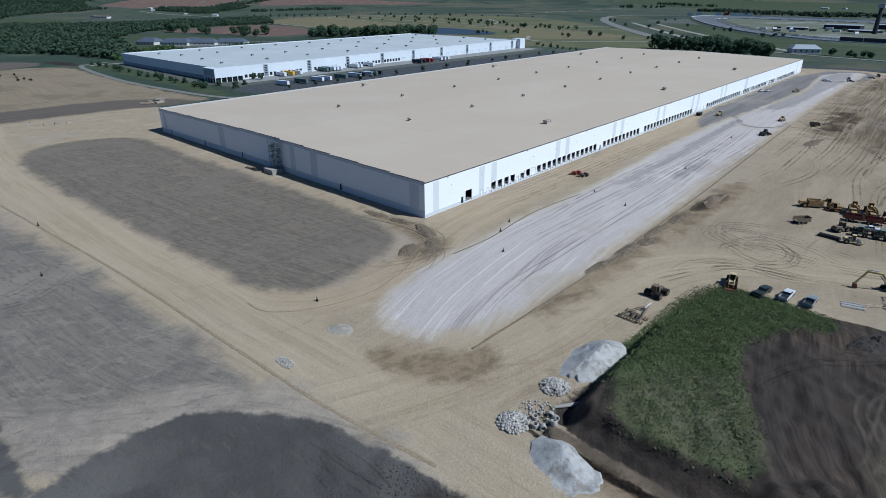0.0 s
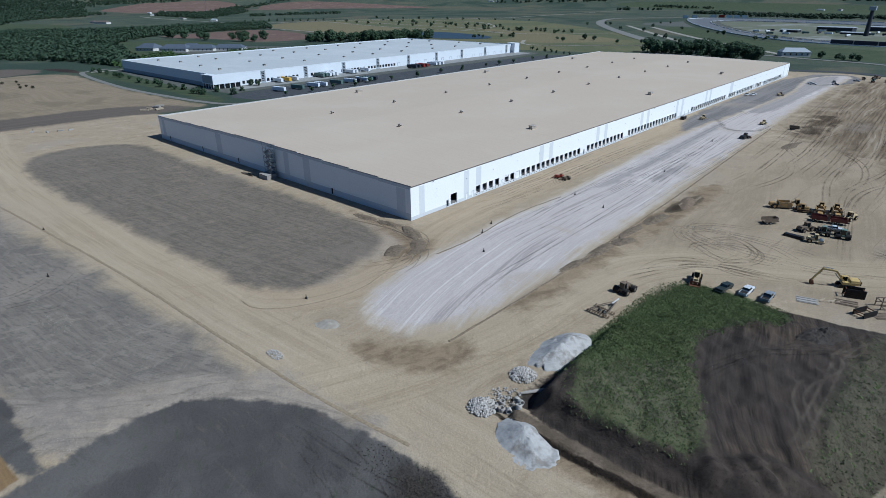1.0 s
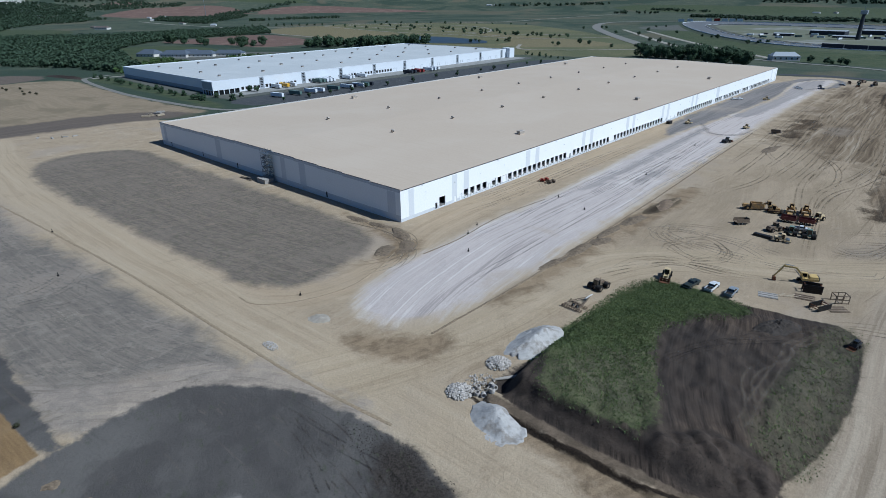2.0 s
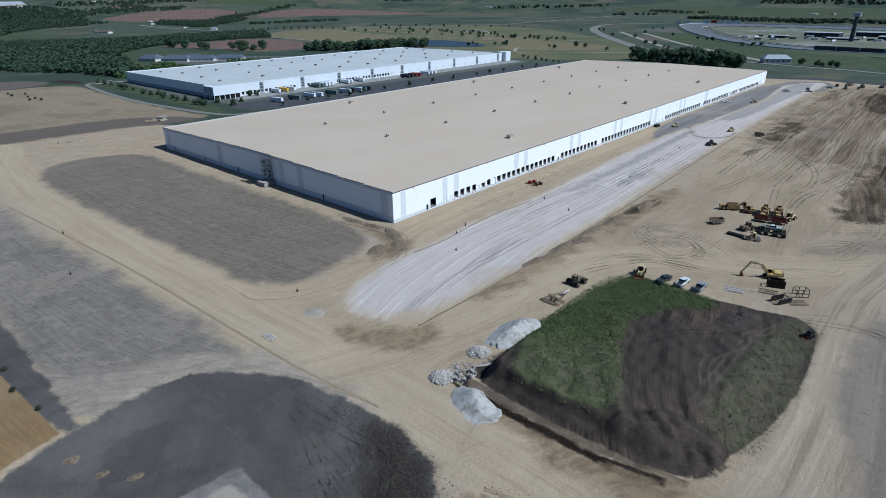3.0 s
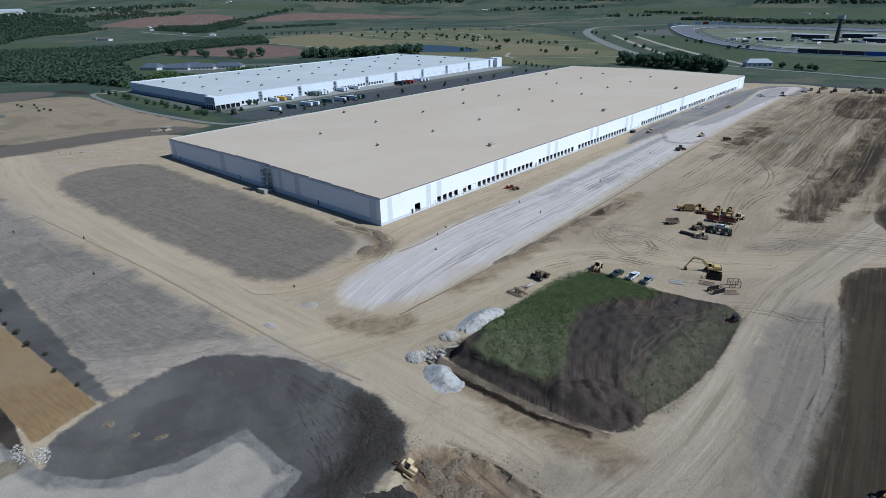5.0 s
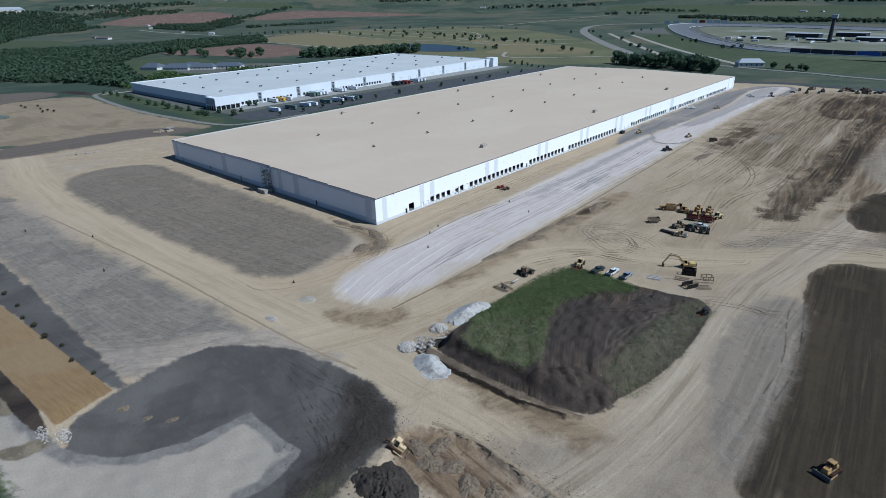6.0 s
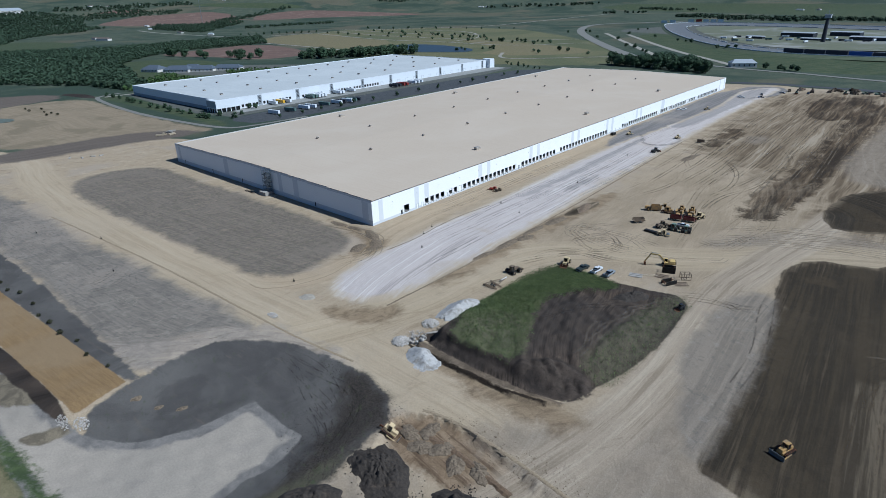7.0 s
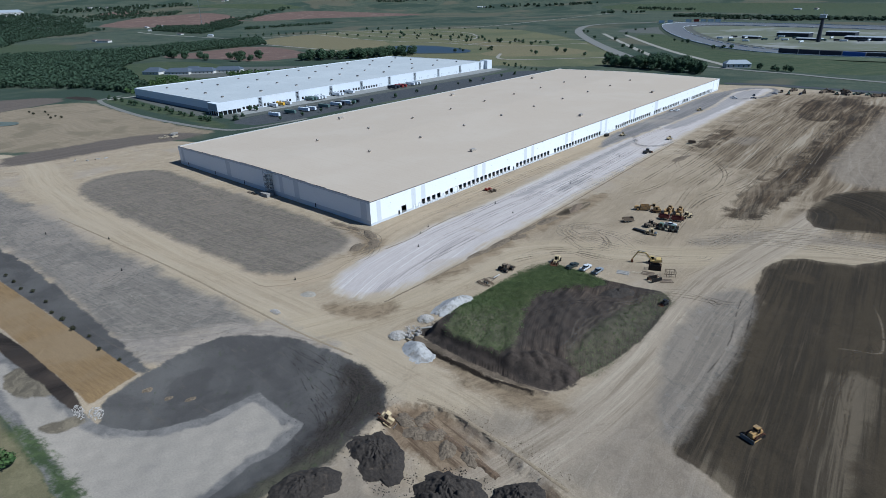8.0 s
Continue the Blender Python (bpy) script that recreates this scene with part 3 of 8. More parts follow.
def ground_mat():
    m, nt, p, co = start_mat("earth_and_fields")
    fine = n_noise(nt, co, 2.1, 9, 0.74)
    mid = n_noise(nt, co, 0.2, 9, 0.68, 0.4)
    big = n_noise(nt, co, 0.024, 8, 0.62, 0.4)
    huge = n_noise(nt, co, 0.0035, 7, 0.6, 0.8)
    warp = nt.nodes.new("ShaderNodeVectorMath")
    warp.operation = "MULTIPLY_ADD"
    nz = nt.nodes.new("ShaderNodeTexNoise")
    wire(nt, nz.inputs["Vector"], co)
    nz.inputs["Scale"].default_value, nz.inputs["Detail"].default_value = 0.011, 1
    wire(nt, warp.inputs[0], nz.outputs[1])
    warp.inputs[1].default_value = (22, 22, 0)
    wire(nt, warp.inputs[2], co)
    bent = warp.outputs[0]

    def drag(across, along, turn, shift, flip=False):
        """Scratches left by wheels and blades: fine ones and broad ones together."""
        sc = (along, across, 1) if flip else (across, along, 1)
        a = n_noise(nt, n_map(nt, bent, sc, turn, shift), 1.0, 5, 0.7)
        b = n_noise(nt, n_map(nt, bent, tuple(0.3 * q for q in sc[:2]) + (1,), turn, shift), 1.0, 5, 0.7)
        return n_math(nt, "ADD", n_math(nt, "MULTIPLY", a, 0.5), n_math(nt, "MULTIPLY", b, 0.5))

    along_y = drag(1.3, 0.035, 4, (0, 0, 0))
    along_y2 = drag(1.0, 0.030, -12, (7, 3, 0))
    along_x = drag(1.2, 0.035, -4, (3, 9, 0), True)
    field = n_noise(nt, n_map(nt, bent, (0.16, 0.012, 1), 28), 1.0, 4, 0.6)

    edge_big = n_noise(nt, co, 0.085, 5, 0.55, 0.6)
    edge_small = n_noise(nt, co, 0.75, 3, 0.6)
    slow = n_noise(nt, co, 0.013, 2, 0.5)

    def n_attr(key):
        a = nt.nodes.new("ShaderNodeAttribute")
        a.attribute_name = key
        return a.outputs["Fac"]

    def zone(key, soft, ragged=6.0, grain=2.0):
        d = n_math(nt, "ADD", n_attr(key), n_math(nt, "MULTIPLY", n_math(nt, "SUBTRACT", edge_big, 0.5), ragged))
        d = n_math(nt, "ADD", d, n_math(nt, "MULTIPLY", n_math(nt, "SUBTRACT", edge_small, 0.5), grain))
        return n_range(nt, d, -soft, soft)

    def flow(key, across=1.1, lengthwise=0.022, stray=5.0):
        """Streaks that follow one of the ways, and how far one stands on it."""
        half, soft = FLOWS[key][1:]
        u, v = n_attr(key + "_u"), n_attr(key + "_v")
        v = n_math(nt, "ADD", v, n_math(nt, "MULTIPLY", n_math(nt, "SUBTRACT", slow, 0.5), stray))
        both = []
        for k in (1.0, 0.24):
            c = nt.nodes.new("ShaderNodeCombineXYZ")
            wire(nt, c.inputs[0], n_math(nt, "MULTIPLY", v, across * k))
            wire(nt, c.inputs[1], n_math(nt, "MULTIPLY", u, lengthwise * (k + 0.25)))
            c.inputs[2].default_value = half * 3.7 + k
            both.append(n_noise(nt, c.outputs[0], 1.0, 5, 0.62))
        marks = n_math(nt, "ADD", n_math(nt, "MULTIPLY", both[0], 0.5), n_math(nt, "MULTIPLY", both[1], 0.5))
        on = n_range(nt, n_math(nt, "SUBTRACT", half, n_math(nt, "ABSOLUTE", v)), 0.0, soft)
        return marks, on

    def blend(a, b, f, lo=0.35, hi=0.65, top=1.0):
        return n_mix(nt, n_range(nt, f, lo, hi, 0.0, top), a, b)

    k = 0.76
    wayx = zone("wayx", 5)
    streak = n_math(nt, "ADD", n_math(nt, "MULTIPLY", along_y, n_math(nt, "SUBTRACT", 1.0, wayx)), n_math(nt, "MULTIPLY", along_x, wayx))
    # meadows and far fields
    col = blend(rgb(82, 90, 74, k), rgb(71, 80, 68, k), mid)
    col = blend(col, rgb(92, 97, 80, k), big, 0.45, 0.7)
    col = blend(col, rgb(62, 74, 62, k), huge, 0.48, 0.58)
    col = blend(col, rgb(104, 99, 82, k), n_noise(nt, n_map(nt, co, (1, 1, 1), 0, (900, 300, 0)), 0.0021, 5, 0.5, 1.0), 0.55, 0.62, 0.7)
    crop = blend(rgb(75, 84, 60, k), rgb(87, 92, 69, k), mid)
    crop = blend(crop, rgb(66, 78, 56, k), field, 0.4, 0.6)
    col = n_mix(nt, zone("crop", 4, 8), col, crop)
    plough = blend(rgb(118, 98, 88, k), rgb(104, 87, 79, k), field)
    col = n_mix(nt, zone("plough", 5, 10), col, blend(plough, rgb(128, 110, 100, k), big, 0.5, 0.7))
    olive = blend(rgb(116, 113, 84, k), rgb(102, 102, 76, k), mid, 0.4, 0.6)
    olive = blend(olive, rgb(92, 97, 72, k), huge, 0.45, 0.58, 0.8)
    col = n_mix(nt, zone("olive", 8, 40), col, olive)
    dry = blend(rgb(128, 120, 92, k), rgb(112, 106, 80, k), mid)
    col = n_mix(nt, zone("dry", 2, 3), col, dry)
    road, on_road = flow("road")
    haul, on_haul = flow("haul")
    park, on_park = flow("park")
    strip_marks, _ = flow("strip", 0.9, 0.013, 8.0)
    loop, on_loop = flow("loop")
    pushed, _ = flow("bare", 2.0, 0.10)
    dark_rows, _ = flow("dark", 0.5, 0.010, 3.0)
    cross, _ = flow("cross", 0.9, 0.05)
    cut_rows, _ = flow("cut", 0.6, 0.03)
    north, _ = flow("north", 0.42, 0.014, 10.0)

    scuff = n_noise(nt, n_map(nt, bent, (1.0, 0.4, 1), 24), 0.16, 9, 0.72, 1.2)

    def lane(under, marks, on, pale, mean, deep, much=0.85):
        c = blend(mean, pale, marks, 0.50, 0.60, 0.8)
        c = blend(c, deep, marks, 0.49, 0.41, 0.75)
        c = blend(c, mean, big, 0.5, 0.62, 0.5)
        c = blend(c, deep, scuff, 0.57, 0.68, 0.6)
        return n_mix(nt, n_math(nt, "MULTIPLY", on, much), under, c)

    # bare site
    tan = blend(rgb(173, 157, 132, k), rgb(162, 146, 122, k), mid, 0.3, 0.7)
    tan = blend(tan, rgb(180, 167, 146, k), streak, 0.50, 0.66, 0.4)
    tan = blend(tan, rgb(142, 128, 108, k), along_y2, 0.54, 0.66, 0.45)
    tan = blend(tan, rgb(166, 153, 136, k), big, 0.48, 0.62, 0.7)
    tan = blend(tan, rgb(132, 118, 100, k), fine, 0.60, 0.74, 0.35)
    tan = blend(tan, rgb(138, 122, 99, k), scuff, 0.54, 0.66, 0.55)
    tan = blend(tan, rgb(192, 178, 155, k), scuff, 0.46, 0.36, 0.5)
    tan = lane(tan, loop, on_loop, rgb(186, 169, 143, k), rgb(176, 158, 131, k), rgb(158, 141, 115, k), 0.7)
    tan = lane(tan, road, on_road, rgb(188, 173, 148, k), rgb(180, 164, 138, k), rgb(164, 148, 123, k), 0.8)
    col = n_mix(nt, zone("site", 2.0, 8), col, tan)
    patch = n_math(nt, "ADD", n_math(nt, "MULTIPLY", n_noise(nt, n_map(nt, co, (1, 0.35, 1), 8), 0.05, 8, 0.7), 0.6), n_math(nt, "MULTIPLY", along_y2, 0.4))
    trod = blend(rgb(168, 152, 128, k), rgb(150, 135, 112, k), patch, 0.44, 0.56)
    trod = blend(trod, rgb(166, 151, 128, k), along_y2, 0.53, 0.62, 0.6)
    trod = blend(trod, rgb(108, 94, 76, k), along_y, 0.56, 0.63, 0.6)
    col = n_mix(nt, n_math(nt, "MULTIPLY", zone("trodden", 9, 22, 4), 0.85), col, trod)
    worn = blend(rgb(138, 123, 101, k), rgb(106, 92, 73, k), north, 0.46, 0.54)
    worn = blend(worn, rgb(166, 153, 132, k), north, 0.455, 0.39, 0.85)
    worn = blend(worn, rgb(78, 66, 51, k), north, 0.545, 0.60, 0.8)
    worn = blend(worn, rgb(160, 145, 122, k), patch, 0.46, 0.40, 0.6)
    col = n_mix(nt, n_math(nt, "MULTIPLY", zone("worn", 16, 60), 0.92), col, worn)
    smear = blend(rgb(84, 70, 53, k), rgb(52, 44, 34, k), north, 0.45, 0.55)
    smear = blend(smear, rgb(132, 116, 93, k), north, 0.455, 0.40, 0.8)
    col = n_mix(nt, n_math(nt, "MULTIPLY", zone("smear", 2.5, 24, 10), n_range(nt, patch, 0.40, 0.54, 0.55, 0.95)), col, smear)
    ochre = blend(rgb(150, 131, 107, k), rgb(126, 108, 86, k), mid, 0.4, 0.6)
    ochre = blend(ochre, rgb(94, 78, 61, k), cut_rows, 0.51, 0.60, 0.85)
    ochre = blend(ochre, rgb(168, 150, 124, k), cut_rows, 0.47, 0.38, 0.8)
    ochre = blend(ochre, rgb(84, 66, 49, k), patch, 0.50, 0.60, 0.6)
    col = n_mix(nt, zone("ochre", 1.5, 8, 4), col, ochre)
    gravel = blend(rgb(144, 132, 116, k), rgb(129, 118, 104, k), mid, 0.36, 0.64)
    gravel = blend(gravel, rgb(154, 143, 127, k), along_y2, 0.50, 0.62, 0.7)
    gravel = blend(gravel, rgb(116, 105, 90, k), along_y, 0.54, 0.62, 0.6)
    gravel = blend(gravel, rgb(132, 124, 114, k), fine, 0.58, 0.72, 0.5)
    col = n_mix(nt, n_math(nt, "MULTIPLY", zone("gravel", 6, 16, 4), 0.8), col, gravel)
    col = lane(col, park, on_park, rgb(186, 170, 144, k), rgb(175, 159, 132, k), rgb(154, 138, 113, k), 0.8)
    col = lane(col, haul, on_haul, rgb(182, 169, 148, k), rgb(164, 150, 130, k), rgb(134, 121, 103, k), 0.9)
    turned = blend(rgb(144, 126, 101, k), rgb(116, 100, 79, k), scuff, 0.44, 0.58)
    turned = blend(turned, rgb(100, 86, 68, k), mid, 0.54, 0.66, 0.6)
    col = n_mix(nt, n_math(nt, "MULTIPLY", zone("turned", 3.0, 16, 4), 0.85), col, turned)
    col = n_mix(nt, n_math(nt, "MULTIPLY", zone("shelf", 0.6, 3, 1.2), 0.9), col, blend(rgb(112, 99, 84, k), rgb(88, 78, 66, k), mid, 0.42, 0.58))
    # near-black brown: shade of the scarp face put into the soil colour
    col = n_mix(nt, zone("ledge_shade", 0.3, 1.2, 0.8), col, blend(rgb(58, 49, 40, k), rgb(40, 35, 30, k), fine, 0.42, 0.58))
    brown = blend(rgb(60, 52, 39, k), rgb(42, 37, 29, k), dark_rows, 0.44, 0.56)
    brown = blend(brown, rgb(84, 73, 57, k), dark_rows, 0.555, 0.63, 0.7)
    brown = blend(brown, rgb(76, 65, 48, k), big, 0.52, 0.64, 0.5)
    brown = blend(brown, rgb(40, 36, 30, k), mid, 0.56, 0.68, 0.5)
    scraped = blend(rgb(112, 101, 84, k), rgb(60, 53, 42, k), dark_rows, 0.44, 0.54)
    brown = n_mix(nt, n_math(nt, "MULTIPLY", zone("scraped", 2.5, 12, 2), 0.65), brown, scraped)
    rim_brown = n_range(nt, n_math(nt, "ADD", n_attr("brown"), n_math(nt, "MULTIPLY", n_math(nt, "SUBTRACT", edge_big, 0.5), 9.0)), 0.5, 4.0)
    brown = n_mix(nt, rim_brown, blend(rgb(104, 93, 76, k), rgb(70, 61, 49, k), dark_rows, 0.46, 0.56), brown)
    col = n_mix(nt, n_math(nt, "MULTIPLY", zone("brown", 0.6, 4, 1.2), 0.95), col, brown)
    stroke = n_noise(nt, n_map(nt, bent, (0.22, 1.0, 1), -14), 1.0, 7, 0.72)
    tuft = n_noise(nt, n_map(nt, co, (0.6, 1.0, 1), 30, (40, 9, 0)), 0.5, 8, 0.75)
    top = blend(rgb(132, 122, 110, k), rgb(110, 102, 93, k), along_x, 0.40, 0.62)
    top = blend(top, rgb(92, 88, 82, k), stroke, 0.50, 0.60, 0.7)
    top = blend(top, rgb(130, 118, 104, k), stroke, 0.47, 0.38, 0.6)
    top = blend(top, rgb(98, 100, 78, k), tuft, 0.52, 0.64, 0.6)
    top = blend(top, rgb(144, 130, 114, k), scuff, 0.46, 0.36, 0.6)
    top = blend(top, rgb(98, 93, 86, k), along_y, 0.54, 0.62, 0.6)
    top = blend(top, rgb(130, 120, 108, k), big, 0.50, 0.64, 0.6)
    top = blend(top, rgb(96, 96, 80, k), mid, 0.54, 0.66, 0.6)
    top = blend(top, rgb(86, 81, 75, k), fine, 0.57, 0.72, 0.5)
    top = blend(top, rgb(104, 96, 87, k), slow, 0.1, 0.6, 0.12)
    col = n_mix(nt, n_math(nt, "MULTIPLY", zone("topsoil", 3.0, 9, 3), 0.94), col, top)
    silt_grey = blend(rgb(132, 125, 116, k), rgb(116, 110, 103, k), along_x, 0.42, 0.58)
    silt_grey = blend(silt_grey, rgb(146, 136, 124, k), big, 0.51, 0.64, 0.7)
    silt_grey = blend(silt_grey, rgb(100, 97, 93, k), edge_big, 0.52, 0.64, 0.5)
    silt_grey = blend(silt_grey, rgb(152, 142, 129, k), scuff, 0.46, 0.36, 0.6)
    silt_grey = blend(silt_grey, rgb(142, 135, 125, k), mid, 0.52, 0.64, 0.8)
    silt_grey = blend(silt_grey, rgb(97, 94, 90, k), stroke, 0.52, 0.62, 0.7)
    silt_grey = blend(silt_grey, rgb(96, 100, 88, k), tuft, 0.56, 0.68, 0.5)
    silt_grey = blend(silt_grey, rgb(90, 88, 86, k), fine, 0.58, 0.72, 0.6)
    col = n_mix(nt, n_math(nt, "MULTIPLY", zone("greysoil", 4.0, 15, 4), 0.9), col, silt_grey)
    chalk = blend(rgb(164, 153, 139, k), rgb(148, 138, 127, k), mid, 0.4, 0.6)
    chalk = blend(chalk, rgb(172, 160, 142, k), cross, 0.51, 0.61, 0.6)
    chalk = blend(chalk, rgb(118, 110, 102, k), cross, 0.47, 0.38, 0.55)
    chalk = blend(chalk, rgb(120, 112, 100, k), scuff, 0.53, 0.63, 0.7)
    chalk = blend(chalk, rgb(106, 98, 90, k), fine, 0.58, 0.7, 0.5)
    col = n_mix(nt, n_math(nt, "MULTIPLY", zone("pale", 3.0, 16, 4), 0.85), col, chalk)
    plot = blend(rgb(140, 130, 117, k), rgb(120, 112, 102, k), haul, 0.42, 0.58)
    plot = blend(plot, rgb(146, 139, 129, k), mid, 0.54, 0.66, 0.7)
    plot = blend(plot, rgb(98, 96, 90, k), tuft, 0.54, 0.64, 0.6)
    col = n_mix(nt, n_math(nt, "MULTIPLY", zone("greyplot", 2.6, 9, 2), 0.85), col, plot)
    stone = blend(rgb(198, 188, 181, k), rgb(186, 177, 171, k), strip_marks, 0.44, 0.56)
    stone = blend(stone, rgb(216, 208, 201, k), strip_marks, 0.535, 0.60, 0.75)
    stone = blend(stone, rgb(158, 150, 145, k), strip_marks, 0.455, 0.38, 0.8)
    stone = blend(stone, rgb(178, 166, 152, k), big, 0.54, 0.66, 0.6)
    stone = n_mix(nt, n_math(nt, "MULTIPLY", zone("band", 1.6, 7, 2), 0.8), stone, blend(rgb(146, 141, 138, k), rgb(158, 152, 147, k), strip_marks, 0.42, 0.58))
    dusty = blend(rgb(178, 163, 140, k), rgb(190, 179, 163, k), strip_marks, 0.45, 0.57)
    rim_stone = n_range(nt, n_math(nt, "ADD", n_attr("stone"), n_math(nt, "MULTIPLY", n_math(nt, "SUBTRACT", edge_big, 0.5), 10.0)), 0.2, 5.5)
    stone = n_mix(nt, rim_stone, dusty, stone)
    base = blend(rgb(138, 133, 129, k), rgb(120, 116, 113, k), strip_marks, 0.44, 0.56)
    base = blend(base, rgb(160, 150, 138, k), big, 0.54, 0.66, 0.6)
    col = n_mix(nt, zone("base", 2.0, 9, 2), col, base)
    col = n_mix(nt, zone("stone", 1.6, 6, 2.0), col, stone)
    damp = blend(rgb(100, 97, 93, k), rgb(88, 85, 82, k), big, 0.4, 0.6)
    damp = blend(damp, rgb(78, 75, 73, k), edge_big, 0.46, 0.6, 0.6)
    damp = blend(damp, rgb(104, 97, 89, k), along_x, 0.55, 0.63, 0.5)
    damp = blend(damp, rgb(76, 82, 60, k), tuft, 0.56, 0.66, 0.45)
    damp = blend(damp, rgb(52, 51, 50, k), fine, 0.56, 0.70, 0.7)
    col = n_mix(nt, zone("damp", 0.7, 6, 1.6), col, damp)
    bank = blend(rgb(78, 71, 64, k), rgb(48, 44, 40, k), fine, 0.42, 0.58)
    bank = blend(bank, rgb(84, 90, 62, k), tuft, 0.56, 0.66, 0.6)
    col = n_mix(nt, n_math(nt, "MULTIPLY", zone("bank", 3.0, 14, 4), 0.9), col, bank)
    silt = blend(rgb(162, 153, 140, k), rgb(155, 147, 135, k), big)
    silt = blend(silt, rgb(150, 142, 132, k), edge_big, 0.56, 0.66, 0.6)
    rim = nt.nodes.new("ShaderNodeAttribute")
    rim.attribute_name = "silt"
    edge = n_math(nt, "ADD", rim.outputs["Fac"], n_math(nt, "MULTIPLY", n_math(nt, "SUBTRACT", edge_big, 0.5), 9.0))
    silt = n_mix(nt, n_range(nt, edge, 2.4, 4.2), blend(rgb(132, 127, 121, k), rgb(112, 108, 104, k), mid), silt)
    on_silt = zone("silt", 0.35, 3.5, 0.8)
    col = n_mix(nt, on_silt, col, silt)
    mud = blend(rgb(126, 116, 98, k), rgb(104, 96, 82, k), mid, 0.42, 0.58)
    col = n_mix(nt, zone("mud", 0.6, 6, 1.2), col, mud)
    soil = blend(rgb(80, 70, 61, k), rgb(60, 53, 47, k), pushed, 0.44, 0.56)
    soil = blend(soil, rgb(40, 35, 31, k), pushed, 0.535, 0.60, 0.8)
    soil = blend(soil, rgb(98, 86, 74, k), pushed, 0.46, 0.38, 0.6)
    soil = blend(soil, rgb(62, 57, 53, k), big, 0.48, 0.60, 0.6)
    soil = blend(soil, rgb(32, 29, 27, k), fine, 0.56, 0.70, 0.6)
    # bare soil; the same dark colour also paints the shaded bank below the straw
    col = n_mix(nt, zone("soil", 0.4, 3, 0.8), col, soil)
    straw = blend(rgb(143, 119, 84, k), rgb(130, 108, 77, k), n_noise(nt, n_map(nt, co, (0.12, 1.4, 1), -5), 1.0, 5, 0.6))
    clod = blend(rgb(80, 71, 63, k), rgb(60, 54, 49, k), mid, 0.4, 0.6)
    clod = blend(clod, rgb(36, 33, 31, k), fine, 0.52, 0.66, 0.8)
    clod = blend(clod, rgb(84, 76, 64, k), tuft, 0.58, 0.68, 0.5)
    straw = blend(straw, rgb(146, 126, 97, k), big, 0.42, 0.6, 0.8)
    col = n_mix(nt, zone("straw", 0.3, 1.2, 0.8), col, straw)
    bleached = blend(rgb(150, 136, 114, k), rgb(138, 125, 104, k), along_x, 0.42, 0.58)
    bleached = blend(bleached, rgb(122, 112, 92, k), big, 0.5, 0.62, 0.7)
    col = n_mix(nt, zone("slope", 3, 14, 3), col, bleached)
    ploughed = blend(rgb(112, 102, 92, k), rgb(98, 90, 82, k), along_y, 0.42, 0.58)
    col = n_mix(nt, zone("greyfield", 4, 14, 3), col, ploughed)
    weeds = blend(rgb(80, 92, 57, k), rgb(61, 73, 46, k), mid, 0.38, 0.62)
    weeds = blend(weeds, rgb(102, 104, 70, k), big, 0.46, 0.6, 0.6)
    weeds = blend(weeds, rgb(40, 50, 32, k), fine, 0.54, 0.68, 0.8)
    gully = n_math(nt, "ABSOLUTE", n_math(nt, "SUBTRACT", n_noise(nt, n_map(nt, bent, (0.035, 0.22, 1), 57), 1.0, 5, 0.6), 0.5))
    sparse = blend(rgb(106, 103, 82, k), rgb(90, 88, 71, k), mid, 0.4, 0.6)
    sparse = blend(sparse, rgb(62, 72, 46, k), tuft, 0.54, 0.64, 0.8)
    sparse = blend(sparse, rgb(66, 60, 50, k), stroke, 0.57, 0.63, 0.6)
    sparse = n_mix(nt, n_range(nt, gully, 0.004, 0.016, 0.75, 0.0), sparse, rgb(58, 50, 40, k))
    weeds = n_mix(nt, n_math(nt, "MULTIPLY", zone("thin", 5, 10, 4), 0.85), weeds, sparse)
    col = n_mix(nt, n_math(nt, "MULTIPLY", zone("weeds", 1.6, 8, 6), 0.96), col, weeds)
    col = n_mix(nt, n_math(nt, "MULTIPLY", zone("tinge", 2.5, 9, 6), 0.5), col, sparse)
    col = n_mix(nt, zone("clod", 1.0, 5, 4), col, clod)
    apron = blend(rgb(104, 105, 99, k), rgb(90, 92, 87, k), mid)
    col = n_mix(nt, zone("apron", 2.0, 1.0, 0.5), col, apron)
    pave = blend(rgb(84, 86, 88, k), rgb(72, 75, 78, k), mid)
    col = n_mix(nt, zone("pave", 1.0, 1.0, 0.5), col, pave)
    col = n_mix(nt, zone("dockpave", 0.8, 1.0, 0.5), col, blend(rgb(158, 158, 154, k), rgb(142, 143, 140, k), mid))
    grain = n_range(nt, fine, 0.25, 0.75, 0.80, 1.20, False)
    hs = nt.nodes.new("ShaderNodeHueSaturation")
    wire(nt, hs.inputs["Value"], grain)
    wire(nt, hs.inputs["Color"], col)
    wire(nt, p.inputs["Base Color"], hs.outputs[0])
    p.inputs["Roughness"].default_value = 0.96
    p.inputs["Specular IOR Level"].default_value = 0.12
    rise = n_math(nt, "ADD", n_math(nt, "MULTIPLY", fine, 0.4), n_math(nt, "MULTIPLY", streak, 0.3))
    rise = n_math(nt, "ADD", rise, n_math(nt, "MULTIPLY", mid, 0.7))
    wire(nt, p.inputs["Normal"], n_bump(nt, rise, n_range(nt, on_silt, 0.0, 1.0, 0.85, 0.25), 0.6))
    return m


M_ground = ground_mat()
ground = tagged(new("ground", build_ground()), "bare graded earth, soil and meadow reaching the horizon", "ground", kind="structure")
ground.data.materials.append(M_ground)


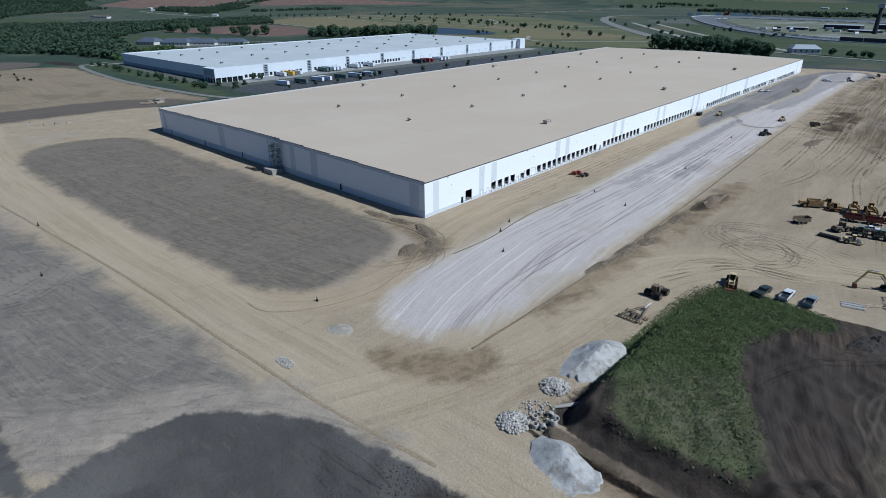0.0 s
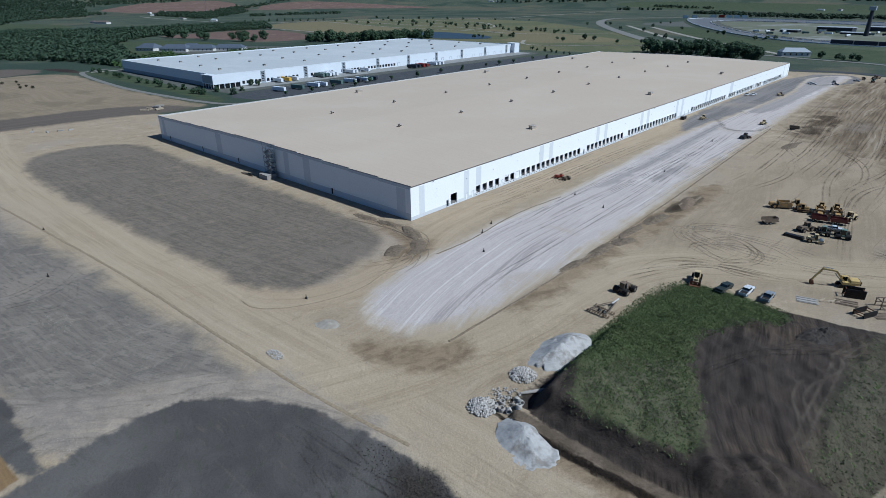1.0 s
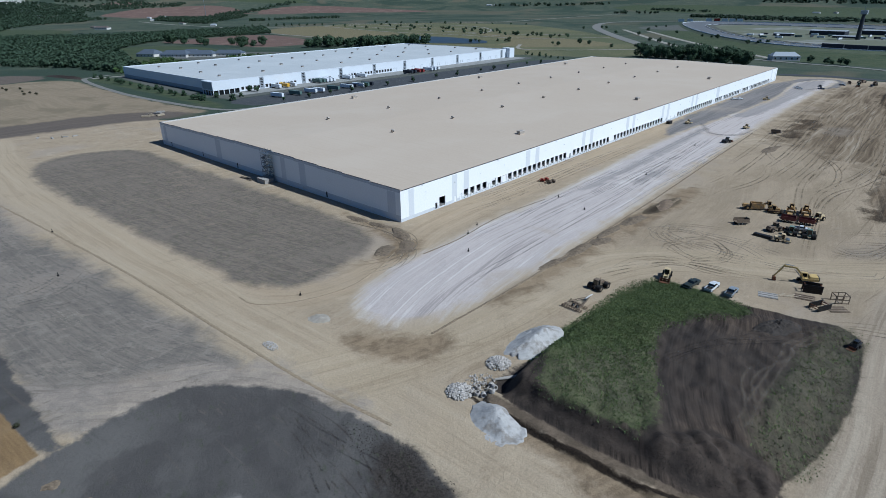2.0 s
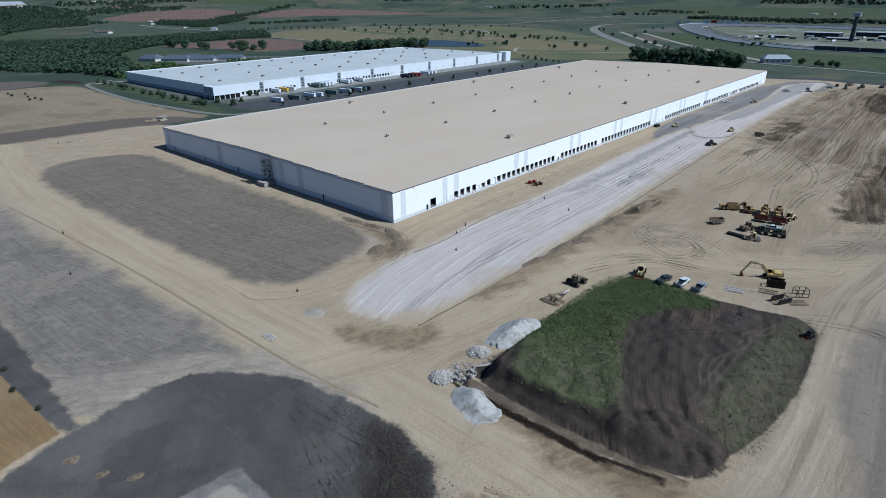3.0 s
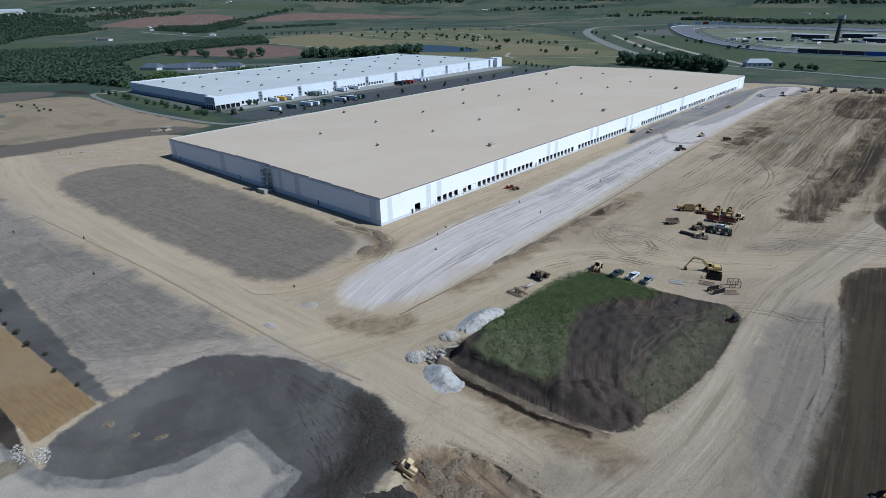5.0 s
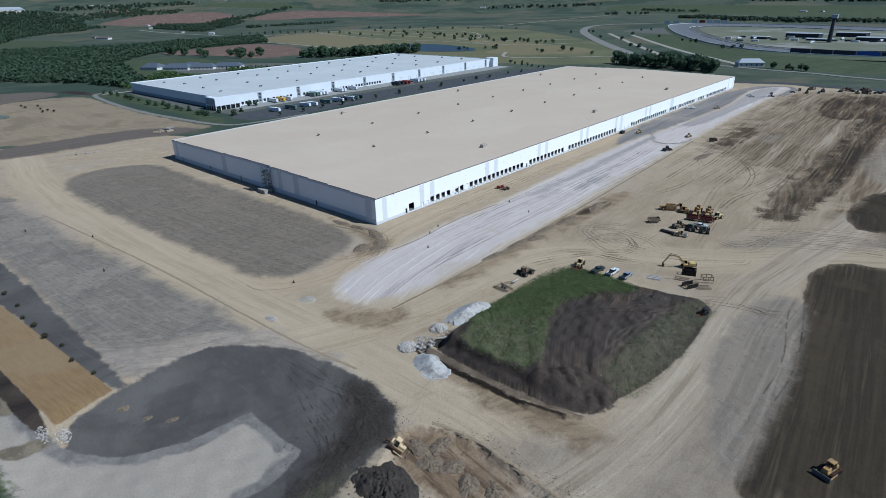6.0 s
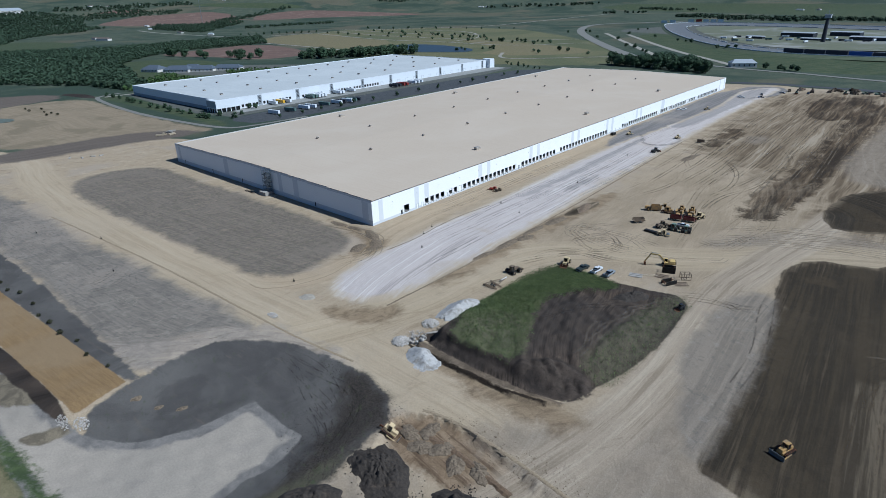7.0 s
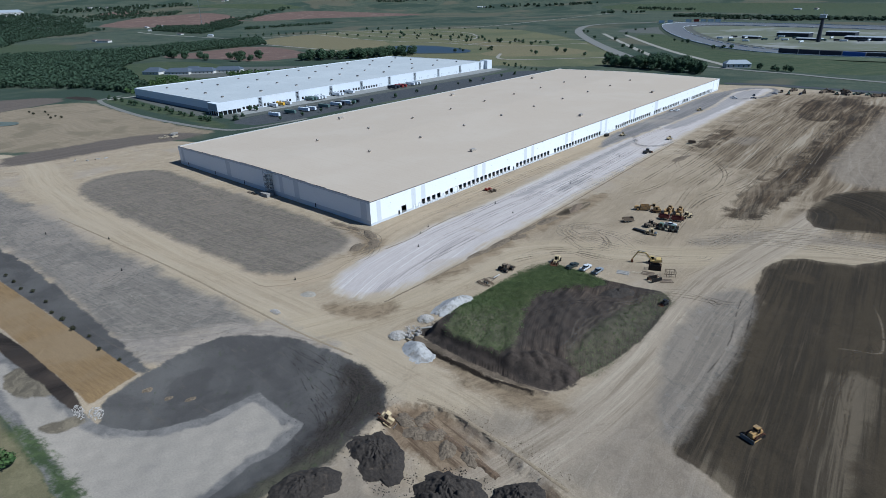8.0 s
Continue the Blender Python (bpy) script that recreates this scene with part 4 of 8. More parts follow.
def ribbon(name, pts, width, material, label, lift=0.06, ragged=0.0, kind="structure", category="road", turns=2, every=12.0):
    """A road or track laid along a line on the ground."""
    p = np.array(pts, float)
    for _ in range(turns):
        q = [p[0]]
        for a, b in zip(p[:-1], p[1:]):
            q += [0.75 * a + 0.25 * b, 0.25 * a + 0.75 * b]
        p = np.array(q + [p[-1]])
    run = []
    for a, b in zip(p[:-1], p[1:]):
        n = max(1, int(np.hypot(*(b - a)) / every))
        run += [a + (b - a) * j / n for j in range(n)]
    run = np.array(run + [p[-1]])
    d = np.gradient(run, axis=0)
    d /= np.linalg.norm(d, axis=1)[:, None] + 1e-9
    side = np.stack((-d[:, 1], d[:, 0]), 1)
    rnd = random.Random(len(pts) * 7 + int(abs(pts[0][0])))
    verts, faces = [], []
    for j, (c, s) in enumerate(zip(run, side)):
        w = width / 2 * (1 + ragged * (rnd.random() - 0.5))
        for k in (-1, 0, 1):
            q = c + s * w * k
            verts.append((q[0], q[1], ground_at(q[0], q[1]) + lift))
        if j:
            b = 3 * j
            faces += [(b - 3, b - 2, b + 1, b), (b - 2, b - 1, b + 2, b + 1)]
    me = bpy.data.meshes.new(name)
    me.from_pydata(verts, [], faces)
    me.materials.append(material)
    return tagged(new(name, me), label, category, kind=kind)


# ---- the new warehouse ----
WIDE, LONG, TALL, RIDGE, FLOOR = 207.5, 535.0, 12.6, 1.7, 1.15


def roof_z(x):
    return TALL + RIDGE * (1 - abs(x + WIDE / 2) / (WIDE / 2))


def wall_with_holes(bm, u0, u1, z0, tops, holes, put):
    """Solid wall pieces between u0 and u1 round the holes (u0, u1, z0, z1). put(bm, ua, ub, za, zb) adds one piece."""
    cuts = sorted({u0, u1} | {max(u0, min(u1, e)) for h in holes for e in h[:2]})
    levels = sorted({z0, tops} | {max(z0, min(tops, e)) for h in holes for e in h[2:]})
    for a, b in zip(cuts[:-1], cuts[1:]):
        if b - a < 1e-4:
            continue
        for c, d in zip(levels[:-1], levels[1:]):
            if d - c > 1e-4 and not any(h[0] < (a + b) / 2 < h[1] and h[2] < (c + d) / 2 < h[3] for h in holes):
                put(bm, a, b, c, d)


warehouse = thing("warehouse", "long new white tilt-up concrete warehouse with tan roof and dock doors", "warehouse")

# dock doors along the sunlit side
DOCK_W, DOCK_Z0, DOCK_Z1, DOCK_STEP = 2.85, 1.0, 4.2, 4.24


def dock_row(a, b):
    n = int(round((b - a - DOCK_W) / DOCK_STEP)) + 1
    return [a + i * (b - a - DOCK_W) / (n - 1) for i in range(n)]


docks = dock_row(37.8, 53.6) + dock_row(57.7, 122.6) + dock_row(129.5, 171.0) + dock_row(177.4, 248.5) + dock_row(275.2, 346.0) + dock_row(354.0, 512.5)
drive_in = (22.0, 25.7, 0.45, 4.7)
man_doors = [(19.6, 20.7), (31.4, 32.6), (35.2, 36.4), (55.2, 56.4), (126.2, 127.2), (254.6, 255.7), (262.5, 263.7), (269.5, 270.6), (349.3, 350.4), (517.0, 519.4)]
holes = [(y, y + DOCK_W, DOCK_Z0, DOCK_Z1) for y in docks] + [drive_in] + [(a, b, 0.35, 2.75) for a, b in man_doors]
seams = [0.0, 36.8, 124.4, 173.9, 262.0, 350.9, 435.0, 514.8, LONG]
for a, b in zip(seams[:-1], seams[1:]):
    bm = BM()
    wall_with_holes(bm, a, b, 1.3 - 1.3, TALL, [h for h in holes if h[0] < b and h[1] > a], lambda bm, ua, ub, za, zb: box(bm, -0.3, 0, ua, ub, za, zb))
    part("wall_panel", bm, M_white_wall, warehouse, weld=True)
# painted base band and upright stripes, a hand's breadth proud
for a, b in zip(seams[:-1], seams[1:]):
    bm = BM()
    wall_with_holes(bm, a + 0.02, b - 0.02, 0.0, 1.35, [h for h in holes if h[0] < b and h[1] > a], lambda bm, ua, ub, za, zb: box(bm, 0.0, 0.02, ua, ub, za, zb) if zb > za else None)
    part("painted_base_band", bm, M_band, warehouse, "grey painted base band", weld=True)
stripes = [(4.4, 7.3), (30.0, 33.3), (37.7, 41.1), (84.4, 88.0), (92.8, 96.1), (138.7, 142.2), (147.6, 151.0), (192.6, 196.2), (201.4, 204.8), (246.6, 250.0), (255.6, 259.0), (300.6, 304.0), (309.0, 312.4), (354.6, 361.5), (514.9, 517.5), (529.5, 532.0)]
for a, b in stripes:
    bm = BM()
    wall_with_holes(bm, a, b, 1.36, TALL - 0.45, [h for h in holes if h[0] < b and h[1] > a], lambda bm, ua, ub, za, zb: box(bm, 0.0, 0.015, ua, ub, max(za, 1.36), zb))
    part("painted_stripe", bm, M_grey_wall, warehouse, "grey painted upright stripe", weld=True)
bm = BM()
box(bm, -0.33, 0.06, -0.06, LONG + 0.06, TALL, TALL + 0.14)
part("coping", bm, M_coping, warehouse, "dark metal roof edge")

# gable wall: stepped panels, each as tall as the roof at its inner edge
n_gable = 12
gable_doors = [(-196.6, -195.4), (-158.2, -157.0), (-121.6, -120.4), (-47.1, -45.9)]
gable_holes = [(a, b, 0.2, 2.9) for a, b in gable_doors]
for i in range(n_gable):
    a, b = -WIDE + i * WIDE / n_gable, -WIDE + (i + 1) * WIDE / n_gable
    top = max(roof_z(a), roof_z(b)) + 0.18
    bm = BM()
    wall_with_holes(bm, max(a, -WIDE + 0.3) + 0.01, min(b, -0.3) - 0.01, 0.0, top, [h for h in gable_holes if h[0] < b and h[1] > a], lambda bm, ua, ub, za, zb: box(bm, ua, ub, 0, 0.3, za, zb))
    panel = part("wall_panel", bm, M_white_wall, warehouse, weld=True)
    bm = BM()
    box(bm, a + 0.01, b - 0.01, -0.06, 0.36, top, top + 0.12)
    part("coping", bm, M_coping, panel, "dark metal roof edge")
    bm = BM()
    wall_with_holes(bm, a + 0.02, b - 0.02, 0.0, 2.6, [h for h in gable_holes if h[0] < b and h[1] > a], lambda bm, ua, ub, za, zb: box(bm, ua, ub, -0.02, 0.0, za, zb))
    part("painted_base_band", bm, M_band, panel, "grey painted base band", weld=True)
    bm = BM()
    box(bm, a + 0.02, b - 0.02, -0.015, 0.0, top - 1.2, top - 0.02)
    part("painted_top_band", bm, M_band, panel, "grey painted top band")
for a, b in ((-203.6, -200.2), (-141.2, -136.0), (-80.2, -76.6), (-65.6, -61.0), (-7.4, -2.8)):
    bm = BM()
    box(bm, a, b, -0.02, 0.0, 2.61, roof_z(a) - 1.1)
    part("painted_stripe", bm, M_grey_wall, warehouse, "grey painted upright stripe", weld=True)
for a, b in gable_doors:
    bm = BM()
    box(bm, a + 0.02, b - 0.02, 0.12, 0.17, 0.2, 2.88)
    part("door", bm, M_dark_steel, warehouse, "dark steel door")

# back walls
bm = BM()
box(bm, -WIDE, -WIDE + 0.3, 0, LONG, 0, TALL)
part("back_wall", bm, M_white_wall, warehouse)
bm = BM()
box(bm, -WIDE + 0.3, -0.3, LONG - 0.3, LONG, 0, TALL)
part("end_wall", bm, M_white_wall, warehouse)
bm = BM()
box(bm, -WIDE - 0.25, -WIDE + 0.6, -0.06, LONG + 0.06, TALL, TALL + 0.6)
part("coping", bm, M_coping_light, warehouse, "pale metal roof edge")
# roof: two shallow slopes with thickness
bm = BM()
xs = [-WIDE + 0.3, -WIDE / 2, -0.3]
rows = []
for y in (0.3, LONG - 0.3):
    for dz in (0.0, -0.35):
        rows.append([bm.verts.new((x, y, roof_z(x) + dz)) for x in xs])
for k in (0, 1):
    bm.faces.new((rows[0][k], rows[0][k + 1], rows[2][k + 1], rows[2][k]))
    bm.faces.new((rows[1][k + 1], rows[1][k], rows[3][k], rows[3][k + 1]))
    bm.faces.new((rows[0][k + 1], rows[0][k], rows[1][k], rows[1][k + 1]))
    bm.faces.new((rows[2][k], rows[2][k + 1], rows[3][k + 1], rows[3][k]))
part("roof", bm, M_roof, warehouse, "tan membrane roof")
bm = BM()
for a in range(n_gable):
    x0, x1 = -WIDE + a * WIDE / n_gable, -WIDE + (a + 1) * WIDE / n_gable
    hi = max(roof_z(x0), roof_z(x1))
    taper(bm, max(x0, -WIDE + 0.3), min(x1, -0.3), LONG - 0.3, LONG, TALL, hi, 0, 0)
part("end_parapet", bm, M_white_wall, warehouse)
bm = BM()
box(bm, -WIDE + 0.3, -0.3, 0.3, LONG - 0.3, 0.2, FLOOR)
part("floor_slab", bm, M_slab, warehouse, "grey concrete floor slab")

# dock doors: a white frame, a raised sectional door and the lip of a leveller
f_bm = BM()
for s in ((-0.16, 0.0), (DOCK_W, DOCK_W + 0.16)):
    box(f_bm, -0.1, 0.07, s[0], s[1], 0.0, DOCK_Z1 - DOCK_Z0 + 0.16)
box(f_bm, -0.1, 0.07, 0.0, DOCK_W, DOCK_Z1 - DOCK_Z0, DOCK_Z1 - DOCK_Z0 + 0.16)
frame_me = mesh_of("frame", f_bm, M_white_wall)
l_bm = BM()
taper(l_bm, -1.2, -0.36, 0.25, 1.45, 0.1, 0.75, 0.5, 0.05, 0.05)
box(l_bm, -0.36, -0.31, 0.3, 1.4, 0.45, 0.6)
lev_me = mesh_of("leveller", l_bm, M_coping_light)
d_bm = BM()
for j in range(2):
    box(d_bm, -0.24, -0.19, 0.02, DOCK_W - 0.02, DOCK_Z1 - DOCK_Z0 - 0.45 * (j + 1) + 0.02, DOCK_Z1 - DOCK_Z0 - 0.45 * j)
door_me = mesh_of("door_leaf", d_bm, M_white_wall)
full_bm = BM()
for j in range(6):
    box(full_bm, -0.2, -0.15, 0.01, DOCK_W - 0.01, 0.49 * j + 0.01, 0.49 * j + 0.48)
full_me = mesh_of("door_leaf", full_bm, M_white_wall)
s_bm = BM()
box(s_bm, 0.02, 0.12, 0, 0.24, -0.5, -0.1)
bump_me = mesh_of("bumper", s_bm, M_black)
rnd = random.Random(4)
for i, y in enumerate(docks):
    d = new("dock_door")
    d.empty_display_size, d.parent, d.location = 0.3, warehouse, (0, y, DOCK_Z0)
    subs = [("frame", frame_me), ("bumper", bump_me), ("bumper", bump_me)]
    shut = (i == 6) or (i > 60 and rnd.random() < 0.06)
    if shut:
        subs.append(("door_leaf", full_me))
    else:
        subs.append(("leveller", lev_me))
        if rnd.random() < 0.08:
            subs.append(("door_leaf", door_me))
    for j, (nm, me) in enumerate(subs):
        o = new(nm, me)
        o.parent = d
        if nm == "bumper":
            o.location = (0, 0.1 if j == 1 else DOCK_W - 0.42, 0)
bm = BM()
for s in ((21.8, 22.0), (25.7, 25.9)):
    box(bm, -0.1, 0.06, s[0], s[1], 0.45, 4.9)
box(bm, -0.1, 0.06, 22.0, 25.7, 4.7, 4.9)
part("drive_in_door_frame", bm, M_white_wall, warehouse)
for k, (a, b) in enumerate(man_doors):
    bm = BM()
    box(bm, -0.14, -0.08, a + 0.05, b - 0.05, 0.36, 2.7)
    door = part("door", bm, M_dark_steel if k in (0, 4) else M_white_wall, warehouse, "plain steel door")
    bm = BM()
    box(bm, 0.0, 0.05, a - 0.12, b + 0.12, 2.75, 2.87)
    box(bm, 0.0, 0.05, a - 0.12, a, 0.3, 2.75)
    box(bm, 0.0, 0.05, b, b + 0.12, 0.3, 2.75)
    part("frame", bm, M_wh2_grey, door)
# wall lamps and downpipe heads along the dock side
lamp_bm = BM()
taper(lamp_bm, 0.0, 0.28, -0.12, 0.12, 0.0, 0.2, 0.0, 0.1, 0.02)
lamp_me = mesh_of("wall_lamp", lamp_bm, M_wh2_grey)
for k in range(30):
    o = new("wall_lamp", lamp_me)
    o.parent, o.location = warehouse, (0.02, 14.0 + 17.6 * k, 8.9)
box_bm = BM()
taper(box_bm, 0.0, 0.24, -0.16, 0.16, 0.0, 0.32, 0.0, 0.0, 0.0)
head_me = mesh_of("rain_head", box_bm, M_steel)
for k in range(11):
    o = new("rain_head", head_me)
    o.parent, o.location = warehouse, (0.02, 12.0 + 49.6 * k, TALL - 0.4)

M_bark_grey = surface("weathered_grey_timber", rgb(112, 100, 86), rgb(90, 80, 69), 4, 0.6, 0.9, bump=0.01)
# steel stair tower against the gable
stair = thing("stair_tower", "galvanised steel scaffold stair tower against the gable wall", "scaffold stair", pose(-88.5, -0.5, 0))
for x in (-2.6, 0, 2.6):
    for y in (-3.0, -0.4):
        bm = BM()
        tube(bm, (x, y, 0), (x, y, 15.6), 0.09, n=6)
        part("upright", bm, M_steel, stair)
for i in range(6):
    z = 2.3 + i * 2.25
    bm = BM()
    box(bm, -2.6, 2.6, -3.0, -0.4, z, z + 0.08)
    if i < 6:
        part("landing", bm, M_steel, stair)
    bm = BM()
    s = 1 if i % 2 else -1
    for y in (-2.8, -1.9):
        beam(bm, (-2.3 * s, y, z - 2.2), (2.3 * s, y, z), 0.08, 0.26)
    for j in range(9):
        f = (j + 0.5) / 9
        x, zz = -2.3 * s + 4.6 * s * f, z - 2.2 + 2.2 * f
        box(bm, x - 0.14, x + 0.14, -2.8, -1.9, zz, zz + 0.05)
    part("stair_flight", bm, M_steel, stair)
    for y in (-3.0, -0.4):
        bm = BM()
        for dz in (0.5, 1.05):
            tube(bm, (-2.6, y, z + dz), (2.6, y, z + dz), 0.05, n=5)
        beam(bm, (-2.6, y, z - 2.2), (0, y, z), 0.07)
        beam(bm, (2.6, y, z - 2.2), (0, y, z), 0.07)
        part("guard_rail", bm, M_steel, stair)
bm = BM()
box(bm, -3.2, 3.4, -5.6, -0.4, 0, 2.0)
box(bm, -3.3, 3.5, -5.7, -0.3, 2.0, 2.12)
solid("concrete_block_base", bm, M_concrete, "plain concrete landing block below the stair tower", "concrete block", at=pose(-88.5, -1.0, 0))
for k, x in enumerate((-103.5, -100.0, -96.5)):
    bm = BM()
    for j in range(5):
        box(bm, -1.1, 1.1, -0.75 + 0.33 * j, -0.5 + 0.33 * j, 0.35, 0.45)
    for j in (-1, 0, 1):
        box(bm, j - 0.08, j + 0.08, -0.75, 0.82, 0, 0.35)
    solid("timber_pallet", bm, M_bark_grey, "weathered timber pallet lying by the gable wall", "pallet", "pallets by the gable", at=on_ground(x, -7.6, 10 * k))


# roof hatches and larger units
M_hatch = surface("weathered_unit_grey", rgb(172, 164, 152), rgb(150, 143, 134), 3, 0.6, 0.6, 0.2, bump=0.005)


def roof_unit(big):
    a, b, c = (3.6, 2.2, 1.6) if big else (1.5, 1.2, 1.2)
    t = thing("roof_unit" if big else "roof_vent", "large grey air handling unit on the tan roof" if big else "small grey square vent on the tan roof", "roof unit" if big else "roof vent", None,
              "large units on the new roof" if big else "vents on the new roof")
    bm = BM()
    box(bm, -a * 0.55, a * 0.55, -b * 0.55, b * 0.55, 0, 0.35)
    part("kerb", bm, M_roof, t)
    bm = BM()
    box(bm, -a / 2, a / 2, -b / 2, b / 2, 0.35, c)
    part("casing", bm, M_hatch, t, bevel=0.05)
    bm = BM()
    taper(bm, -a * 0.58, a * 0.58, -b * 0.6, b * 0.6, c, c + 0.3, 0.15, 0.15, 0.15)
    part("hood", bm, M_hatch, t)
    bm = BM()
    for j in range(4):
        box(bm, a / 2, a / 2 + 0.05, -b * 0.4, b * 0.4, 0.5 + j * (c - 0.6) / 4, 0.5 + (j + 0.55) * (c - 0.6) / 4)
    part("louvre", bm, M_dark_steel, t)
    if big:
        bm = BM()
        box(bm, a / 2, a / 2 + 1.6, -0.5, 0.5, 0.3, 1.1)
        part("duct", bm, M_hatch, t)
    return t


small, large = roof_unit(False), roof_unit(True)
spots = [(x, 67.5 + 49.6 * k) for x in (-131, -75) for k in range(9)]
for k, (x, y) in enumerate(spots):
    m = pose(x, y, roof_z(x) - 0.02, 0, 0, 0)
    if k == 0:
        small.matrix_world = m
    else:
        copy_thing(small, m)
for k, (x, y) in enumerate([(-22, 111), (-22, 255), (-22, 400), (-186, 134), (-186, 283), (-186, 434)]):
    m = pose(x, y, roof_z(x) - 0.02, 0, 0, 90)
    if k == 0:
        large.matrix_world = m
    else:
        copy_thing(large, m)


# ---- the older white warehouse beyond ----
W2X0, W2X1, W2Y0, W2Y1, W2H = -583.0, -371.0, 122.0, 578.0, 11.5
old = thing("white_warehouse", "older long white warehouse with white roof and loading docks", "warehouse")
dock2 = [148 + 4.4 * k for k in range(8)] + [186 + 4.4 * k for k in range(6)] + [226 + 4.4 * k for k in range(7)] + [266 + 4.4 * k for k in range(8)] + [304 + 4.4 * k for k in range(10)]
holes2 = [(y, y + 2.8, 1.2, 4.0) for y in dock2]
bm = BM()
wall_with_holes(bm, W2Y0, W2Y1, 0, W2H, holes2, lambda bm, a, b, c, d: box(bm, W2X1 - 0.3, W2X1, a, b, c, d))
part("wall", bm, M_wh2_white, old, weld=True)
bm = BM()
box(bm, W2X0 + 0.3, W2X1 - 0.3, W2Y0, W2Y0 + 0.3, 0, W2H)
part("wall", bm, M_wh2_white, old)
bm = BM()
box(bm, W2X0, W2X0 + 0.3, W2Y0, W2Y1, 0, W2H)
part("wall", bm, M_wh2_white, old)
bm = BM()
box(bm, W2X0 + 0.3, W2X1 - 0.3, W2Y1 - 0.3, W2Y1, 0, W2H)
part("wall", bm, M_wh2_white, old)
bm = BM()
xm = (W2X0 + W2X1) / 2
lo = [bm.verts.new(c) for c in ((W2X0 + 0.3, W2Y0 + 0.3, W2H - 0.4), (xm, W2Y0 + 0.3, W2H + 0.2), (W2X1 - 0.3, W2Y0 + 0.3, W2H - 0.4))]
hi = [bm.verts.new(c) for c in ((W2X0 + 0.3, W2Y1 - 0.3, W2H - 0.4), (xm, W2Y1 - 0.3, W2H + 0.2), (W2X1 - 0.3, W2Y1 - 0.3, W2H - 0.4))]
for k in (0, 1):
    bm.faces.new((lo[k], lo[k + 1], hi[k + 1], hi[k]))
ob = part("roof", bm, M_roof2, old, "white membrane roof")
mod = ob.modifiers.new("thick", "SOLIDIFY")
mod.thickness, mod.offset = 0.3, -1
bm = BM()
for c in ((W2X1 - 0.4, W2X1 + 0.1, W2Y0, W2Y1), (W2X0 - 0.1, W2X0 + 0.4, W2Y0, W2Y1), (W2X0 + 0.4, W2X1 - 0.4, W2Y0 - 0.1, W2Y0 + 0.4), (W2X0 + 0.4, W2X1 - 0.4, W2Y1 - 0.4, W2Y1 + 0.1)):
    box(bm, *c, W2H, W2H + 0.5)
part("parapet", bm, M_wh2_white, old)
for k in range(9):
    y = 168 + 49.5 * k
    bm = BM()
    box(bm, W2X1, W2X1 + 0.03, y, y + 5.2, 0, W2H - 0.3)
    part("grey_bay", bm, M_wh2_grey, old, "light grey wall bay")
    bm = BM()
    for j in range(6):
        box(bm, W2X1 + 0.03, W2X1 + 0.08, y + 1.2, y + 4.0, 2 + 1.5 * j, 2.9 + 1.5 * j)
    part("louvre", bm, M_dark_steel, old)
bm = BM()
box(bm, W2X0 + 0.4, W2X1 - 0.4, W2Y0 - 0.03, W2Y0, 0, 3.6)
part("base_band", bm, M_wh2_grey, old, "light grey base band")
for y in dock2:
    bm = BM()
    box(bm, W2X1 - 0.2, W2X1 - 0.15, y + 0.02, y + 2.78, 1.22, 3.98)
    part("dock_door", bm, M_dark_steel, old, "dark dock door")
for k in range(14):
    y = 350 + 15.5 * k
    bm = BM()
    box(bm, W2X1 + 0.02, W2X1 + 0.12, y, y + 0.25, 1.0, 4.2)
    box(bm, W2X1 + 0.02, W2X1 + 0.12, y + 4.0, y + 4.25, 1.0, 4.2)
    box(bm, W2X1 + 0.02, W2X1 + 0.12, y + 0.25, y + 4.0, 4.0, 4.2)
    part("door_surround", bm, M_wh2_grey, old)
# glazed office corner with a canopy
OX0, OX1, OY0, OY1 = W2X1 - 14.0, W2X1 + 6.0, W2Y0 - 6.0, W2Y0 + 22.0
bm = BM()
box(bm, OX0, OX1, OY0, W2Y0 - 0.05, 4.2, W2H + 0.6)
box(bm, W2X1 + 0.05, OX1, W2Y0 - 0.05, OY1, 4.2, W2H + 0.6)
part("office_upper_wall", bm, M_wh2_white, old, "white office block", weld=True)
bm = BM()
box(bm, OX0 + 1, OX1 - 1.2, OY0 + 1.2, W2Y0 - 0.05, 0.0, 4.2)
box(bm, W2X1 + 0.05, OX1 - 1.2, W2Y0 - 0.05, OY1 - 1, 0.0, 4.2)
part("office_glazing", bm, M_glass, old, "dark glazed office front", weld=True)
for c in [(OX0 + 0.1 + 4.8 * k, OY0 + 0.1) for k in range(5)] + [(OX1 - 0.7, OY0 + 0.1 + 5.3 * k) for k in range(1, 6)]:
    bm = BM()
    box(bm, c[0], c[0] + 0.6, c[1], c[1] + 0.6, 0, 4.2)
    part("column", bm, M_wh2_white, old)
bm = BM()
box(bm, OX0 + 1, OX1 - 1, OY0 - 0.04, OY0, 5.0, W2H)
part("office_dark_panel", bm, M_wh2_grey, old, "grey panelled office face")
bm = BM()
box(bm, W2X1 - 8, W2X1 + 6, W2Y1 + 0.1, W2Y1 + 12, 0, W2H + 1.5)
part("end_block", bm, M_wh2_white, old, "white end block")
rnd = random.Random(8)


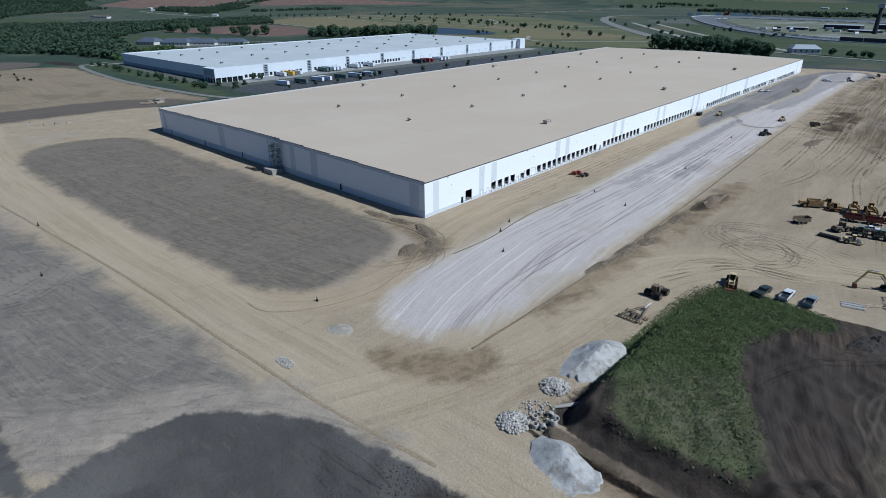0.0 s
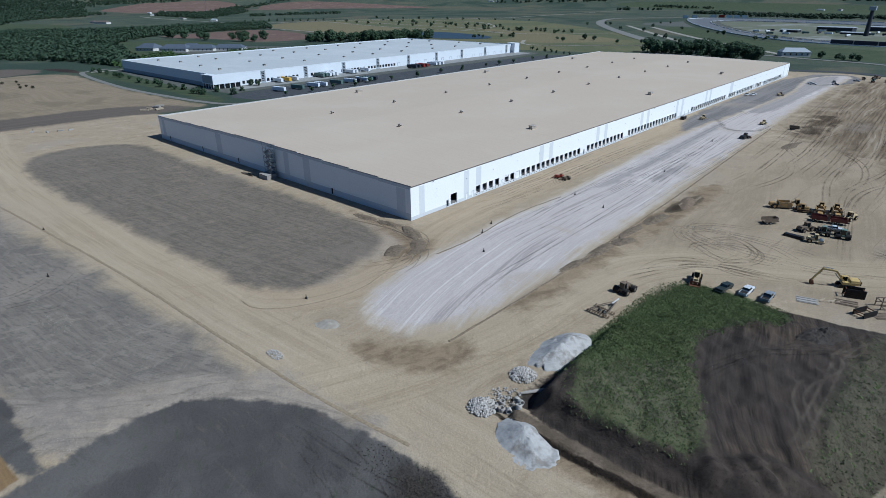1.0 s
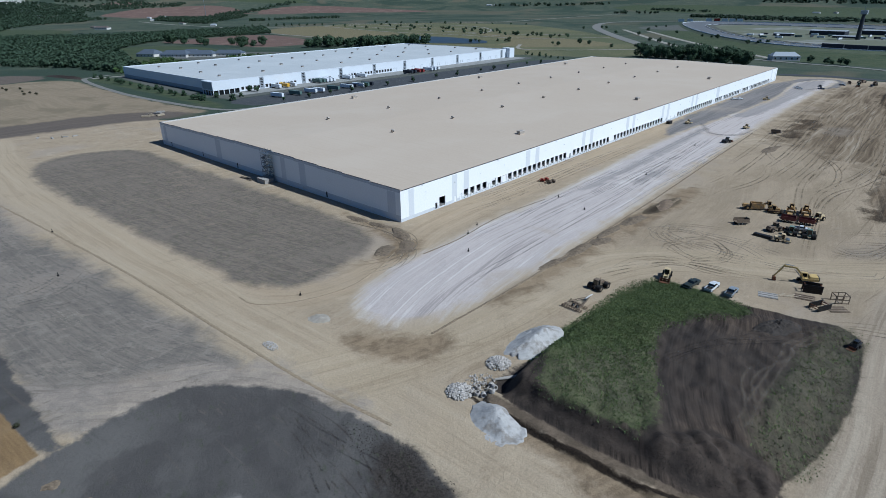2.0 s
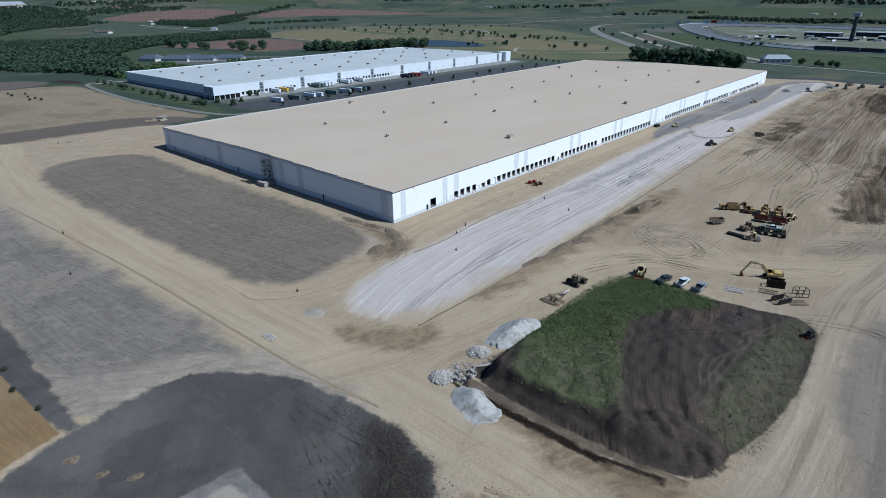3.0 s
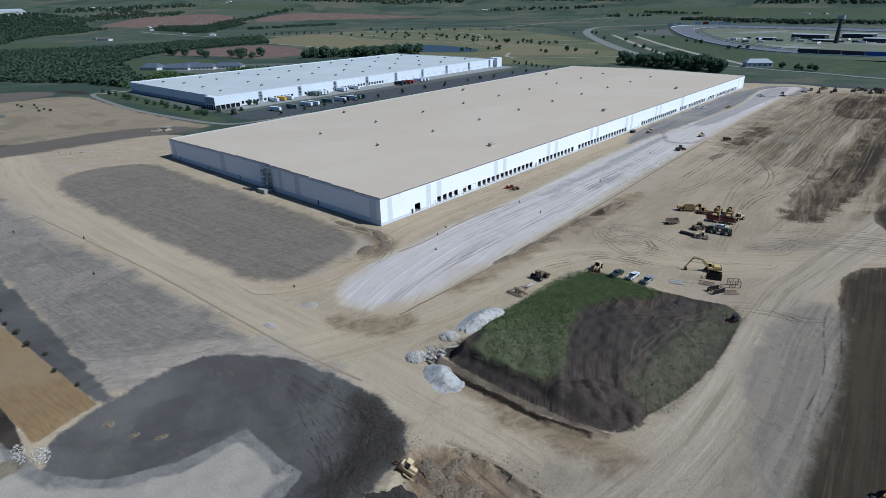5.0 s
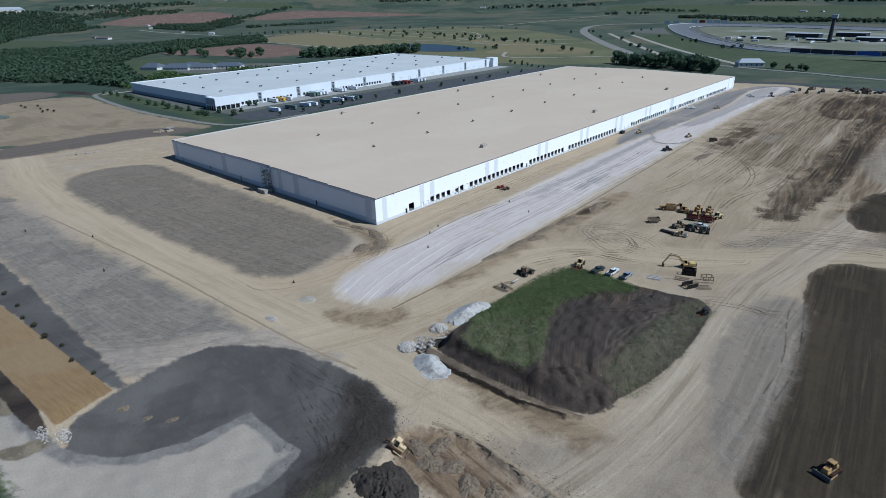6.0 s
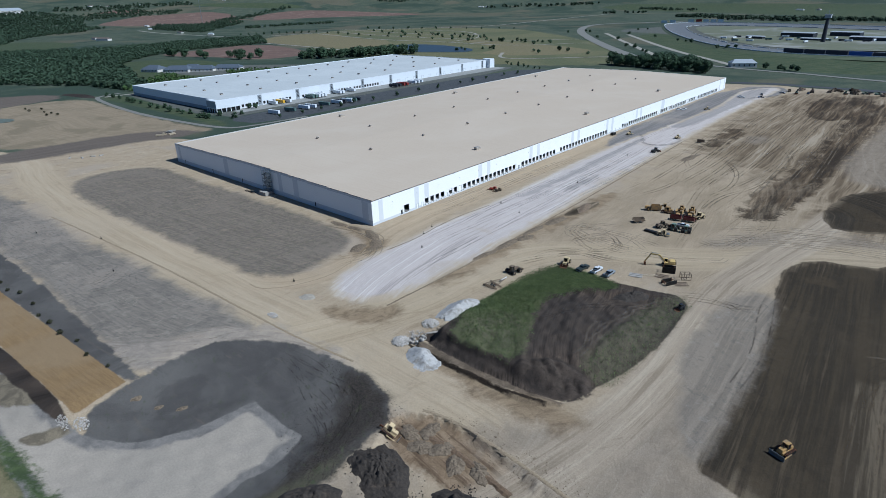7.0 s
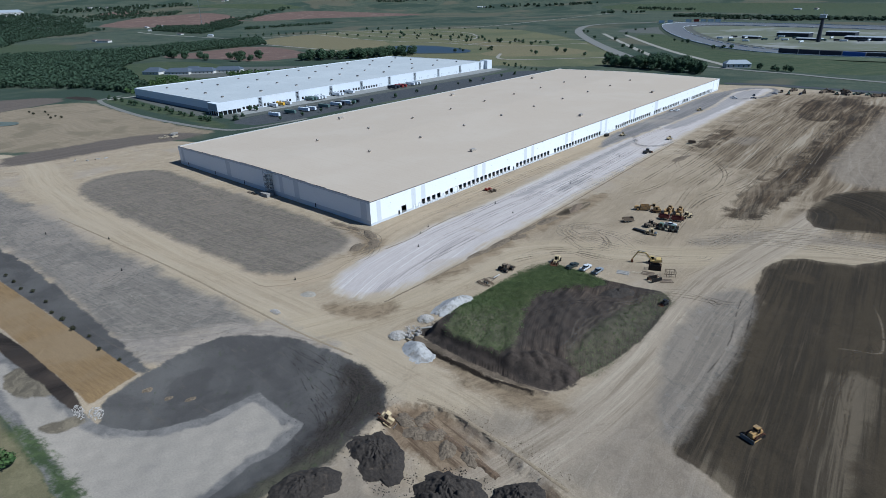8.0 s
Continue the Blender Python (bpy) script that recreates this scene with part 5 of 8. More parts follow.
def old_vent():
    t = thing("roof_vent", "small dark vent on the white roof", "roof vent", None, "vents on the white roof")
    bm = BM()
    box(bm, -1.3, 1.3, -1.0, 1.0, 0, 0.9)
    part("casing", bm, M_hatch, t)
    bm = BM()
    taper(bm, -1.5, 1.5, -1.2, 1.2, 0.9, 1.4, 0.3, 0.3, 0.3)
    part("hood", bm, M_dark_steel, t)
    return t


first = old_vent()
k = 0
for x in (-548, -505, -452, -410):
    for j in range(9):
        y = 150 + 50 * j + rnd.uniform(-5, 5)
        m = pose(x + rnd.uniform(-3, 3), y, W2H - 0.25 + 0.45 * (1 - abs(x - xm) / 106), 0, 0, rnd.choice((0, 90)))
        if k == 0:
            first.matrix_world = m
        else:
            copy_thing(first, m)
        k += 1


# ---- trees and woods ----
def leaf_mat(name, a, b, c, spots=0.7):
    m, nt, p, co = start_mat(name)
    g1 = n_noise(nt, co, 0.35, 5, 0.6)
    geo = nt.nodes.new("ShaderNodeNewGeometry")
    info = nt.nodes.new("ShaderNodeObjectInfo")
    col = n_mix(nt, n_range(nt, g1, 0.3, 0.7), a, b)
    col = n_mix(nt, n_range(nt, geo.outputs["Random Per Island"], 0.3, 1.0, 0.0, spots), col, c)
    hs = nt.nodes.new("ShaderNodeHueSaturation")
    wire(nt, hs.inputs["Value"], n_range(nt, info.outputs["Random"], 0, 1, 0.82, 1.15, False))
    wire(nt, hs.inputs["Color"], col)
    wire(nt, p.inputs["Base Color"], hs.outputs[0])
    p.inputs["Roughness"].default_value = 0.85
    p.inputs["Specular IOR Level"].default_value = 0.15
    return m


M_leaf = leaf_mat("broad_leaves", rgb(58, 78, 42), rgb(44, 62, 36), rgb(78, 94, 54))
M_leaf_dark = leaf_mat("dark_leaves", rgb(58, 75, 54), rgb(48, 64, 48), rgb(70, 86, 62), 0.35)
M_wood = leaf_mat("woodland_leaves", rgb(57, 71, 53), rgb(46, 60, 47), rgb(64, 78, 58), 0.2)
M_weed = leaf_mat("weed_leaves", rgb(80, 92, 55), rgb(63, 74, 46), rgb(98, 106, 68))
M_shrub = leaf_mat("dark_shrub_leaves", rgb(54, 56, 40), rgb(42, 44, 33), rgb(66, 62, 46))
M_bark = surface("grey_bark", rgb(88, 76, 64), rgb(64, 55, 47), 6, 1.0, 0.9, bump=0.03)


def leaf_cloud(seed, centres, radii, count, size, hollow=0.55, loose=0.3):
    """Small leaf clumps scattered through lobes; arrays of corners."""
    r = np.random.RandomState(seed)
    centres, radii = np.asarray(centres, float), np.asarray(radii, float)
    pick = r.randint(0, len(centres), count)
    d = r.normal(size=(count, 3))
    d /= np.linalg.norm(d, axis=1)[:, None]
    rad = (hollow + (1 - hollow) * r.rand(count) ** 0.5)[:, None]
    at = centres[pick] + d * rad * radii[pick]
    face = d + loose * r.normal(size=(count, 3)) + (0, 0, 0.45)
    u = np.cross(r.normal(size=(count, 3)), face)
    u /= np.linalg.norm(u, axis=1)[:, None] + 1e-9
    v = np.cross(u, face)
    v /= np.linalg.norm(v, axis=1)[:, None] + 1e-9
    s = (size * (0.6 + 0.8 * r.rand(count)))[:, None]
    k = (0.6 + 0.4 * r.rand(count))[:, None]
    bow = -np.cross(u, v) * s * 0.2
    return np.stack((at - u * s, at - v * s * k + bow, at + u * s, at + v * s * k + bow), 1)


def cards_mesh(name, quads, material):
    q = np.concatenate(quads) if isinstance(quads, list) else quads
    n = len(q)
    me = bpy.data.meshes.new(name)
    me.vertices.add(n * 4)
    me.vertices.foreach_set("co", q.astype(np.float32).ravel())
    me.loops.add(n * 4)
    me.loops.foreach_set("vertex_index", np.arange(n * 4, dtype=np.int32))
    me.polygons.add(n)
    me.polygons.foreach_set("loop_start", np.arange(0, n * 4, 4, dtype=np.int32))
    me.update(calc_edges=True)
    me.materials.append(material)
    return me


def make_tree(seed, tall, wide, leaves, size, material, label, group):
    """A tapered trunk with limbs and an uneven crown of small leaf clumps."""
    r = random.Random(seed)
    t = thing("tree", label, "tree", None, group)
    bm = BM()
    tube(bm, (0, 0, -0.3), (0.03 * tall * (r.random() - 0.5), 0, tall * 0.55), 0.028 * tall, 0.012 * tall, 7)
    lobes, rad = [(0, 0, tall * 0.66), (0, 0, tall * 0.36)], [(wide * 0.33, wide * 0.33, tall * 0.3), (wide * 0.42, wide * 0.42, tall * 0.24)]
    for k in range(7):
        a = k * 2.4 + r.random()
        d, z = wide * (0.22 + 0.16 * r.random()), tall * (0.2 + 0.52 * r.random())
        c = (d * math.cos(a), d * math.sin(a), z)
        tube(bm, (0, 0, z * 0.62), c, 0.010 * tall, 0.004 * tall, 5)
        lobes.append(c)
        w = wide * (0.17 + 0.13 * r.random())
        rad.append((w, w, w * (0.75 + 0.4 * r.random())))
    part("trunk", bm, M_bark, t)
    crown = new("crown", cards_mesh("crown", leaf_cloud(seed, lobes, rad, leaves, size), material))
    crown.parent = t
    return t


def plant(kinds, spots, seed, lo=0.8, hi=1.2):
    """Copies of the given trees at the spots; the first copies are the trees themselves."""
    r = random.Random(seed)
    used = set()
    for x, y in spots:
        i = r.randrange(len(kinds))
        k = r.uniform(lo, hi)
        m = Matrix.Translation((x, y, ground_at(x, y) - 0.05)) @ pose(0, 0, 0, 0, 0, r.uniform(0, 360))
        if i in used:
            o = copy_thing(kinds[i], m)
        else:
            used.add(i)
            o = kinds[i]
            o.matrix_world = m
        o.scale = (k, k, k * r.uniform(0.9, 1.1))
    for i, o in enumerate(kinds):
        if i not in used:
            for c in list(o.children_recursive):
                bpy.data.objects.remove(c)
            bpy.data.objects.remove(o)


lot_trees = [make_tree(10 + i, 7.5, 6.5, 420, 0.55, M_leaf_dark, "young dark green tree on the verge of the car park", "trees by the white warehouse") for i in range(3)]
plant(lot_trees, [(-606, 98), (-583, 97), (-566, 98), (-533, 95), (-519, 95), (-505, 98), (-468, 93), (-452, 94), (-450, 101), (-421, 93), (-410, 97), (-396, 95), (-388, 99), (-360, 94), (-356, 97), (-350, 99), (-346, 96), (-326, 113), (-364, 153), (-359, 157), (-352, 112), (-338, 128)], 1, 0.6, 0.95)
yard_trees = [make_tree(20 + i, 8.5, 6.0, 420, 0.55, M_leaf_dark, "dark green tree beside the paved truck yard", "trees along the truck yard") for i in range(3)]
plant(yard_trees, [(-385, 650), (-372, 636), (-356, 624), (-350, 635), (-338, 618), (-324, 612), (-314, 609), (-298, 603), (-286, 598), (-288, 140), (-286, 165), (-288, 190), (-286, 214), (-292, 236), (-288, 262), (-289, 300), (-291, 338), (-288, 370), (-290, 416), (-289, 440), (-288, 468), (-288, 510), (-286, 540)], 2, 0.45, 0.75)
grove = [make_tree(30 + i, 15, 13, 1000, 0.75, M_leaf_dark, "tall dark broadleaf tree in a dense clump", "clump of trees past the new warehouse") for i in range(4)]
plant(grove, [(-222 + 6.2 * i + 3 * math.sin(i * 2.1), 706 - 1.3 * i + 9 * math.sin(i * 1.7)) for i in range(26)] + [(-160 + 9 * i, 730 - 4 * i) for i in range(8)], 3, 1.0, 1.5)
clump = [make_tree(40 + i, 15, 14, 1000, 0.8, M_leaf_dark, "broad dark green tree behind the white warehouse", "trees behind the white warehouse") for i in range(3)]
plant(clump, [(-790 + 9 * i + 4 * math.sin(i * 3.3), 520 + 9.5 * i + 9 * math.cos(i * 2.2)) for i in range(17)] + [(-800 + 5.2 * i + 6 * math.sin(i * 1.3), 545 + 5.4 * i + 14 * math.cos(i * 2.9)) for i in range(24)] + [(-700, 690), (-690, 706), (-680, 700), (-668, 712), (-655, 706)] + [(-905, 505), (-960, 470), (-985, 430), (-1040, 445), (-1075, 430), (-1110, 420), (-1140, 425), (-930, 480), (-900, 455), (-880, 470)], 4, 0.95, 1.55)
camp = [make_tree(50 + i, 8, 7, 220, 0.8, M_leaf_dark, "small round tree on the open camping meadow", "trees on the camping meadow") for i in range(3)]
r_ = random.Random(6)
camp_spots = [(-1500 + 36 * i, 1140 - 5 * i + r_.uniform(-12, 12)) for i in range(0, 27, 2)] + [(-1420 + 40 * i, 1290 - 8 * i + r_.uniform(-25, 25)) for i in range(16)] + \
    [(-1250 + 33 * i, 1200 - 7 * i + r_.uniform(-40, 30)) for i in range(18)] + [(-700 + 22 * i, 1060 + r_.uniform(-20, 20)) for i in range(8)] + [(-640, 840), (-610, 815), (-590, 850), (-585, 870), (-570, 860), (-620, 800)] + \
    [(-700 + 20 * i + r_.uniform(-6, 6), 1420 + 30 * i + r_.uniform(-30, 30)) for i in range(3)] + [(-1600 + 60 * i, 1420 + 14 * i + r_.uniform(-6, 6)) for i in range(11)]
plant(camp, camp_spots, 5, 0.7, 1.3)
lane = [make_tree(60 + i, 9, 8, 260, 0.8, M_leaf_dark, "dark tree beside the speedway access lanes", "trees by the speedway lanes") for i in range(2)]
plant(lane, [(-500, 1370), (-400, 1300), (-310, 1210), (-280, 1180), (-262, 1160), (-170, 1040), (-150, 1035), (-140, 1050), (-340, 1010), (-310, 985), (-560, 1560), (-548, 1600), (-440, 1180), (-520, 1230), (-150, 850), (-250, 900), (-270, 930), (-300, 860), (-330, 830), (-420, 880), (-460, 850), (-430, 820), (-395, 870), (-130, 760), (8, 742), (14, 736), (22, 745), (30, 736), (-12, 748)], 7, 0.7, 1.25)
row = [make_tree(70 + i, 11, 8, 220, 0.9, M_leaf_dark, "dark tree in an even planted row", "planted row of trees") for i in range(2)]
plant(row, [(-1745 + 14 * i, 960 + 22 * i) for i in range(11)], 8, 0.85, 1.05)


def shrub(seed, label):
    t = thing("shrub", label, "shrub", None, "shrubs along the straw strip")
    bm = BM()
    for k in range(5):
        a = k * 1.26
        tube(bm, (0, 0, -0.1), (0.5 * math.cos(a), 0.5 * math.sin(a), 1.1), 0.05, 0.02, 5)
    part("stem", bm, M_bark, t)
    lobes = [(0.55 * math.cos(a), 0.55 * math.sin(a), 0.9 + 0.35 * (a % 1)) for a in (0.2, 1.6, 2.9, 4.1, 5.3)] + [(0, 0, 1.5)]
    o = new("foliage", cards_mesh("foliage", leaf_cloud(seed, lobes, [(0.7, 0.7, 0.6)] * 6, 320, 0.16), M_shrub))
    o.parent = t
    return t


bushes = [shrub(80 + i, "dark bushy shrub planted beside the straw blanket") for i in range(3)]
plant(bushes, [(-106, -143), (-94, -142), (-84, -139), (-74, -138.5), (-64, -138.5), (-57, -136), (-42, -135.5), (-30, -137), (-21, -136), (-10, -136), (0, -134), (12, -135), (24, -133)], 9, 0.6, 0.95)
far_bush = [shrub(90, "small dark shrub on the straw covered slope")]
for o in far_bush:
    o["group"] = "shrubs on the straw slope"
plant(far_bush, [(-580, 2), (-561, 1), (-562, 13), (-538, 9), (-521, 11), (-512, 4), (-505, 12)], 10, 1.0, 1.5)
corner_tree = [make_tree(95, 5.5, 5.0, 900, 0.28, M_leaf, "bushy green tree at the meadow's edge", "")]
plant(corner_tree, [(50, -171)], 11, 1.0, 1.05)


def woodland(name, label, seed, polys, spacing, tall, per_tree, size, material):
    """Many trees that nobody could count, as one body of clumps."""
    r = np.random.RandomState(seed)
    out = []
    for poly in polys:
        poly = np.asarray(poly, float)
        lo, hi = poly.min(0), poly.max(0)
        n = int((hi - lo).prod() / spacing ** 2)
        pts = lo + r.rand(n, 2) * (hi - lo)
        pts = pts[inside_by(pts[:, 0], pts[:, 1], poly) > -spacing * 0.4 * r.rand(n)]
        zs = height(pts[:, 0], pts[:, 1])
        for (x, y), z in zip(pts, zs):
            h = tall * r.uniform(0.65, 1.25)
            w = h * r.uniform(0.30, 0.5)
            lobes = [(x, y, z + h * 0.62), (x + w * 0.5, y + w * 0.3, z + h * 0.5), (x - w * 0.5, y - w * 0.2, z + h * 0.55), (x + w * 0.1, y - w * 0.6, z + h * 0.35)]
            rad = [(w * 0.8, w * 0.8, h * 0.36), (w * 0.6, w * 0.6, h * 0.3), (w * 0.6, w * 0.6, h * 0.3), (w * 0.7, w * 0.7, h * 0.33)]
            out.append(leaf_cloud(r.randint(1 << 30), lobes, rad, per_tree, size, 0.82, 0.12))
    return tagged(new(name, cards_mesh(name, out, material)), label, "woodland", kind="stuff")


woodland("woodland", "dense dark green broadleaf woodland behind the fields", 21,
         [[(-1633, 218), (-1548, 320), (-1484, 447), (-1536, 658), (-1526, 898), (-1270, 754), (-1258, 522), (-1167, 385), (-1028, 272), (-850, 220), (-658, 165), (-640, 140), (-768, 108), (-860, 60), (-1100, -60), (-1500, -100)]], 8.5, 11, 60, 1.55, M_wood)
woodland("thicket", "low scrubby green thicket by the white warehouse", 22,
         [[(-650, 240), (-600, 200), (-592, 140), (-640, 130), (-720, 190), (-760, 250)], [(-720, 330), (-660, 300), (-600, 330), (-600, 420), (-640, 420)]], 8, 6, 24, 1.2, M_leaf)


def strip(a, b, wide):
    a, b = np.array(a, float), np.array(b, float)
    d = (b - a) / np.linalg.norm(b - a)
    s = np.array((-d[1], d[0])) * wide / 2
    return [tuple(a + s), tuple(b + s), tuple(b - s), tuple(a - s)]


woodland("far_woods", "dark far woods and hedgerows between the fields", 23,
         [[(-4085, 795), (-4102, 970), (-3827, 1151), (-3352, 982), (-3298, 736), (-2876, 502)], [(-3867, 1165), (-3796, 1466), (-3735, 1729), (-3631, 1638), (-3670, 1247)], [(-2126, 333), (-2631, 564), (-2921, 850), (-3482, 1043), (-3672, 910), (-3194, 580), (-2600, 250)],
          [(-2767, 1097), (-2218, 1018), (-2100, 1000), (-2992, 1707), (-3301, 1825), (-2992, 1407), (-3192, 1314)],
          strip((-2250, 1290), (-2300, 1400), 60), strip((-2300, 1450), (-2280, 1790), 50), strip((-3150, 1700), (-3400, 2300), 70), strip((-3150, 2900), (-2950, 3000), 60),
          strip((-1350, 3350), (-1000, 3300), 60), strip((-820, 2600), (-230, 2180), 130), strip((-300, 2300), (250, 2100), 110), strip((-560, 2250), (-460, 2280), 40),
          strip((-3500, 700), (-3900, 1500), 160), strip((-3000, 500), (-3300, 1050), 130), strip((-3700, 300), (-4000, 900), 200)], 19, 12, 26, 2.8, M_wood)
woodland("skyline_woods", "thin dark tree lines near the horizon", 24,
         [strip((-3900, 2500), (-2700, 3300), 110), strip((-2600, 3500), (-900, 4150), 90), strip((-900, 3900), (700, 3900), 150), strip((-4100, 1100), (-3950, 1900), 120), strip((-2300, 3100), (-1700, 3500), 50), strip((-1400, 3000), (-1200, 3080), 60)], 26, 15, 14, 5.0, M_wood)

# weeds standing on the mound
tuft_polys = [ZONES["weeds"][0], ZONES["tinge"][1]]
rs = np.random.RandomState(31)
cards = []
for poly, n, floor in zip(tuft_polys, (26000, 2600), (0.26, 0.3)):
    lo, hi = poly.min(0), poly.max(0)
    pts = lo + rs.rand(n * 2, 2) * (hi - lo)
    thick = step(-50, -14, pts[:, 1]) * 0.7 * (floor < 0.3) + floor + 0.07 * np.sin(pts[:, 0] * 0.7 + 2 * np.sin(pts[:, 1] * 0.4))
    keep = (inside_by(pts[:, 0], pts[:, 1], poly) > -2.5 + 6.5 * rs.rand(len(pts)) ** 1.5) & (rs.rand(len(pts)) < thick)
    pts = pts[keep][:n]
    zs = height(pts[:, 0], pts[:, 1])
    c = np.stack((pts[:, 0], pts[:, 1], zs + 0.08), 1)
    for k in range(3):
        u = rs.normal(size=(len(c), 3)) * (0.06, 0.06, 0.02)
        v = np.stack((-u[:, 1], u[:, 0], 0.03 + 0.07 * rs.rand(len(c))), 1) * (1.0 + rs.rand(len(c), 1))
        o = c + rs.normal(size=(len(c), 3)) * (0.2, 0.2, 0)
        cards.append(np.stack((o - u - v - (0, 0, 0.12), o + u - v - (0, 0, 0.12), o + u * 0.6 + v, o - u * 0.6 + v), 1))
tagged(new("weeds", cards_mesh("weeds", cards, M_weed)), "rank green weeds growing on the soil mound", "weeds", kind="stuff")


# ---- roads, lanes and water ----
ribbon("road", [(-2700, 1000), (-2317, 923), (-1927, 894), (-1593, 878), (-1560, 1174), (-1480, 1435), (-1200, 1620), (-1230, 2002), (-1344, 2979)], 12, M_road, "pale country road winding between fields", 0.5, every=40)
ribbon("road", [(-1412, 769), (-1177, 747), (-1000, 724), (-862, 698), (-744, 677)], 8, M_road, "pale farm road past the ploughed field", 0.4, every=30)
for pts in ([(-1523, 1121), (-1158, 1009), (-982, 976), (-825, 986), (-633, 946), (-545, 978), (-493, 1063), (-460, 1080)],
            [(-1480, 1291), (-1257, 1246), (-1014, 1199), (-959, 1267), (-891, 1231), (-815, 1113), (-809, 1000)],
            [(-1500, 1210), (-1240, 1130), (-1000, 1090), (-830, 1080)],
            [(-1660, 1330), (-1400, 1380), (-1150, 1400), (-1000, 1330), (-930, 1260)],
            [(-708, 1047), (-630, 1108), (-569, 1168), (-530, 1190)],
            [(-720, 960), (-708, 1047), (-690, 1070)],
            [(-500, 800), (-440, 700), (-372, 733), (-305, 794), (-250, 830)]):
    ribbon("lane", pts, 6.5, M_road, "pale gravel lane across the camping meadow", 0.4, every=30)
ribbon("road", [(-180, 770), (-227, 809), (-374, 995), (-524, 1201), (-715, 1486), (-849, 1784), (-829, 1941), (-695, 2031), (-575, 2212), (-300, 2280)], 24, M_pale_asphalt, "wide pale road curving round the speedway", 0.5, every=30)
ribbon("lane", [(-120, 760), (-160, 790), (-284, 960), (-586, 1408)], 11, M_road, "pale lane between speedway parking meadows", 0.4, every=30)
ribbon("lane", [(-60, 770), (-99, 819), (-236, 980), (-508, 1379)], 11, M_road, "pale lane between speedway parking meadows", 0.4, every=30)
ribbon("road", [(-230, 800), (-186, 800), (-75, 748), (0, 722), (67, 716), (141, 690), (500, 610)], 10, M_pale_asphalt, "grey road along the far side of the site", 0.4, every=20)
ribbon("road", [(-618, 118), (-612, 96), (-598, 79), (-449, 66), (-350, 72), (-288, 81), (-276, 100), (-272, 160)], 5.5, M_pale_asphalt, "pale concrete access road to the white warehouse", 0.15, every=12)
ribbon("road", [(-598, 92), (-596, 120), (-590, 150)], 7, M_road, "pale concrete drive beside the white warehouse", 0.15, every=12)
ribbon("ditch_edge", [(-10, 590), (60, 612), (160, 606), (300, 580)], 14, M_asphalt, "dark wet ditch along the site's far edge", 0.1, 0.6, every=10)

M_water, nt_, p_, co_ = start_mat("pond_water")
wire(nt_, p_.inputs["Base Color"], n_mix(nt_, n_noise(nt_, co_, 0.02, 4), rgb(44, 54, 62), rgb(56, 64, 70)))
p_.inputs["Roughness"].default_value = 0.4
p_.inputs["Specular IOR Level"].default_value = 0.3
wire(nt_, p_.inputs["Normal"], n_bump(nt_, n_noise(nt_, co_, 0.8, 4), 0.15, 0.1))
bm = BM()
shore = rounded([(-800, 740), (-878, 850), (-803, 915), (-625, 858), (-576, 800), (-590, 770), (-640, 745), (-720, 715)])
top = [bm.verts.new((x, y, ground_at(x, y) + 0.3)) for x, y in shore]
bm.faces.new(top)
solid("pond", bm, M_water, "calm blue pond in a green hollow", "pond", kind="structure")
bm = BM()
shore = rounded([(-560, -58), (-540, -34), (-516, -22), (-500, -32), (-515, -50), (-540, -66)])
bm.faces.new([bm.verts.new((x, y, ground_at(-490, -35) + 0.35)) for x, y in shore])
M_mud = surface("grey_pond_water", rgb(96, 102, 92), rgb(86, 92, 84), 0.3, 0.05, 0.6, bump=0.01, spec=0.2)
solid("pond", bm, M_mud, "small grey pond in the straw covered slope", "pond", kind="structure")

# ---- speedway ----
M_track = surface("track_asphalt", rgb(98, 100, 103), rgb(86, 89, 92), 0.5, 0.02, 0.85, bump=0.01, dirt=rgb(108, 109, 110))
M_seat = surface("dark_seats", rgb(50, 54, 62), rgb(40, 43, 50), 1.0, 0.1, 0.7, bump=0.02)
M_blue = surface("blue_panel", rgb(52, 84, 150), rgb(44, 72, 132), 1.0, 0.1, 0.6, bump=0.0)
M_red = surface("red_paint", rgb(150, 44, 38), rgb(122, 36, 32), 2.0, 0.5, 0.5, bump=0.003, dirt=rgb(120, 70, 56))
loop = rounded([(-60, 950), (-180, 1060), (-300, 1233), (-421, 1447), (-537, 1695), (-600, 1860), (-560, 1960), (-440, 1965), (-222, 1895), (13, 1790), (300, 1650), (480, 1400), (480, 1150), (300, 980), (100, 930)], 3)
mid_pt = loop.mean(0)
oval = thing("speedway", "grey banked asphalt speedway oval with white outer wall", "race track", kind="structure")
bm = BM()
rings = []
for f, z in ((1.0, 4.0), (0.955, 2.0), (0.91, 0.9), (0.80, 0.6)):
    rings.append([bm.verts.new((*(mid_pt + (c - mid_pt) * f), z)) for c in loop])
for a, b in zip(rings[:-1], rings[1:]):
    for k in range(len(loop)):
        bm.faces.new((a[k], a[(k + 1) % len(loop)], b[(k + 1) % len(loop)], b[k]))
part("track", bm, M_track, oval)
bm = BM()
up, dn = [[bm.verts.new((*(mid_pt + (c - mid_pt) * f), z)) for c in loop] for f, z in ((1.001, 4.1), (1.03, 0.0))]
for k in range(len(loop)):
    bm.faces.new((up[k], up[(k + 1) % len(loop)], dn[(k + 1) % len(loop)], dn[k]))
part("bank", bm, surface("bank_grass", rgb(82, 89, 68), rgb(68, 77, 57), 0.1, 0.02, 0.95, bump=0.0), oval, "grassed outer bank")
bm = BM()
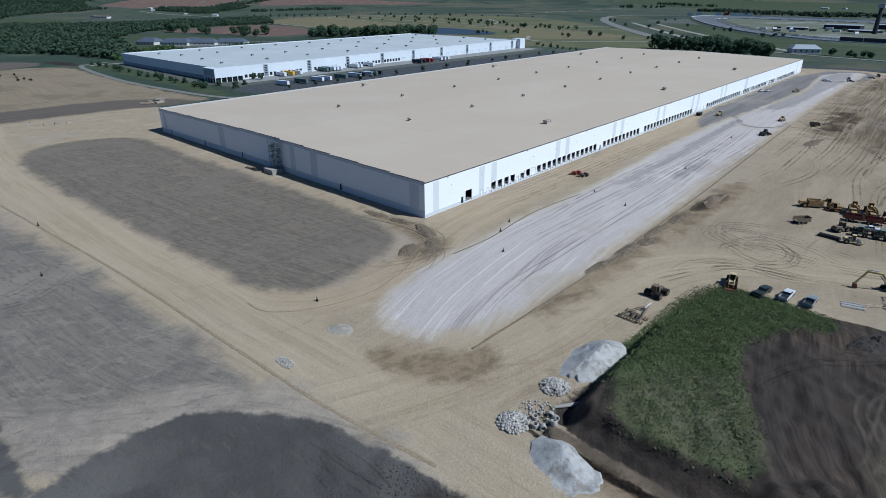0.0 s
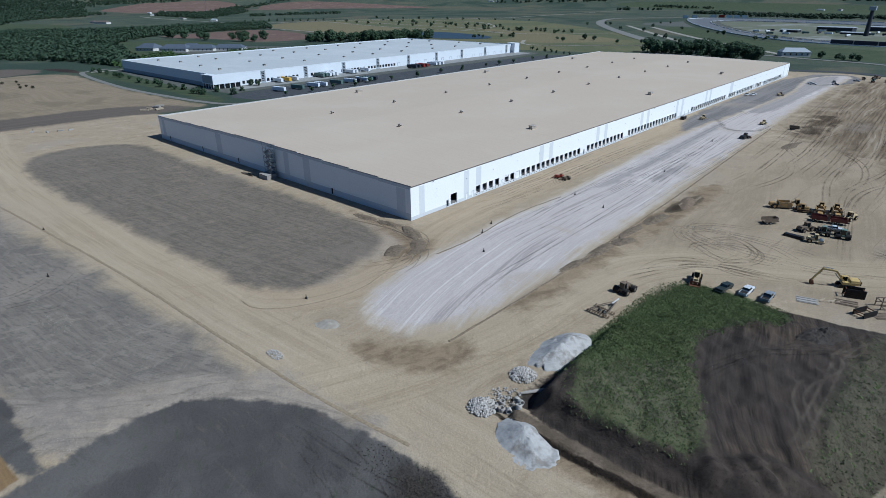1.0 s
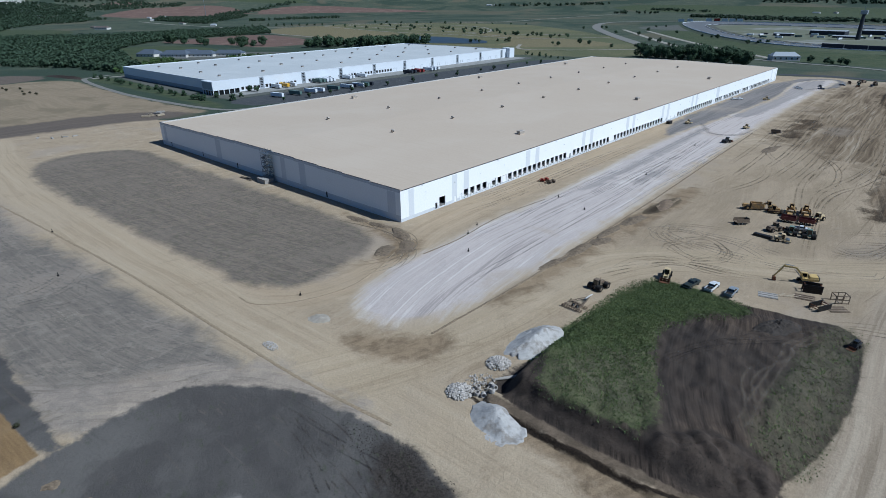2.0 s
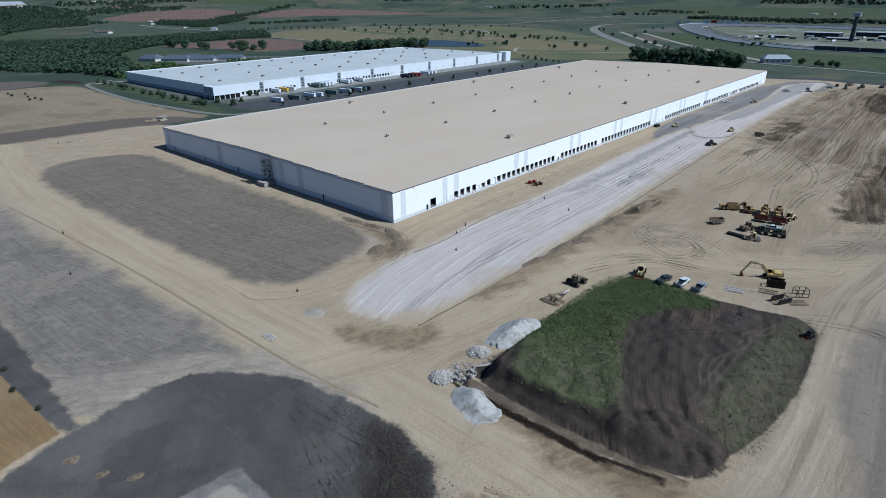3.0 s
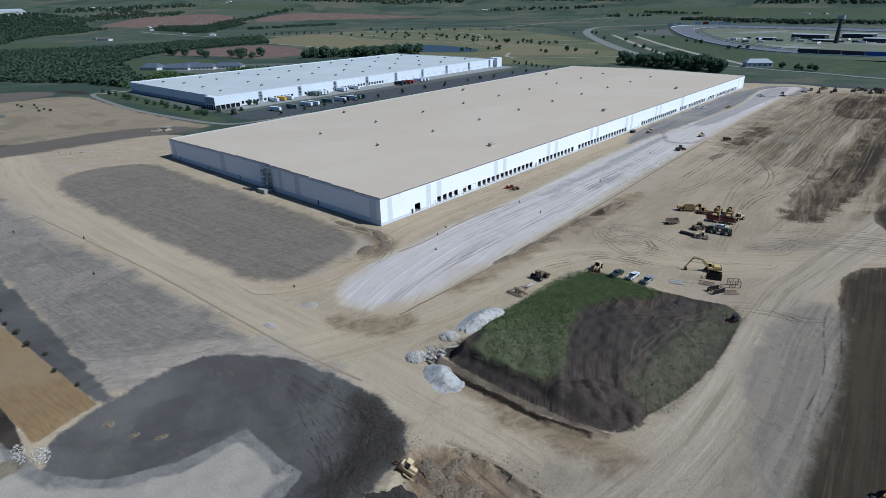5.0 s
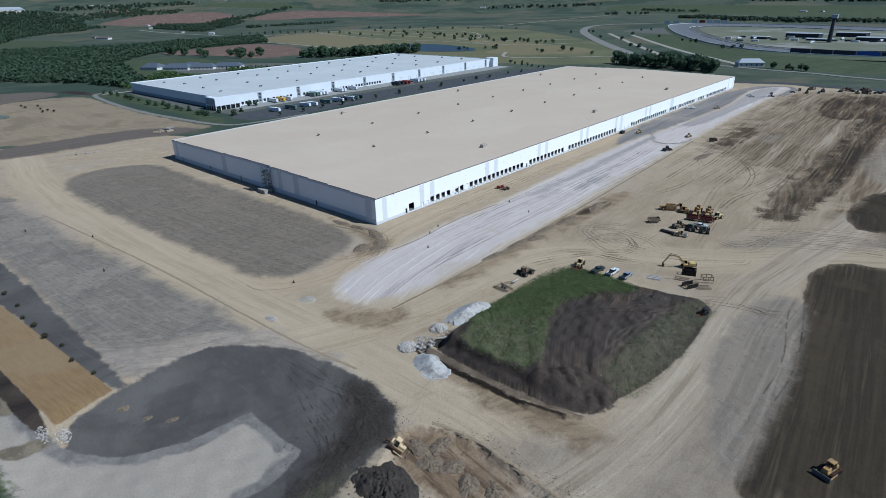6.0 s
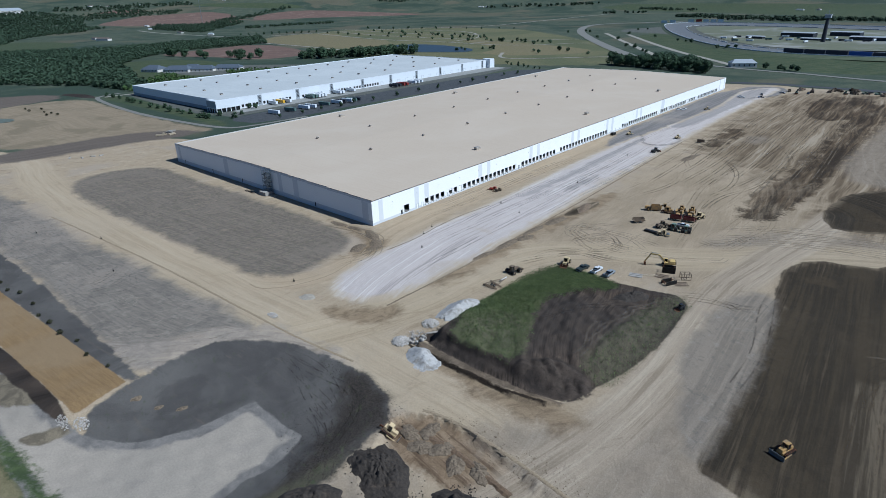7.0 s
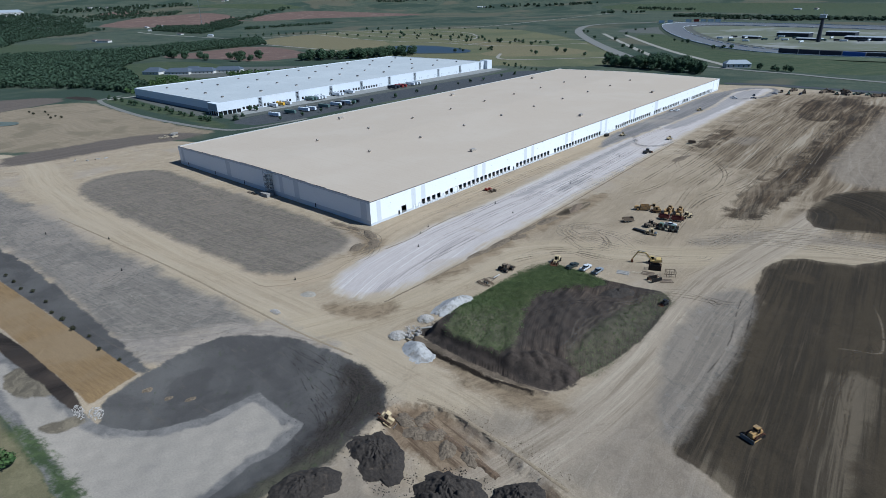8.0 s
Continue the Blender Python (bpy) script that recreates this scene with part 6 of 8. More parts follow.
for k in range(len(loop)):
    a, b = loop[k], loop[(k + 1) % len(loop)]
    beam(bm, (*a, 4.4), (*b, 4.4), 0.8, 1.6)
part("outer_wall", bm, M_wh2_white, oval, "white concrete outer wall")
bm = BM()
inner = mid_pt + (loop - mid_pt) * 0.80
for k in range(len(loop)):
    if k % 3:
        beam(bm, (*inner[k], 1.4), (*inner[(k + 1) % len(loop)], 1.4), 0.7, 1.2)
part("inner_wall", bm, M_wh2_white, oval, "white concrete inner wall")
bm = BM()
core = mid_pt + (loop - mid_pt) * 0.72
bm.faces.new([bm.verts.new((*c, 0.5)) for c in core])
M_infield = surface("infield_grass", rgb(98, 100, 80), rgb(86, 90, 72), 0.05, 0.006, 0.95, bump=0.0, dirt=rgb(128, 128, 124), dirt_from=0.5)
part("infield", bm, M_infield, oval, "worn grass infield with paved patches")

stand = thing("grandstand", "long dark grandstand with a blue section along the track", "grandstand", pose(-45, 1006, 0, 0, 0, -14))
for k in range(7):
    bm = BM()
    prof = [(-8.0, 0.0)]
    for j in range(8):
        prof += [(2.0 * j - 8, 8.5 - 0.9 * j), (2.0 * j - 6, 8.5 - 0.9 * j)]
    prof.append((8.0, 0.0))
    ends = [[bm.verts.new((34 * k + u, y, z)) for y, z in prof] for u in (0.0, 32.5)]
    for j in range(len(prof)):
        q = (j + 1) % len(prof)
        bm.faces.new((ends[0][j], ends[0][q], ends[1][q], ends[1][j]))
    bm.faces.new(ends[0])
    bm.faces.new(ends[1])
    part("seating_block", bm, M_blue if k == 3 else M_seat, stand, "blue seating block" if k == 3 else "dark seating block")
    bm = BM()
    box(bm, 34 * k + 32.5, 34 * k + 34, -8, 6, 0, 7.5)
    part("stair_wall", bm, M_concrete, stand)
tower = thing("observation_tower", "tall dark observation tower with a white pod on top", "tower", pose(-36, 1267, 0))
bm = BM()
tube(bm, (0, 0, 0), (0, 0, 46), 4.2, 3.0, 12)
part("shaft", bm, M_seat, tower)
bm = BM()
box(bm, -5.5, 5.5, -5.5, 5.5, 46, 52)
box(bm, -6, 6, -6, 6, 52, 53)
part("pod", bm, M_wh2_grey, tower, "pale glazed pod")
bm = BM()
tube(bm, (0, 0, 53), (0, 0, 60), 0.5, 0.3, 6)
part("aerial", bm, M_steel, tower)
for x, y, l, w, h, a in ((-110, 1410, 70, 22, 9, -12), (-25, 1462, 60, 22, 9, -12), (35, 1339, 70, 20, 7, -12), (-180, 1330, 40, 12, 5, -20), (90, 1450, 60, 20, 8, -12), (-60, 1310, 50, 12, 4, -12)):
    b = thing("infield_building", "long low dark-walled garage building inside the speedway", "building", pose(x, y, 0, 0, 0, a), "speedway garages")
    bm = BM()
    box(bm, -l / 2, l / 2, -w / 2, w / 2, 0, h)
    part("wall", bm, M_seat, b)
    bm = BM()
    taper(bm, -l / 2 - 1, l / 2 + 1, -w / 2 - 1, w / 2 + 1, h, h + 1.6, 1, 1, w * 0.4)
    part("roof", bm, M_wh2_grey, b)
for k, (x, y) in enumerate(((-618, 1895), (-600, 1925), (-560, 1985), (-535, 1990), (-512, 1992), (-488, 1992), (-464, 1990))):
    b = thing("billboard", "red panelled billboard on posts" if k == 3 else "white billboard panel on posts", "billboard", pose(x, y, 0, 0, 0, 20), "billboards at the speedway bend")
    bm = BM()
    box(bm, -9, 9, -0.3, 0.3, 5, 13)
    part("panel", bm, M_red if k == 3 else M_wh2_white, b)
    for px in (-6, 6):
        bm = BM()
        tube(bm, (px, 0.5, 0), (px, 0.5, 12), 0.4, n=6)
        part("post", bm, M_steel, b)
M_car = [surface("car_paint_" + n, rgb(*c), rgb(*[q * 0.85 for q in c]), 3, 0.6, 0.35, 0.1, bump=0.0, dirt=rgb(120, 110, 96), dirt_from=0.66, spec=0.5)
         for n, c in (("white", (214, 216, 218)), ("silver", (138, 144, 150)), ("dark", (40, 42, 46)), ("green", (54, 60, 56)), ("blue", (44, 62, 92)))]

# ---- houses and sheds ----
M_blue_roof = surface("blue_grey_metal_roof", rgb(98, 106, 116), rgb(86, 94, 104), 1.0, 0.1, 0.5, 0.3, bump=0.005)
M_brown_roof = surface("brown_shingle_roof", rgb(98, 90, 84), rgb(80, 74, 70), 2.0, 0.2, 0.9, bump=0.01)
M_pale_wall = surface("pale_siding", rgb(200, 198, 192), rgb(186, 184, 178), 2.0, 0.2, 0.7, bump=0.005)


def house(x, y, l, w, h, turn, roof, label, group="", name="house"):
    z = ground_at(x, y)
    b = thing(name, label, "building", pose(x, y, z, 0, 0, turn), group)
    bm = BM()
    box(bm, -l / 2, l / 2, -w / 2, w / 2, -0.5, h)
    part("wall", bm, M_pale_wall, b)
    bm = BM()
    taper(bm, -l / 2 - 0.6, l / 2 + 0.6, -w / 2 - 0.6, w / 2 + 0.6, h, h + w * 0.24, w * 0.3, w * 0.3, w / 2 + 0.5)
    part("roof", bm, roof, b)
    for k in range(max(2, int(l / 6))):
        u = -l / 2 + (k + 0.5) * l / max(2, int(l / 6))
        for s in (-1, 1):
            bm = BM()
            box(bm, u - 0.8, u + 0.8, s * w / 2 - 0.05, s * w / 2 + 0.05, h * 0.35, h * 0.75)
            part("window", bm, M_glass, b)
    return b


for q in ((-842, 262, 34, 26, 4.5, 25, M_blue_roof), (-796, 283, 44, 24, 4.5, 35, M_blue_roof), (-768, 312, 40, 22, 4.2, 40, M_blue_roof), (-745, 345, 46, 20, 4.2, 38, M_blue_roof), (-800, 310, 26, 18, 5.5, 35, M_blue_roof)):
    house(*q, "low pale building with a blue-grey hipped metal roof", "school-like wings behind the white warehouse", "low_building")
house(-46, 762, 34, 20, 6, 30, M_wh2_grey, "pale metal shed with a light grey roof by the road", name="shed")
house(-2000, 600, 46, 20, 6, 30, M_brown_roof, "long pale farm building among dark trees", name="farm_building")
house(-2120, 615, 24, 14, 5, 10, M_brown_roof, "long pale farm building among dark trees", name="farm_building")
r_ = random.Random(12)
for x, y in ((-4065, 832), (-4079, 893), (-3448, 814), (-3511, 860), (-3456, 882), (-3470, 982), (-4158, 1329), (-4107, 1413), (-4062, 1612), (-3166, 1241), (-3162, 1332), (-3540, 830), (-3490, 905), (-3420, 850), (-4130, 1370), (-2750, 1080), (-2700, 1130), (-4000, 1690), (-3470, 830), (-2350, 1640), (-3950, 2150), (-3960, 2180), (-2330, 3080), (-2300, 3100), (-500, 3300), (-420, 3310), (-2200, 960), (-1900, 930)):
    house(x, y, r_.uniform(16, 40), r_.uniform(10, 16), r_.uniform(4, 6), r_.uniform(0, 180), r_.choice((M_brown_roof, M_wh2_grey, M_coping_light)), "small pale distant house among trees", "distant houses")
house(-4150, 870, 150, 60, 9, 70, M_wh2_grey, "long pale distant factory at the town's edge", name="factory")
mast = thing("radio_mast", "thin pale distant radio mast with guy wires", "mast", pose(-3165, 1555, ground_at(-3165, 1555)))
bm = BM()
tube(bm, (0, 0, 0), (0, 0, 135), 1.3, 0.8, 4)
part("mast_pole", bm, M_steel, mast)

# ---- lorries and trailers in the paved yard ----
M_trl = {"white": M_wh2_white, "yellow": surface("yellow_trailer", rgb(206, 164, 50), rgb(190, 148, 44), 1, 0.2, 0.5, bump=0.0, dirt=rgb(170, 136, 60)), "red": surface("dull_red_trailer", rgb(128, 50, 46), rgb(108, 42, 40), 1, 0.2, 0.6, bump=0.0, dirt=rgb(110, 70, 62)), "dark": M_seat, "green": surface("grey_green_trailer", rgb(92, 112, 106), rgb(80, 98, 94), 1, 0.2, 0.5, bump=0.0, dirt=rgb(100, 104, 98))}


def wheel(parent, x, y, r, w, rim=None):
    bm = BM()
    tube(bm, (x, y - w / 2, r), (x, y + w / 2, r), r, n=14)
    t = part("tyre", bm, M_black, parent)
    bm = BM()
    tube(bm, (x, y - w / 2 - 0.02, r), (x, y + w / 2 + 0.02, r), r * 0.52, n=10)
    part("rim", bm, rim or M_steel, t)


def semi_trailer(col):
    t = thing("semi_trailer", f"{'grey-green' if col == 'green' else col} box semi-trailer parked in the paved yard", "trailer", None, "trailers in the yard")
    bm = BM()
    box(bm, 0, 14.6, -1.28, 1.28, 1.1, 4.1)
    part("box_body", bm, M_trl[col], t, bevel=0.04)
    bm = BM()
    box(bm, 0.2, 14.2, -0.5, 0.5, 0.8, 1.1)
    part("chassis", bm, M_dark_steel, t)
    bm = BM()
    for s in (-1, 1):
        box(bm, 11.2, 11.4, s * 0.7 - 0.08, s * 0.7 + 0.08, 0, 0.9)
    part("landing_leg", bm, M_dark_steel, t)
    for x in (1.6, 2.9):
        for s in (-1, 1):
            wheel(t, x, s * 0.95, 0.52, 0.55)
    bm = BM()
    for s in (-1, 1):
        box(bm, -0.04, 0.0, s * 0.63 - 0.6, s * 0.63 + 0.6, 1.15, 4.0)
    part("rear_door", bm, M_wh2_grey, t)
    return t


kinds = {c: semi_trailer(c) for c in M_trl}
seen = set()
for c, x, y, a in (("white", -369.5, 181, 0), ("yellow", -369.5, 190.2, 0), ("white", -369.5, 199, 0), ("green", -369.5, 230.5, 0), ("green", -369.5, 235, 0), ("white", -369.5, 239.4, 0), ("white", -369.5, 243.8, 0), ("white", -369.5, 248.2, 0),
                   ("white", -369.5, 270.5, 0), ("white", -369.5, 275, 0), ("white", -369.5, 292, 0), ("dark", -350, 346, 0), ("dark", -350, 352, 0), ("red", -350, 359, 0), ("red", -350, 365, 0), ("white", -352, 382, 0), ("white", -352, 388, 0), ("white", -352, 394, 0),
                   ("white", -318, 147, 10), ("green", -316, 165, 10), ("white", -316, 182, 10), ("white", -315, 190, 10), ("green", -314, 207, 10), ("white", -312, 222, 10), ("dark", -312, 228, 10), ("white", -311, 236, 10), ("green", -311, 242, 10), ("dark", -310, 247, 10)):
    m = pose(x, y, ground_at(x, y) + 0.02, 0, 0, a)
    if c in seen:
        copy_thing(kinds[c], m)
    else:
        seen.add(c)
        kinds[c].matrix_world = m


r_ = random.Random(77)
for k in range(34):      # parked inside the speedway
    x, y = -250 + 13.5 * k + r_.uniform(-8, 8), 1300 + 55 * math.sin(k * 1.7) + r_.uniform(-30, 60)
    o = copy_thing(kinds[("white", "dark", "white", "green")[k % 4]], pose(x, y, 0.6, 0, 0, r_.choice((-12, 78)) + r_.uniform(-4, 4)))
    o["group"], o["label"] = "trailers inside the speedway", "distant box semi-trailer parked inside the speedway"

# ---- machines and vehicles on the site ----
M_yellow = surface("worn_yellow_paint", rgb(166, 134, 82), rgb(140, 113, 72), 3, 0.7, 0.65, 0.0, bump=0.004, dirt=rgb(120, 104, 80), dirt_from=0.45)
M_cream = surface("dusty_cream_paint", rgb(188, 170, 132), rgb(168, 150, 116), 3, 0.7, 0.6, 0.0, bump=0.004, dirt=rgb(150, 132, 104), dirt_from=0.56)
M_orange = surface("orange_red_paint", rgb(150, 54, 38), rgb(122, 42, 32), 3, 0.7, 0.5, 0.0, bump=0.004, dirt=rgb(120, 80, 60), dirt_from=0.6)
M_green = surface("grey_green_paint", rgb(110, 128, 116), rgb(92, 108, 98), 3, 0.7, 0.55, 0.0, bump=0.004, dirt=rgb(130, 118, 98), dirt_from=0.58)
M_gravel = surface("pale_crushed_stone", rgb(186, 184, 180, 0.74), rgb(168, 166, 163, 0.74), 0.9, 0.25, 0.95, bump=0.12, dirt=rgb(146, 140, 132, 0.72), dirt_from=0.5)
M_dusk = surface("dusty_brown_paint", rgb(112, 98, 82), rgb(88, 77, 65), 3, 0.7, 0.7, bump=0.004, dirt=rgb(124, 110, 92), dirt_from=0.5)
M_rock = surface("white_grey_rock", rgb(196, 190, 182, 0.8), rgb(150, 145, 138, 0.8), 2.0, 0.5, 0.9, bump=0.05)
M_clod = surface("dark_clods", rgb(60, 54, 48), rgb(42, 38, 35), 1.6, 0.3, 0.95, bump=0.35, dirt=rgb(82, 72, 62), dirt_from=0.58)
M_dull_red = surface("dull_dark_red_paint", rgb(106, 56, 50), rgb(86, 46, 42), 3, 0.7, 0.6, bump=0.004, dirt=rgb(118, 92, 76), dirt_from=0.55)
M_bright = surface("dusty_bright_yellow_paint", rgb(192, 166, 102), rgb(168, 146, 94), 3, 0.7, 0.6, bump=0.004, dirt=rgb(134, 118, 90), dirt_from=0.5)
M_plank = surface("pale_timber", rgb(164, 152, 130), rgb(142, 131, 112), 3, 0.6, 0.8, bump=0.01)


def cab(parent, x0, x1, w, z0, z1, paint):
    """A cab: glass body, corner posts and a roof."""
    bm = BM()
    taper(bm, x0, x1, -w / 2, w / 2, z0, z1, 0.08, 0.14, 0.06)
    c = part("cab", bm, M_glass, parent, "dark glazed cab")
    bm = BM()
    box(bm, x0 - 0.05, x1 + 0.05, -w / 2 - 0.03, w / 2 + 0.03, z1, z1 + 0.14)
    part("cab_roof", bm, paint, c)
    for x, d in ((x0, 0.08), (x1, -0.14)):
        for s in (-1, 1):
            bm = BM()
            beam(bm, (x, s * w / 2, z0), (x + d, s * (w / 2 - 0.06), z1), 0.12)
            part("post", bm, paint, c)
    return c


def pickup(paint, label, covered=False):
    t = thing("pickup_truck", label, "pickup truck", None, "parked pickups")
    bm = BM()
    taper(bm, -2.9, 2.9, -0.98, 0.98, 0.45, 0.85, 0.0, 0.0, 0.0)
    taper(bm, 1.1, 2.9, -0.98, 0.98, 0.85, 1.2, 0.0, 0.1, 0.06)
    for s in (-1, 1):
        box(bm, -2.9, -0.75, s * 0.93 - 0.05, s * 0.93 + 0.05, 0.85, 1.25)
    box(bm, -2.9, -2.8, -0.88, 0.88, 0.85, 1.22)
    box(bm, -0.8, 1.1, -0.98, 0.98, 0.85, 1.2)
    part("body", bm, paint, t, bevel=0.05)
    bm = BM()
    taper(bm, -0.85, 1.25, -0.92, 0.92, 1.2, 1.78, 0.2, 0.65, 0.14)
    c = part("cab", bm, M_glass, t, "dark windows")
    bm = BM()
    taper(bm, -0.68, 0.66, -0.8, 0.8, 1.78, 1.86, 0.08, 0.1, 0.08)
    part("cab_roof", bm, paint, c)
    bm = BM()
    box(bm, -2.8, -0.8, -0.88, 0.88, 0.86, 1.2 if covered else 0.9)
    part("load_bed", bm, M_black if not covered else paint, t, "dark load bed")
    for x in (-1.85, 1.9):
        for s in (-1, 1):
            wheel(t, x, s * 0.86, 0.4, 0.28)
    for s in (-1, 1):
        bm = BM()
        box(bm, 2.86, 2.93, s * 0.7 - 0.18, s * 0.7 + 0.18, 0.8, 1.0)
        part("headlight", bm, M_coping_light, t)
    bm = BM()
    box(bm, 2.88, 3.0, -0.95, 0.95, 0.45, 0.65)
    part("bumper", bm, M_steel, t)
    bm = BM()
    box(bm, -3.0, -2.88, -0.95, 0.95, 0.45, 0.65)
    part("bumper", bm, M_steel, t)
    return t


def dozer(paint, label):
    t = thing("bulldozer", label, "bulldozer")
    for s in (-1, 1):
        bm = BM()
        taper(bm, -2.2, 2.0, s * 1.25 - 0.32, s * 1.25 + 0.32, 0.0, 1.1, 0.45, 0.45, 0.0)
        tr = part("track", bm, M_dark_steel, t)
        bm = BM()
        for k in range(11):
            box(bm, -2.1 + 0.38 * k, -1.98 + 0.38 * k, s * 1.25 - 0.36, s * 1.25 + 0.36, 1.08 if 0 < k < 10 else 0.8, 1.16 if 0 < k < 10 else 1.0)
        part("track_shoe", bm, M_rust, tr)
    bm = BM()
    taper(bm, -1.9, 2.1, -0.85, 0.85, 0.7, 1.3)
    taper(bm, 0.3, 2.2, -0.65, 0.65, 1.3, 2.05, 0.0, 0.12, 0.05)
    taper(bm, -1.9, -0.9, -0.9, 0.9, 1.3, 2.0, 0.15, 0.0, 0.05)
    part("body", bm, paint, t, bevel=0.05)
    cab(t, -0.9, 0.4, 1.5, 1.3, 3.0, paint)
    bm = BM()
    for j in range(5):
        a0, a1 = -0.5 + 0.2 * j, -0.3 + 0.2 * j
        box(bm, 3.1 + 0.35 * a0 * a0, 3.22 + 0.35 * a0 * a0, -1.95, 1.95, 0.7 + a0 * 1.3, 0.7 + a1 * 1.3)
    part("blade", bm, M_steel, t, "worn steel blade")
    for s in (-1, 1):
        bm = BM()
        beam(bm, (-0.2, s * 1.65, 0.6), (3.1, s * 1.65, 0.45), 0.2, 0.3)
        part("push_arm", bm, paint, t)
    bm = BM()
    tube(bm, (1.2, 0.3, 2.0), (1.2, 0.3, 2.9), 0.08, n=7)
    part("exhaust", bm, M_rust, t)
    bm = BM()
    beam(bm, (-1.9, 0, 1.0), (-2.9, 0, 0.9), 0.3, 0.4)
    beam(bm, (-2.9, 0, 1.2), (-3.1, 0, 0.2), 0.18, 0.3)
    part("ripper", bm, M_rust, t)
    return t


def wheel_loader(paint, label, name="wheel_loader"):
    t = thing(name, label, "wheel loader")
    bm = BM()
    taper(bm, -3.2, -0.3, -0.95, 0.95, 0.9, 2.1, 0.25, 0.1, 0.1)
    box(bm, -0.4, 1.8, -0.7, 0.7, 0.8, 1.5)
    part("body", bm, paint, t, bevel=0.06)
    cab(t, -0.6, 0.9, 1.5, 1.5, 3.2, paint)
    for x in (-2.0, 1.6):
        for s in (-1, 1):
            wheel(t, x, s * 1.15, 0.82, 0.6, paint)
    for s in (-1, 1):
        bm = BM()
        beam(bm, (0.9, s * 0.6, 1.7), (2.6, s * 0.6, 1.5), 0.2, 0.35)
        beam(bm, (2.6, s * 0.6, 1.5), (3.5, s * 0.6, 0.6), 0.2, 0.35)
        part("lift_arm", bm, paint, t)
    bm = BM()
    taper(bm, 3.3, 4.5, -1.45, 1.45, 0.1, 0.25)
    box(bm, 3.3, 3.42, -1.45, 1.45, 0.25, 1.3)
    for s in (-1, 1):
        taper(bm, 3.3, 4.5, s * 1.42 - 0.04, s * 1.42 + 0.04, 0.2, 1.2, 0, 0.9)
    part("bucket", bm, M_rust, t, "worn steel bucket")
    return t


def scraper(paint, label):
    t = thing("motor_scraper", label, "motor scraper", None, "parked earthmoving machines")
    bm = BM()
    taper(bm, 3.6, 6.6, -1.1, 1.1, 1.2, 2.3, 0.1, 0.3, 0.1)
    part("tractor_body", bm, paint, t, bevel=0.06)
    cab(t, 3.0, 4.3, 1.5, 2.2, 3.7, paint)
    bm = BM()
    for s in (-1, 1):
        taper(bm, -3.4, 1.8, s * 1.5 - 0.12, s * 1.5 + 0.12, 0.7, 2.9, 0.4, 0.3)
    box(bm, -3.3, 1.6, -1.4, 1.4, 0.6, 0.85)
    box(bm, -3.0, -2.8, -1.4, 1.4, 0.85, 2.7)
    part("bowl", bm, paint, t, bevel=0.04)
    bm = BM()
    beam(bm, (1.6, 0, 2.6), (3.2, 0, 2.9), 0.7, 0.6)
    beam(bm, (3.2, 0, 2.9), (3.9, 0, 1.8), 0.6, 0.6)
    for s in (-1, 1):
        beam(bm, (1.8, s * 1.4, 1.6), (2.2, s * 0.3, 2.6), 0.35, 0.4)
    part("gooseneck", bm, paint, t)
    bm = BM()
    taper(bm, -6.2, -3.6, -0.95, 0.95, 1.1, 2.3, 0.2, 0.1, 0.1)
    part("rear_engine", bm, paint, t, bevel=0.05)
    for x in (4.9, -4.4):
        for s in (-1, 1):
            wheel(t, x, s * 1.35, 1.0, 0.75, paint)
    return t


def farm_tractor(paint, label, name="tractor"):
    t = thing(name, label, "tractor", None, "parked earthmoving machines")
    bm = BM()
    taper(bm, 0.2, 3.4, -0.5, 0.5, 1.0, 2.1, 0.0, 0.3, 0.06)
    box(bm, -1.6, 0.4, -0.6, 0.6, 0.8, 1.5)
    part("body", bm, paint, t, bevel=0.05)
    cab(t, -1.3, 0.3, 1.5, 1.4, 3.2, paint)
    for x, r in ((-1.2, 0.95), (2.6, 0.9)):
        for s in (-1, 1):
            wheel(t, x, s * 1.05, r, 0.7, paint)
            wheel(t, x, s * 1.85, r, 0.7, paint)
    bm = BM()
    tube(bm, (1.6, 0.3, 2.0), (1.6, 0.3, 3.1), 0.07, n=7)
    part("exhaust", bm, M_rust, t)
    return t


def disc_harrow(label):
    t = thing("disc_harrow", label, "disc harrow")
    bm = BM()
    for s in (-1, 1):
        beam(bm, (-2.0, s * 1.8, 0.9), (1.6, s * 1.0, 0.9), 0.16)
        beam(bm, (-2.0, s * 1.8, 0.9), (-2.0, 0, 0.9), 0.16)
        beam(bm, (1.6, s * 1.0, 0.9), (4.8, 0, 0.7), 0.18)
        beam(bm, (0, s * 1.4, 0.9), (0, 0, 0.9), 0.16)
    part("harrow_frame", bm, M_dusk, t)
    for row, x in enumerate((-1.8, 0.6)):
        for k in range(9):
            y = -2.2 + 0.55 * k
            bm = BM()
            tube(bm, (x + 0.12 * y * (1 if row else -1), y - 0.03, 0.38), (x + 0.12 * y * (1 if row else -1), y + 0.05, 0.38), 0.38, 0.34, 12)
            part("disc", bm, M_dusk, t)
    bm = BM()
    tube(bm, (2.8, -0.12, 0.95), (5.6, 0.1, 0.85), 0.16, n=8)
    part("hydraulic_ram", bm, M_coping_light, t, "pale hydraulic ram")
    for s in (-1, 1):
        wheel(t, -0.6, s * 0.5, 0.45, 0.3)
    return t


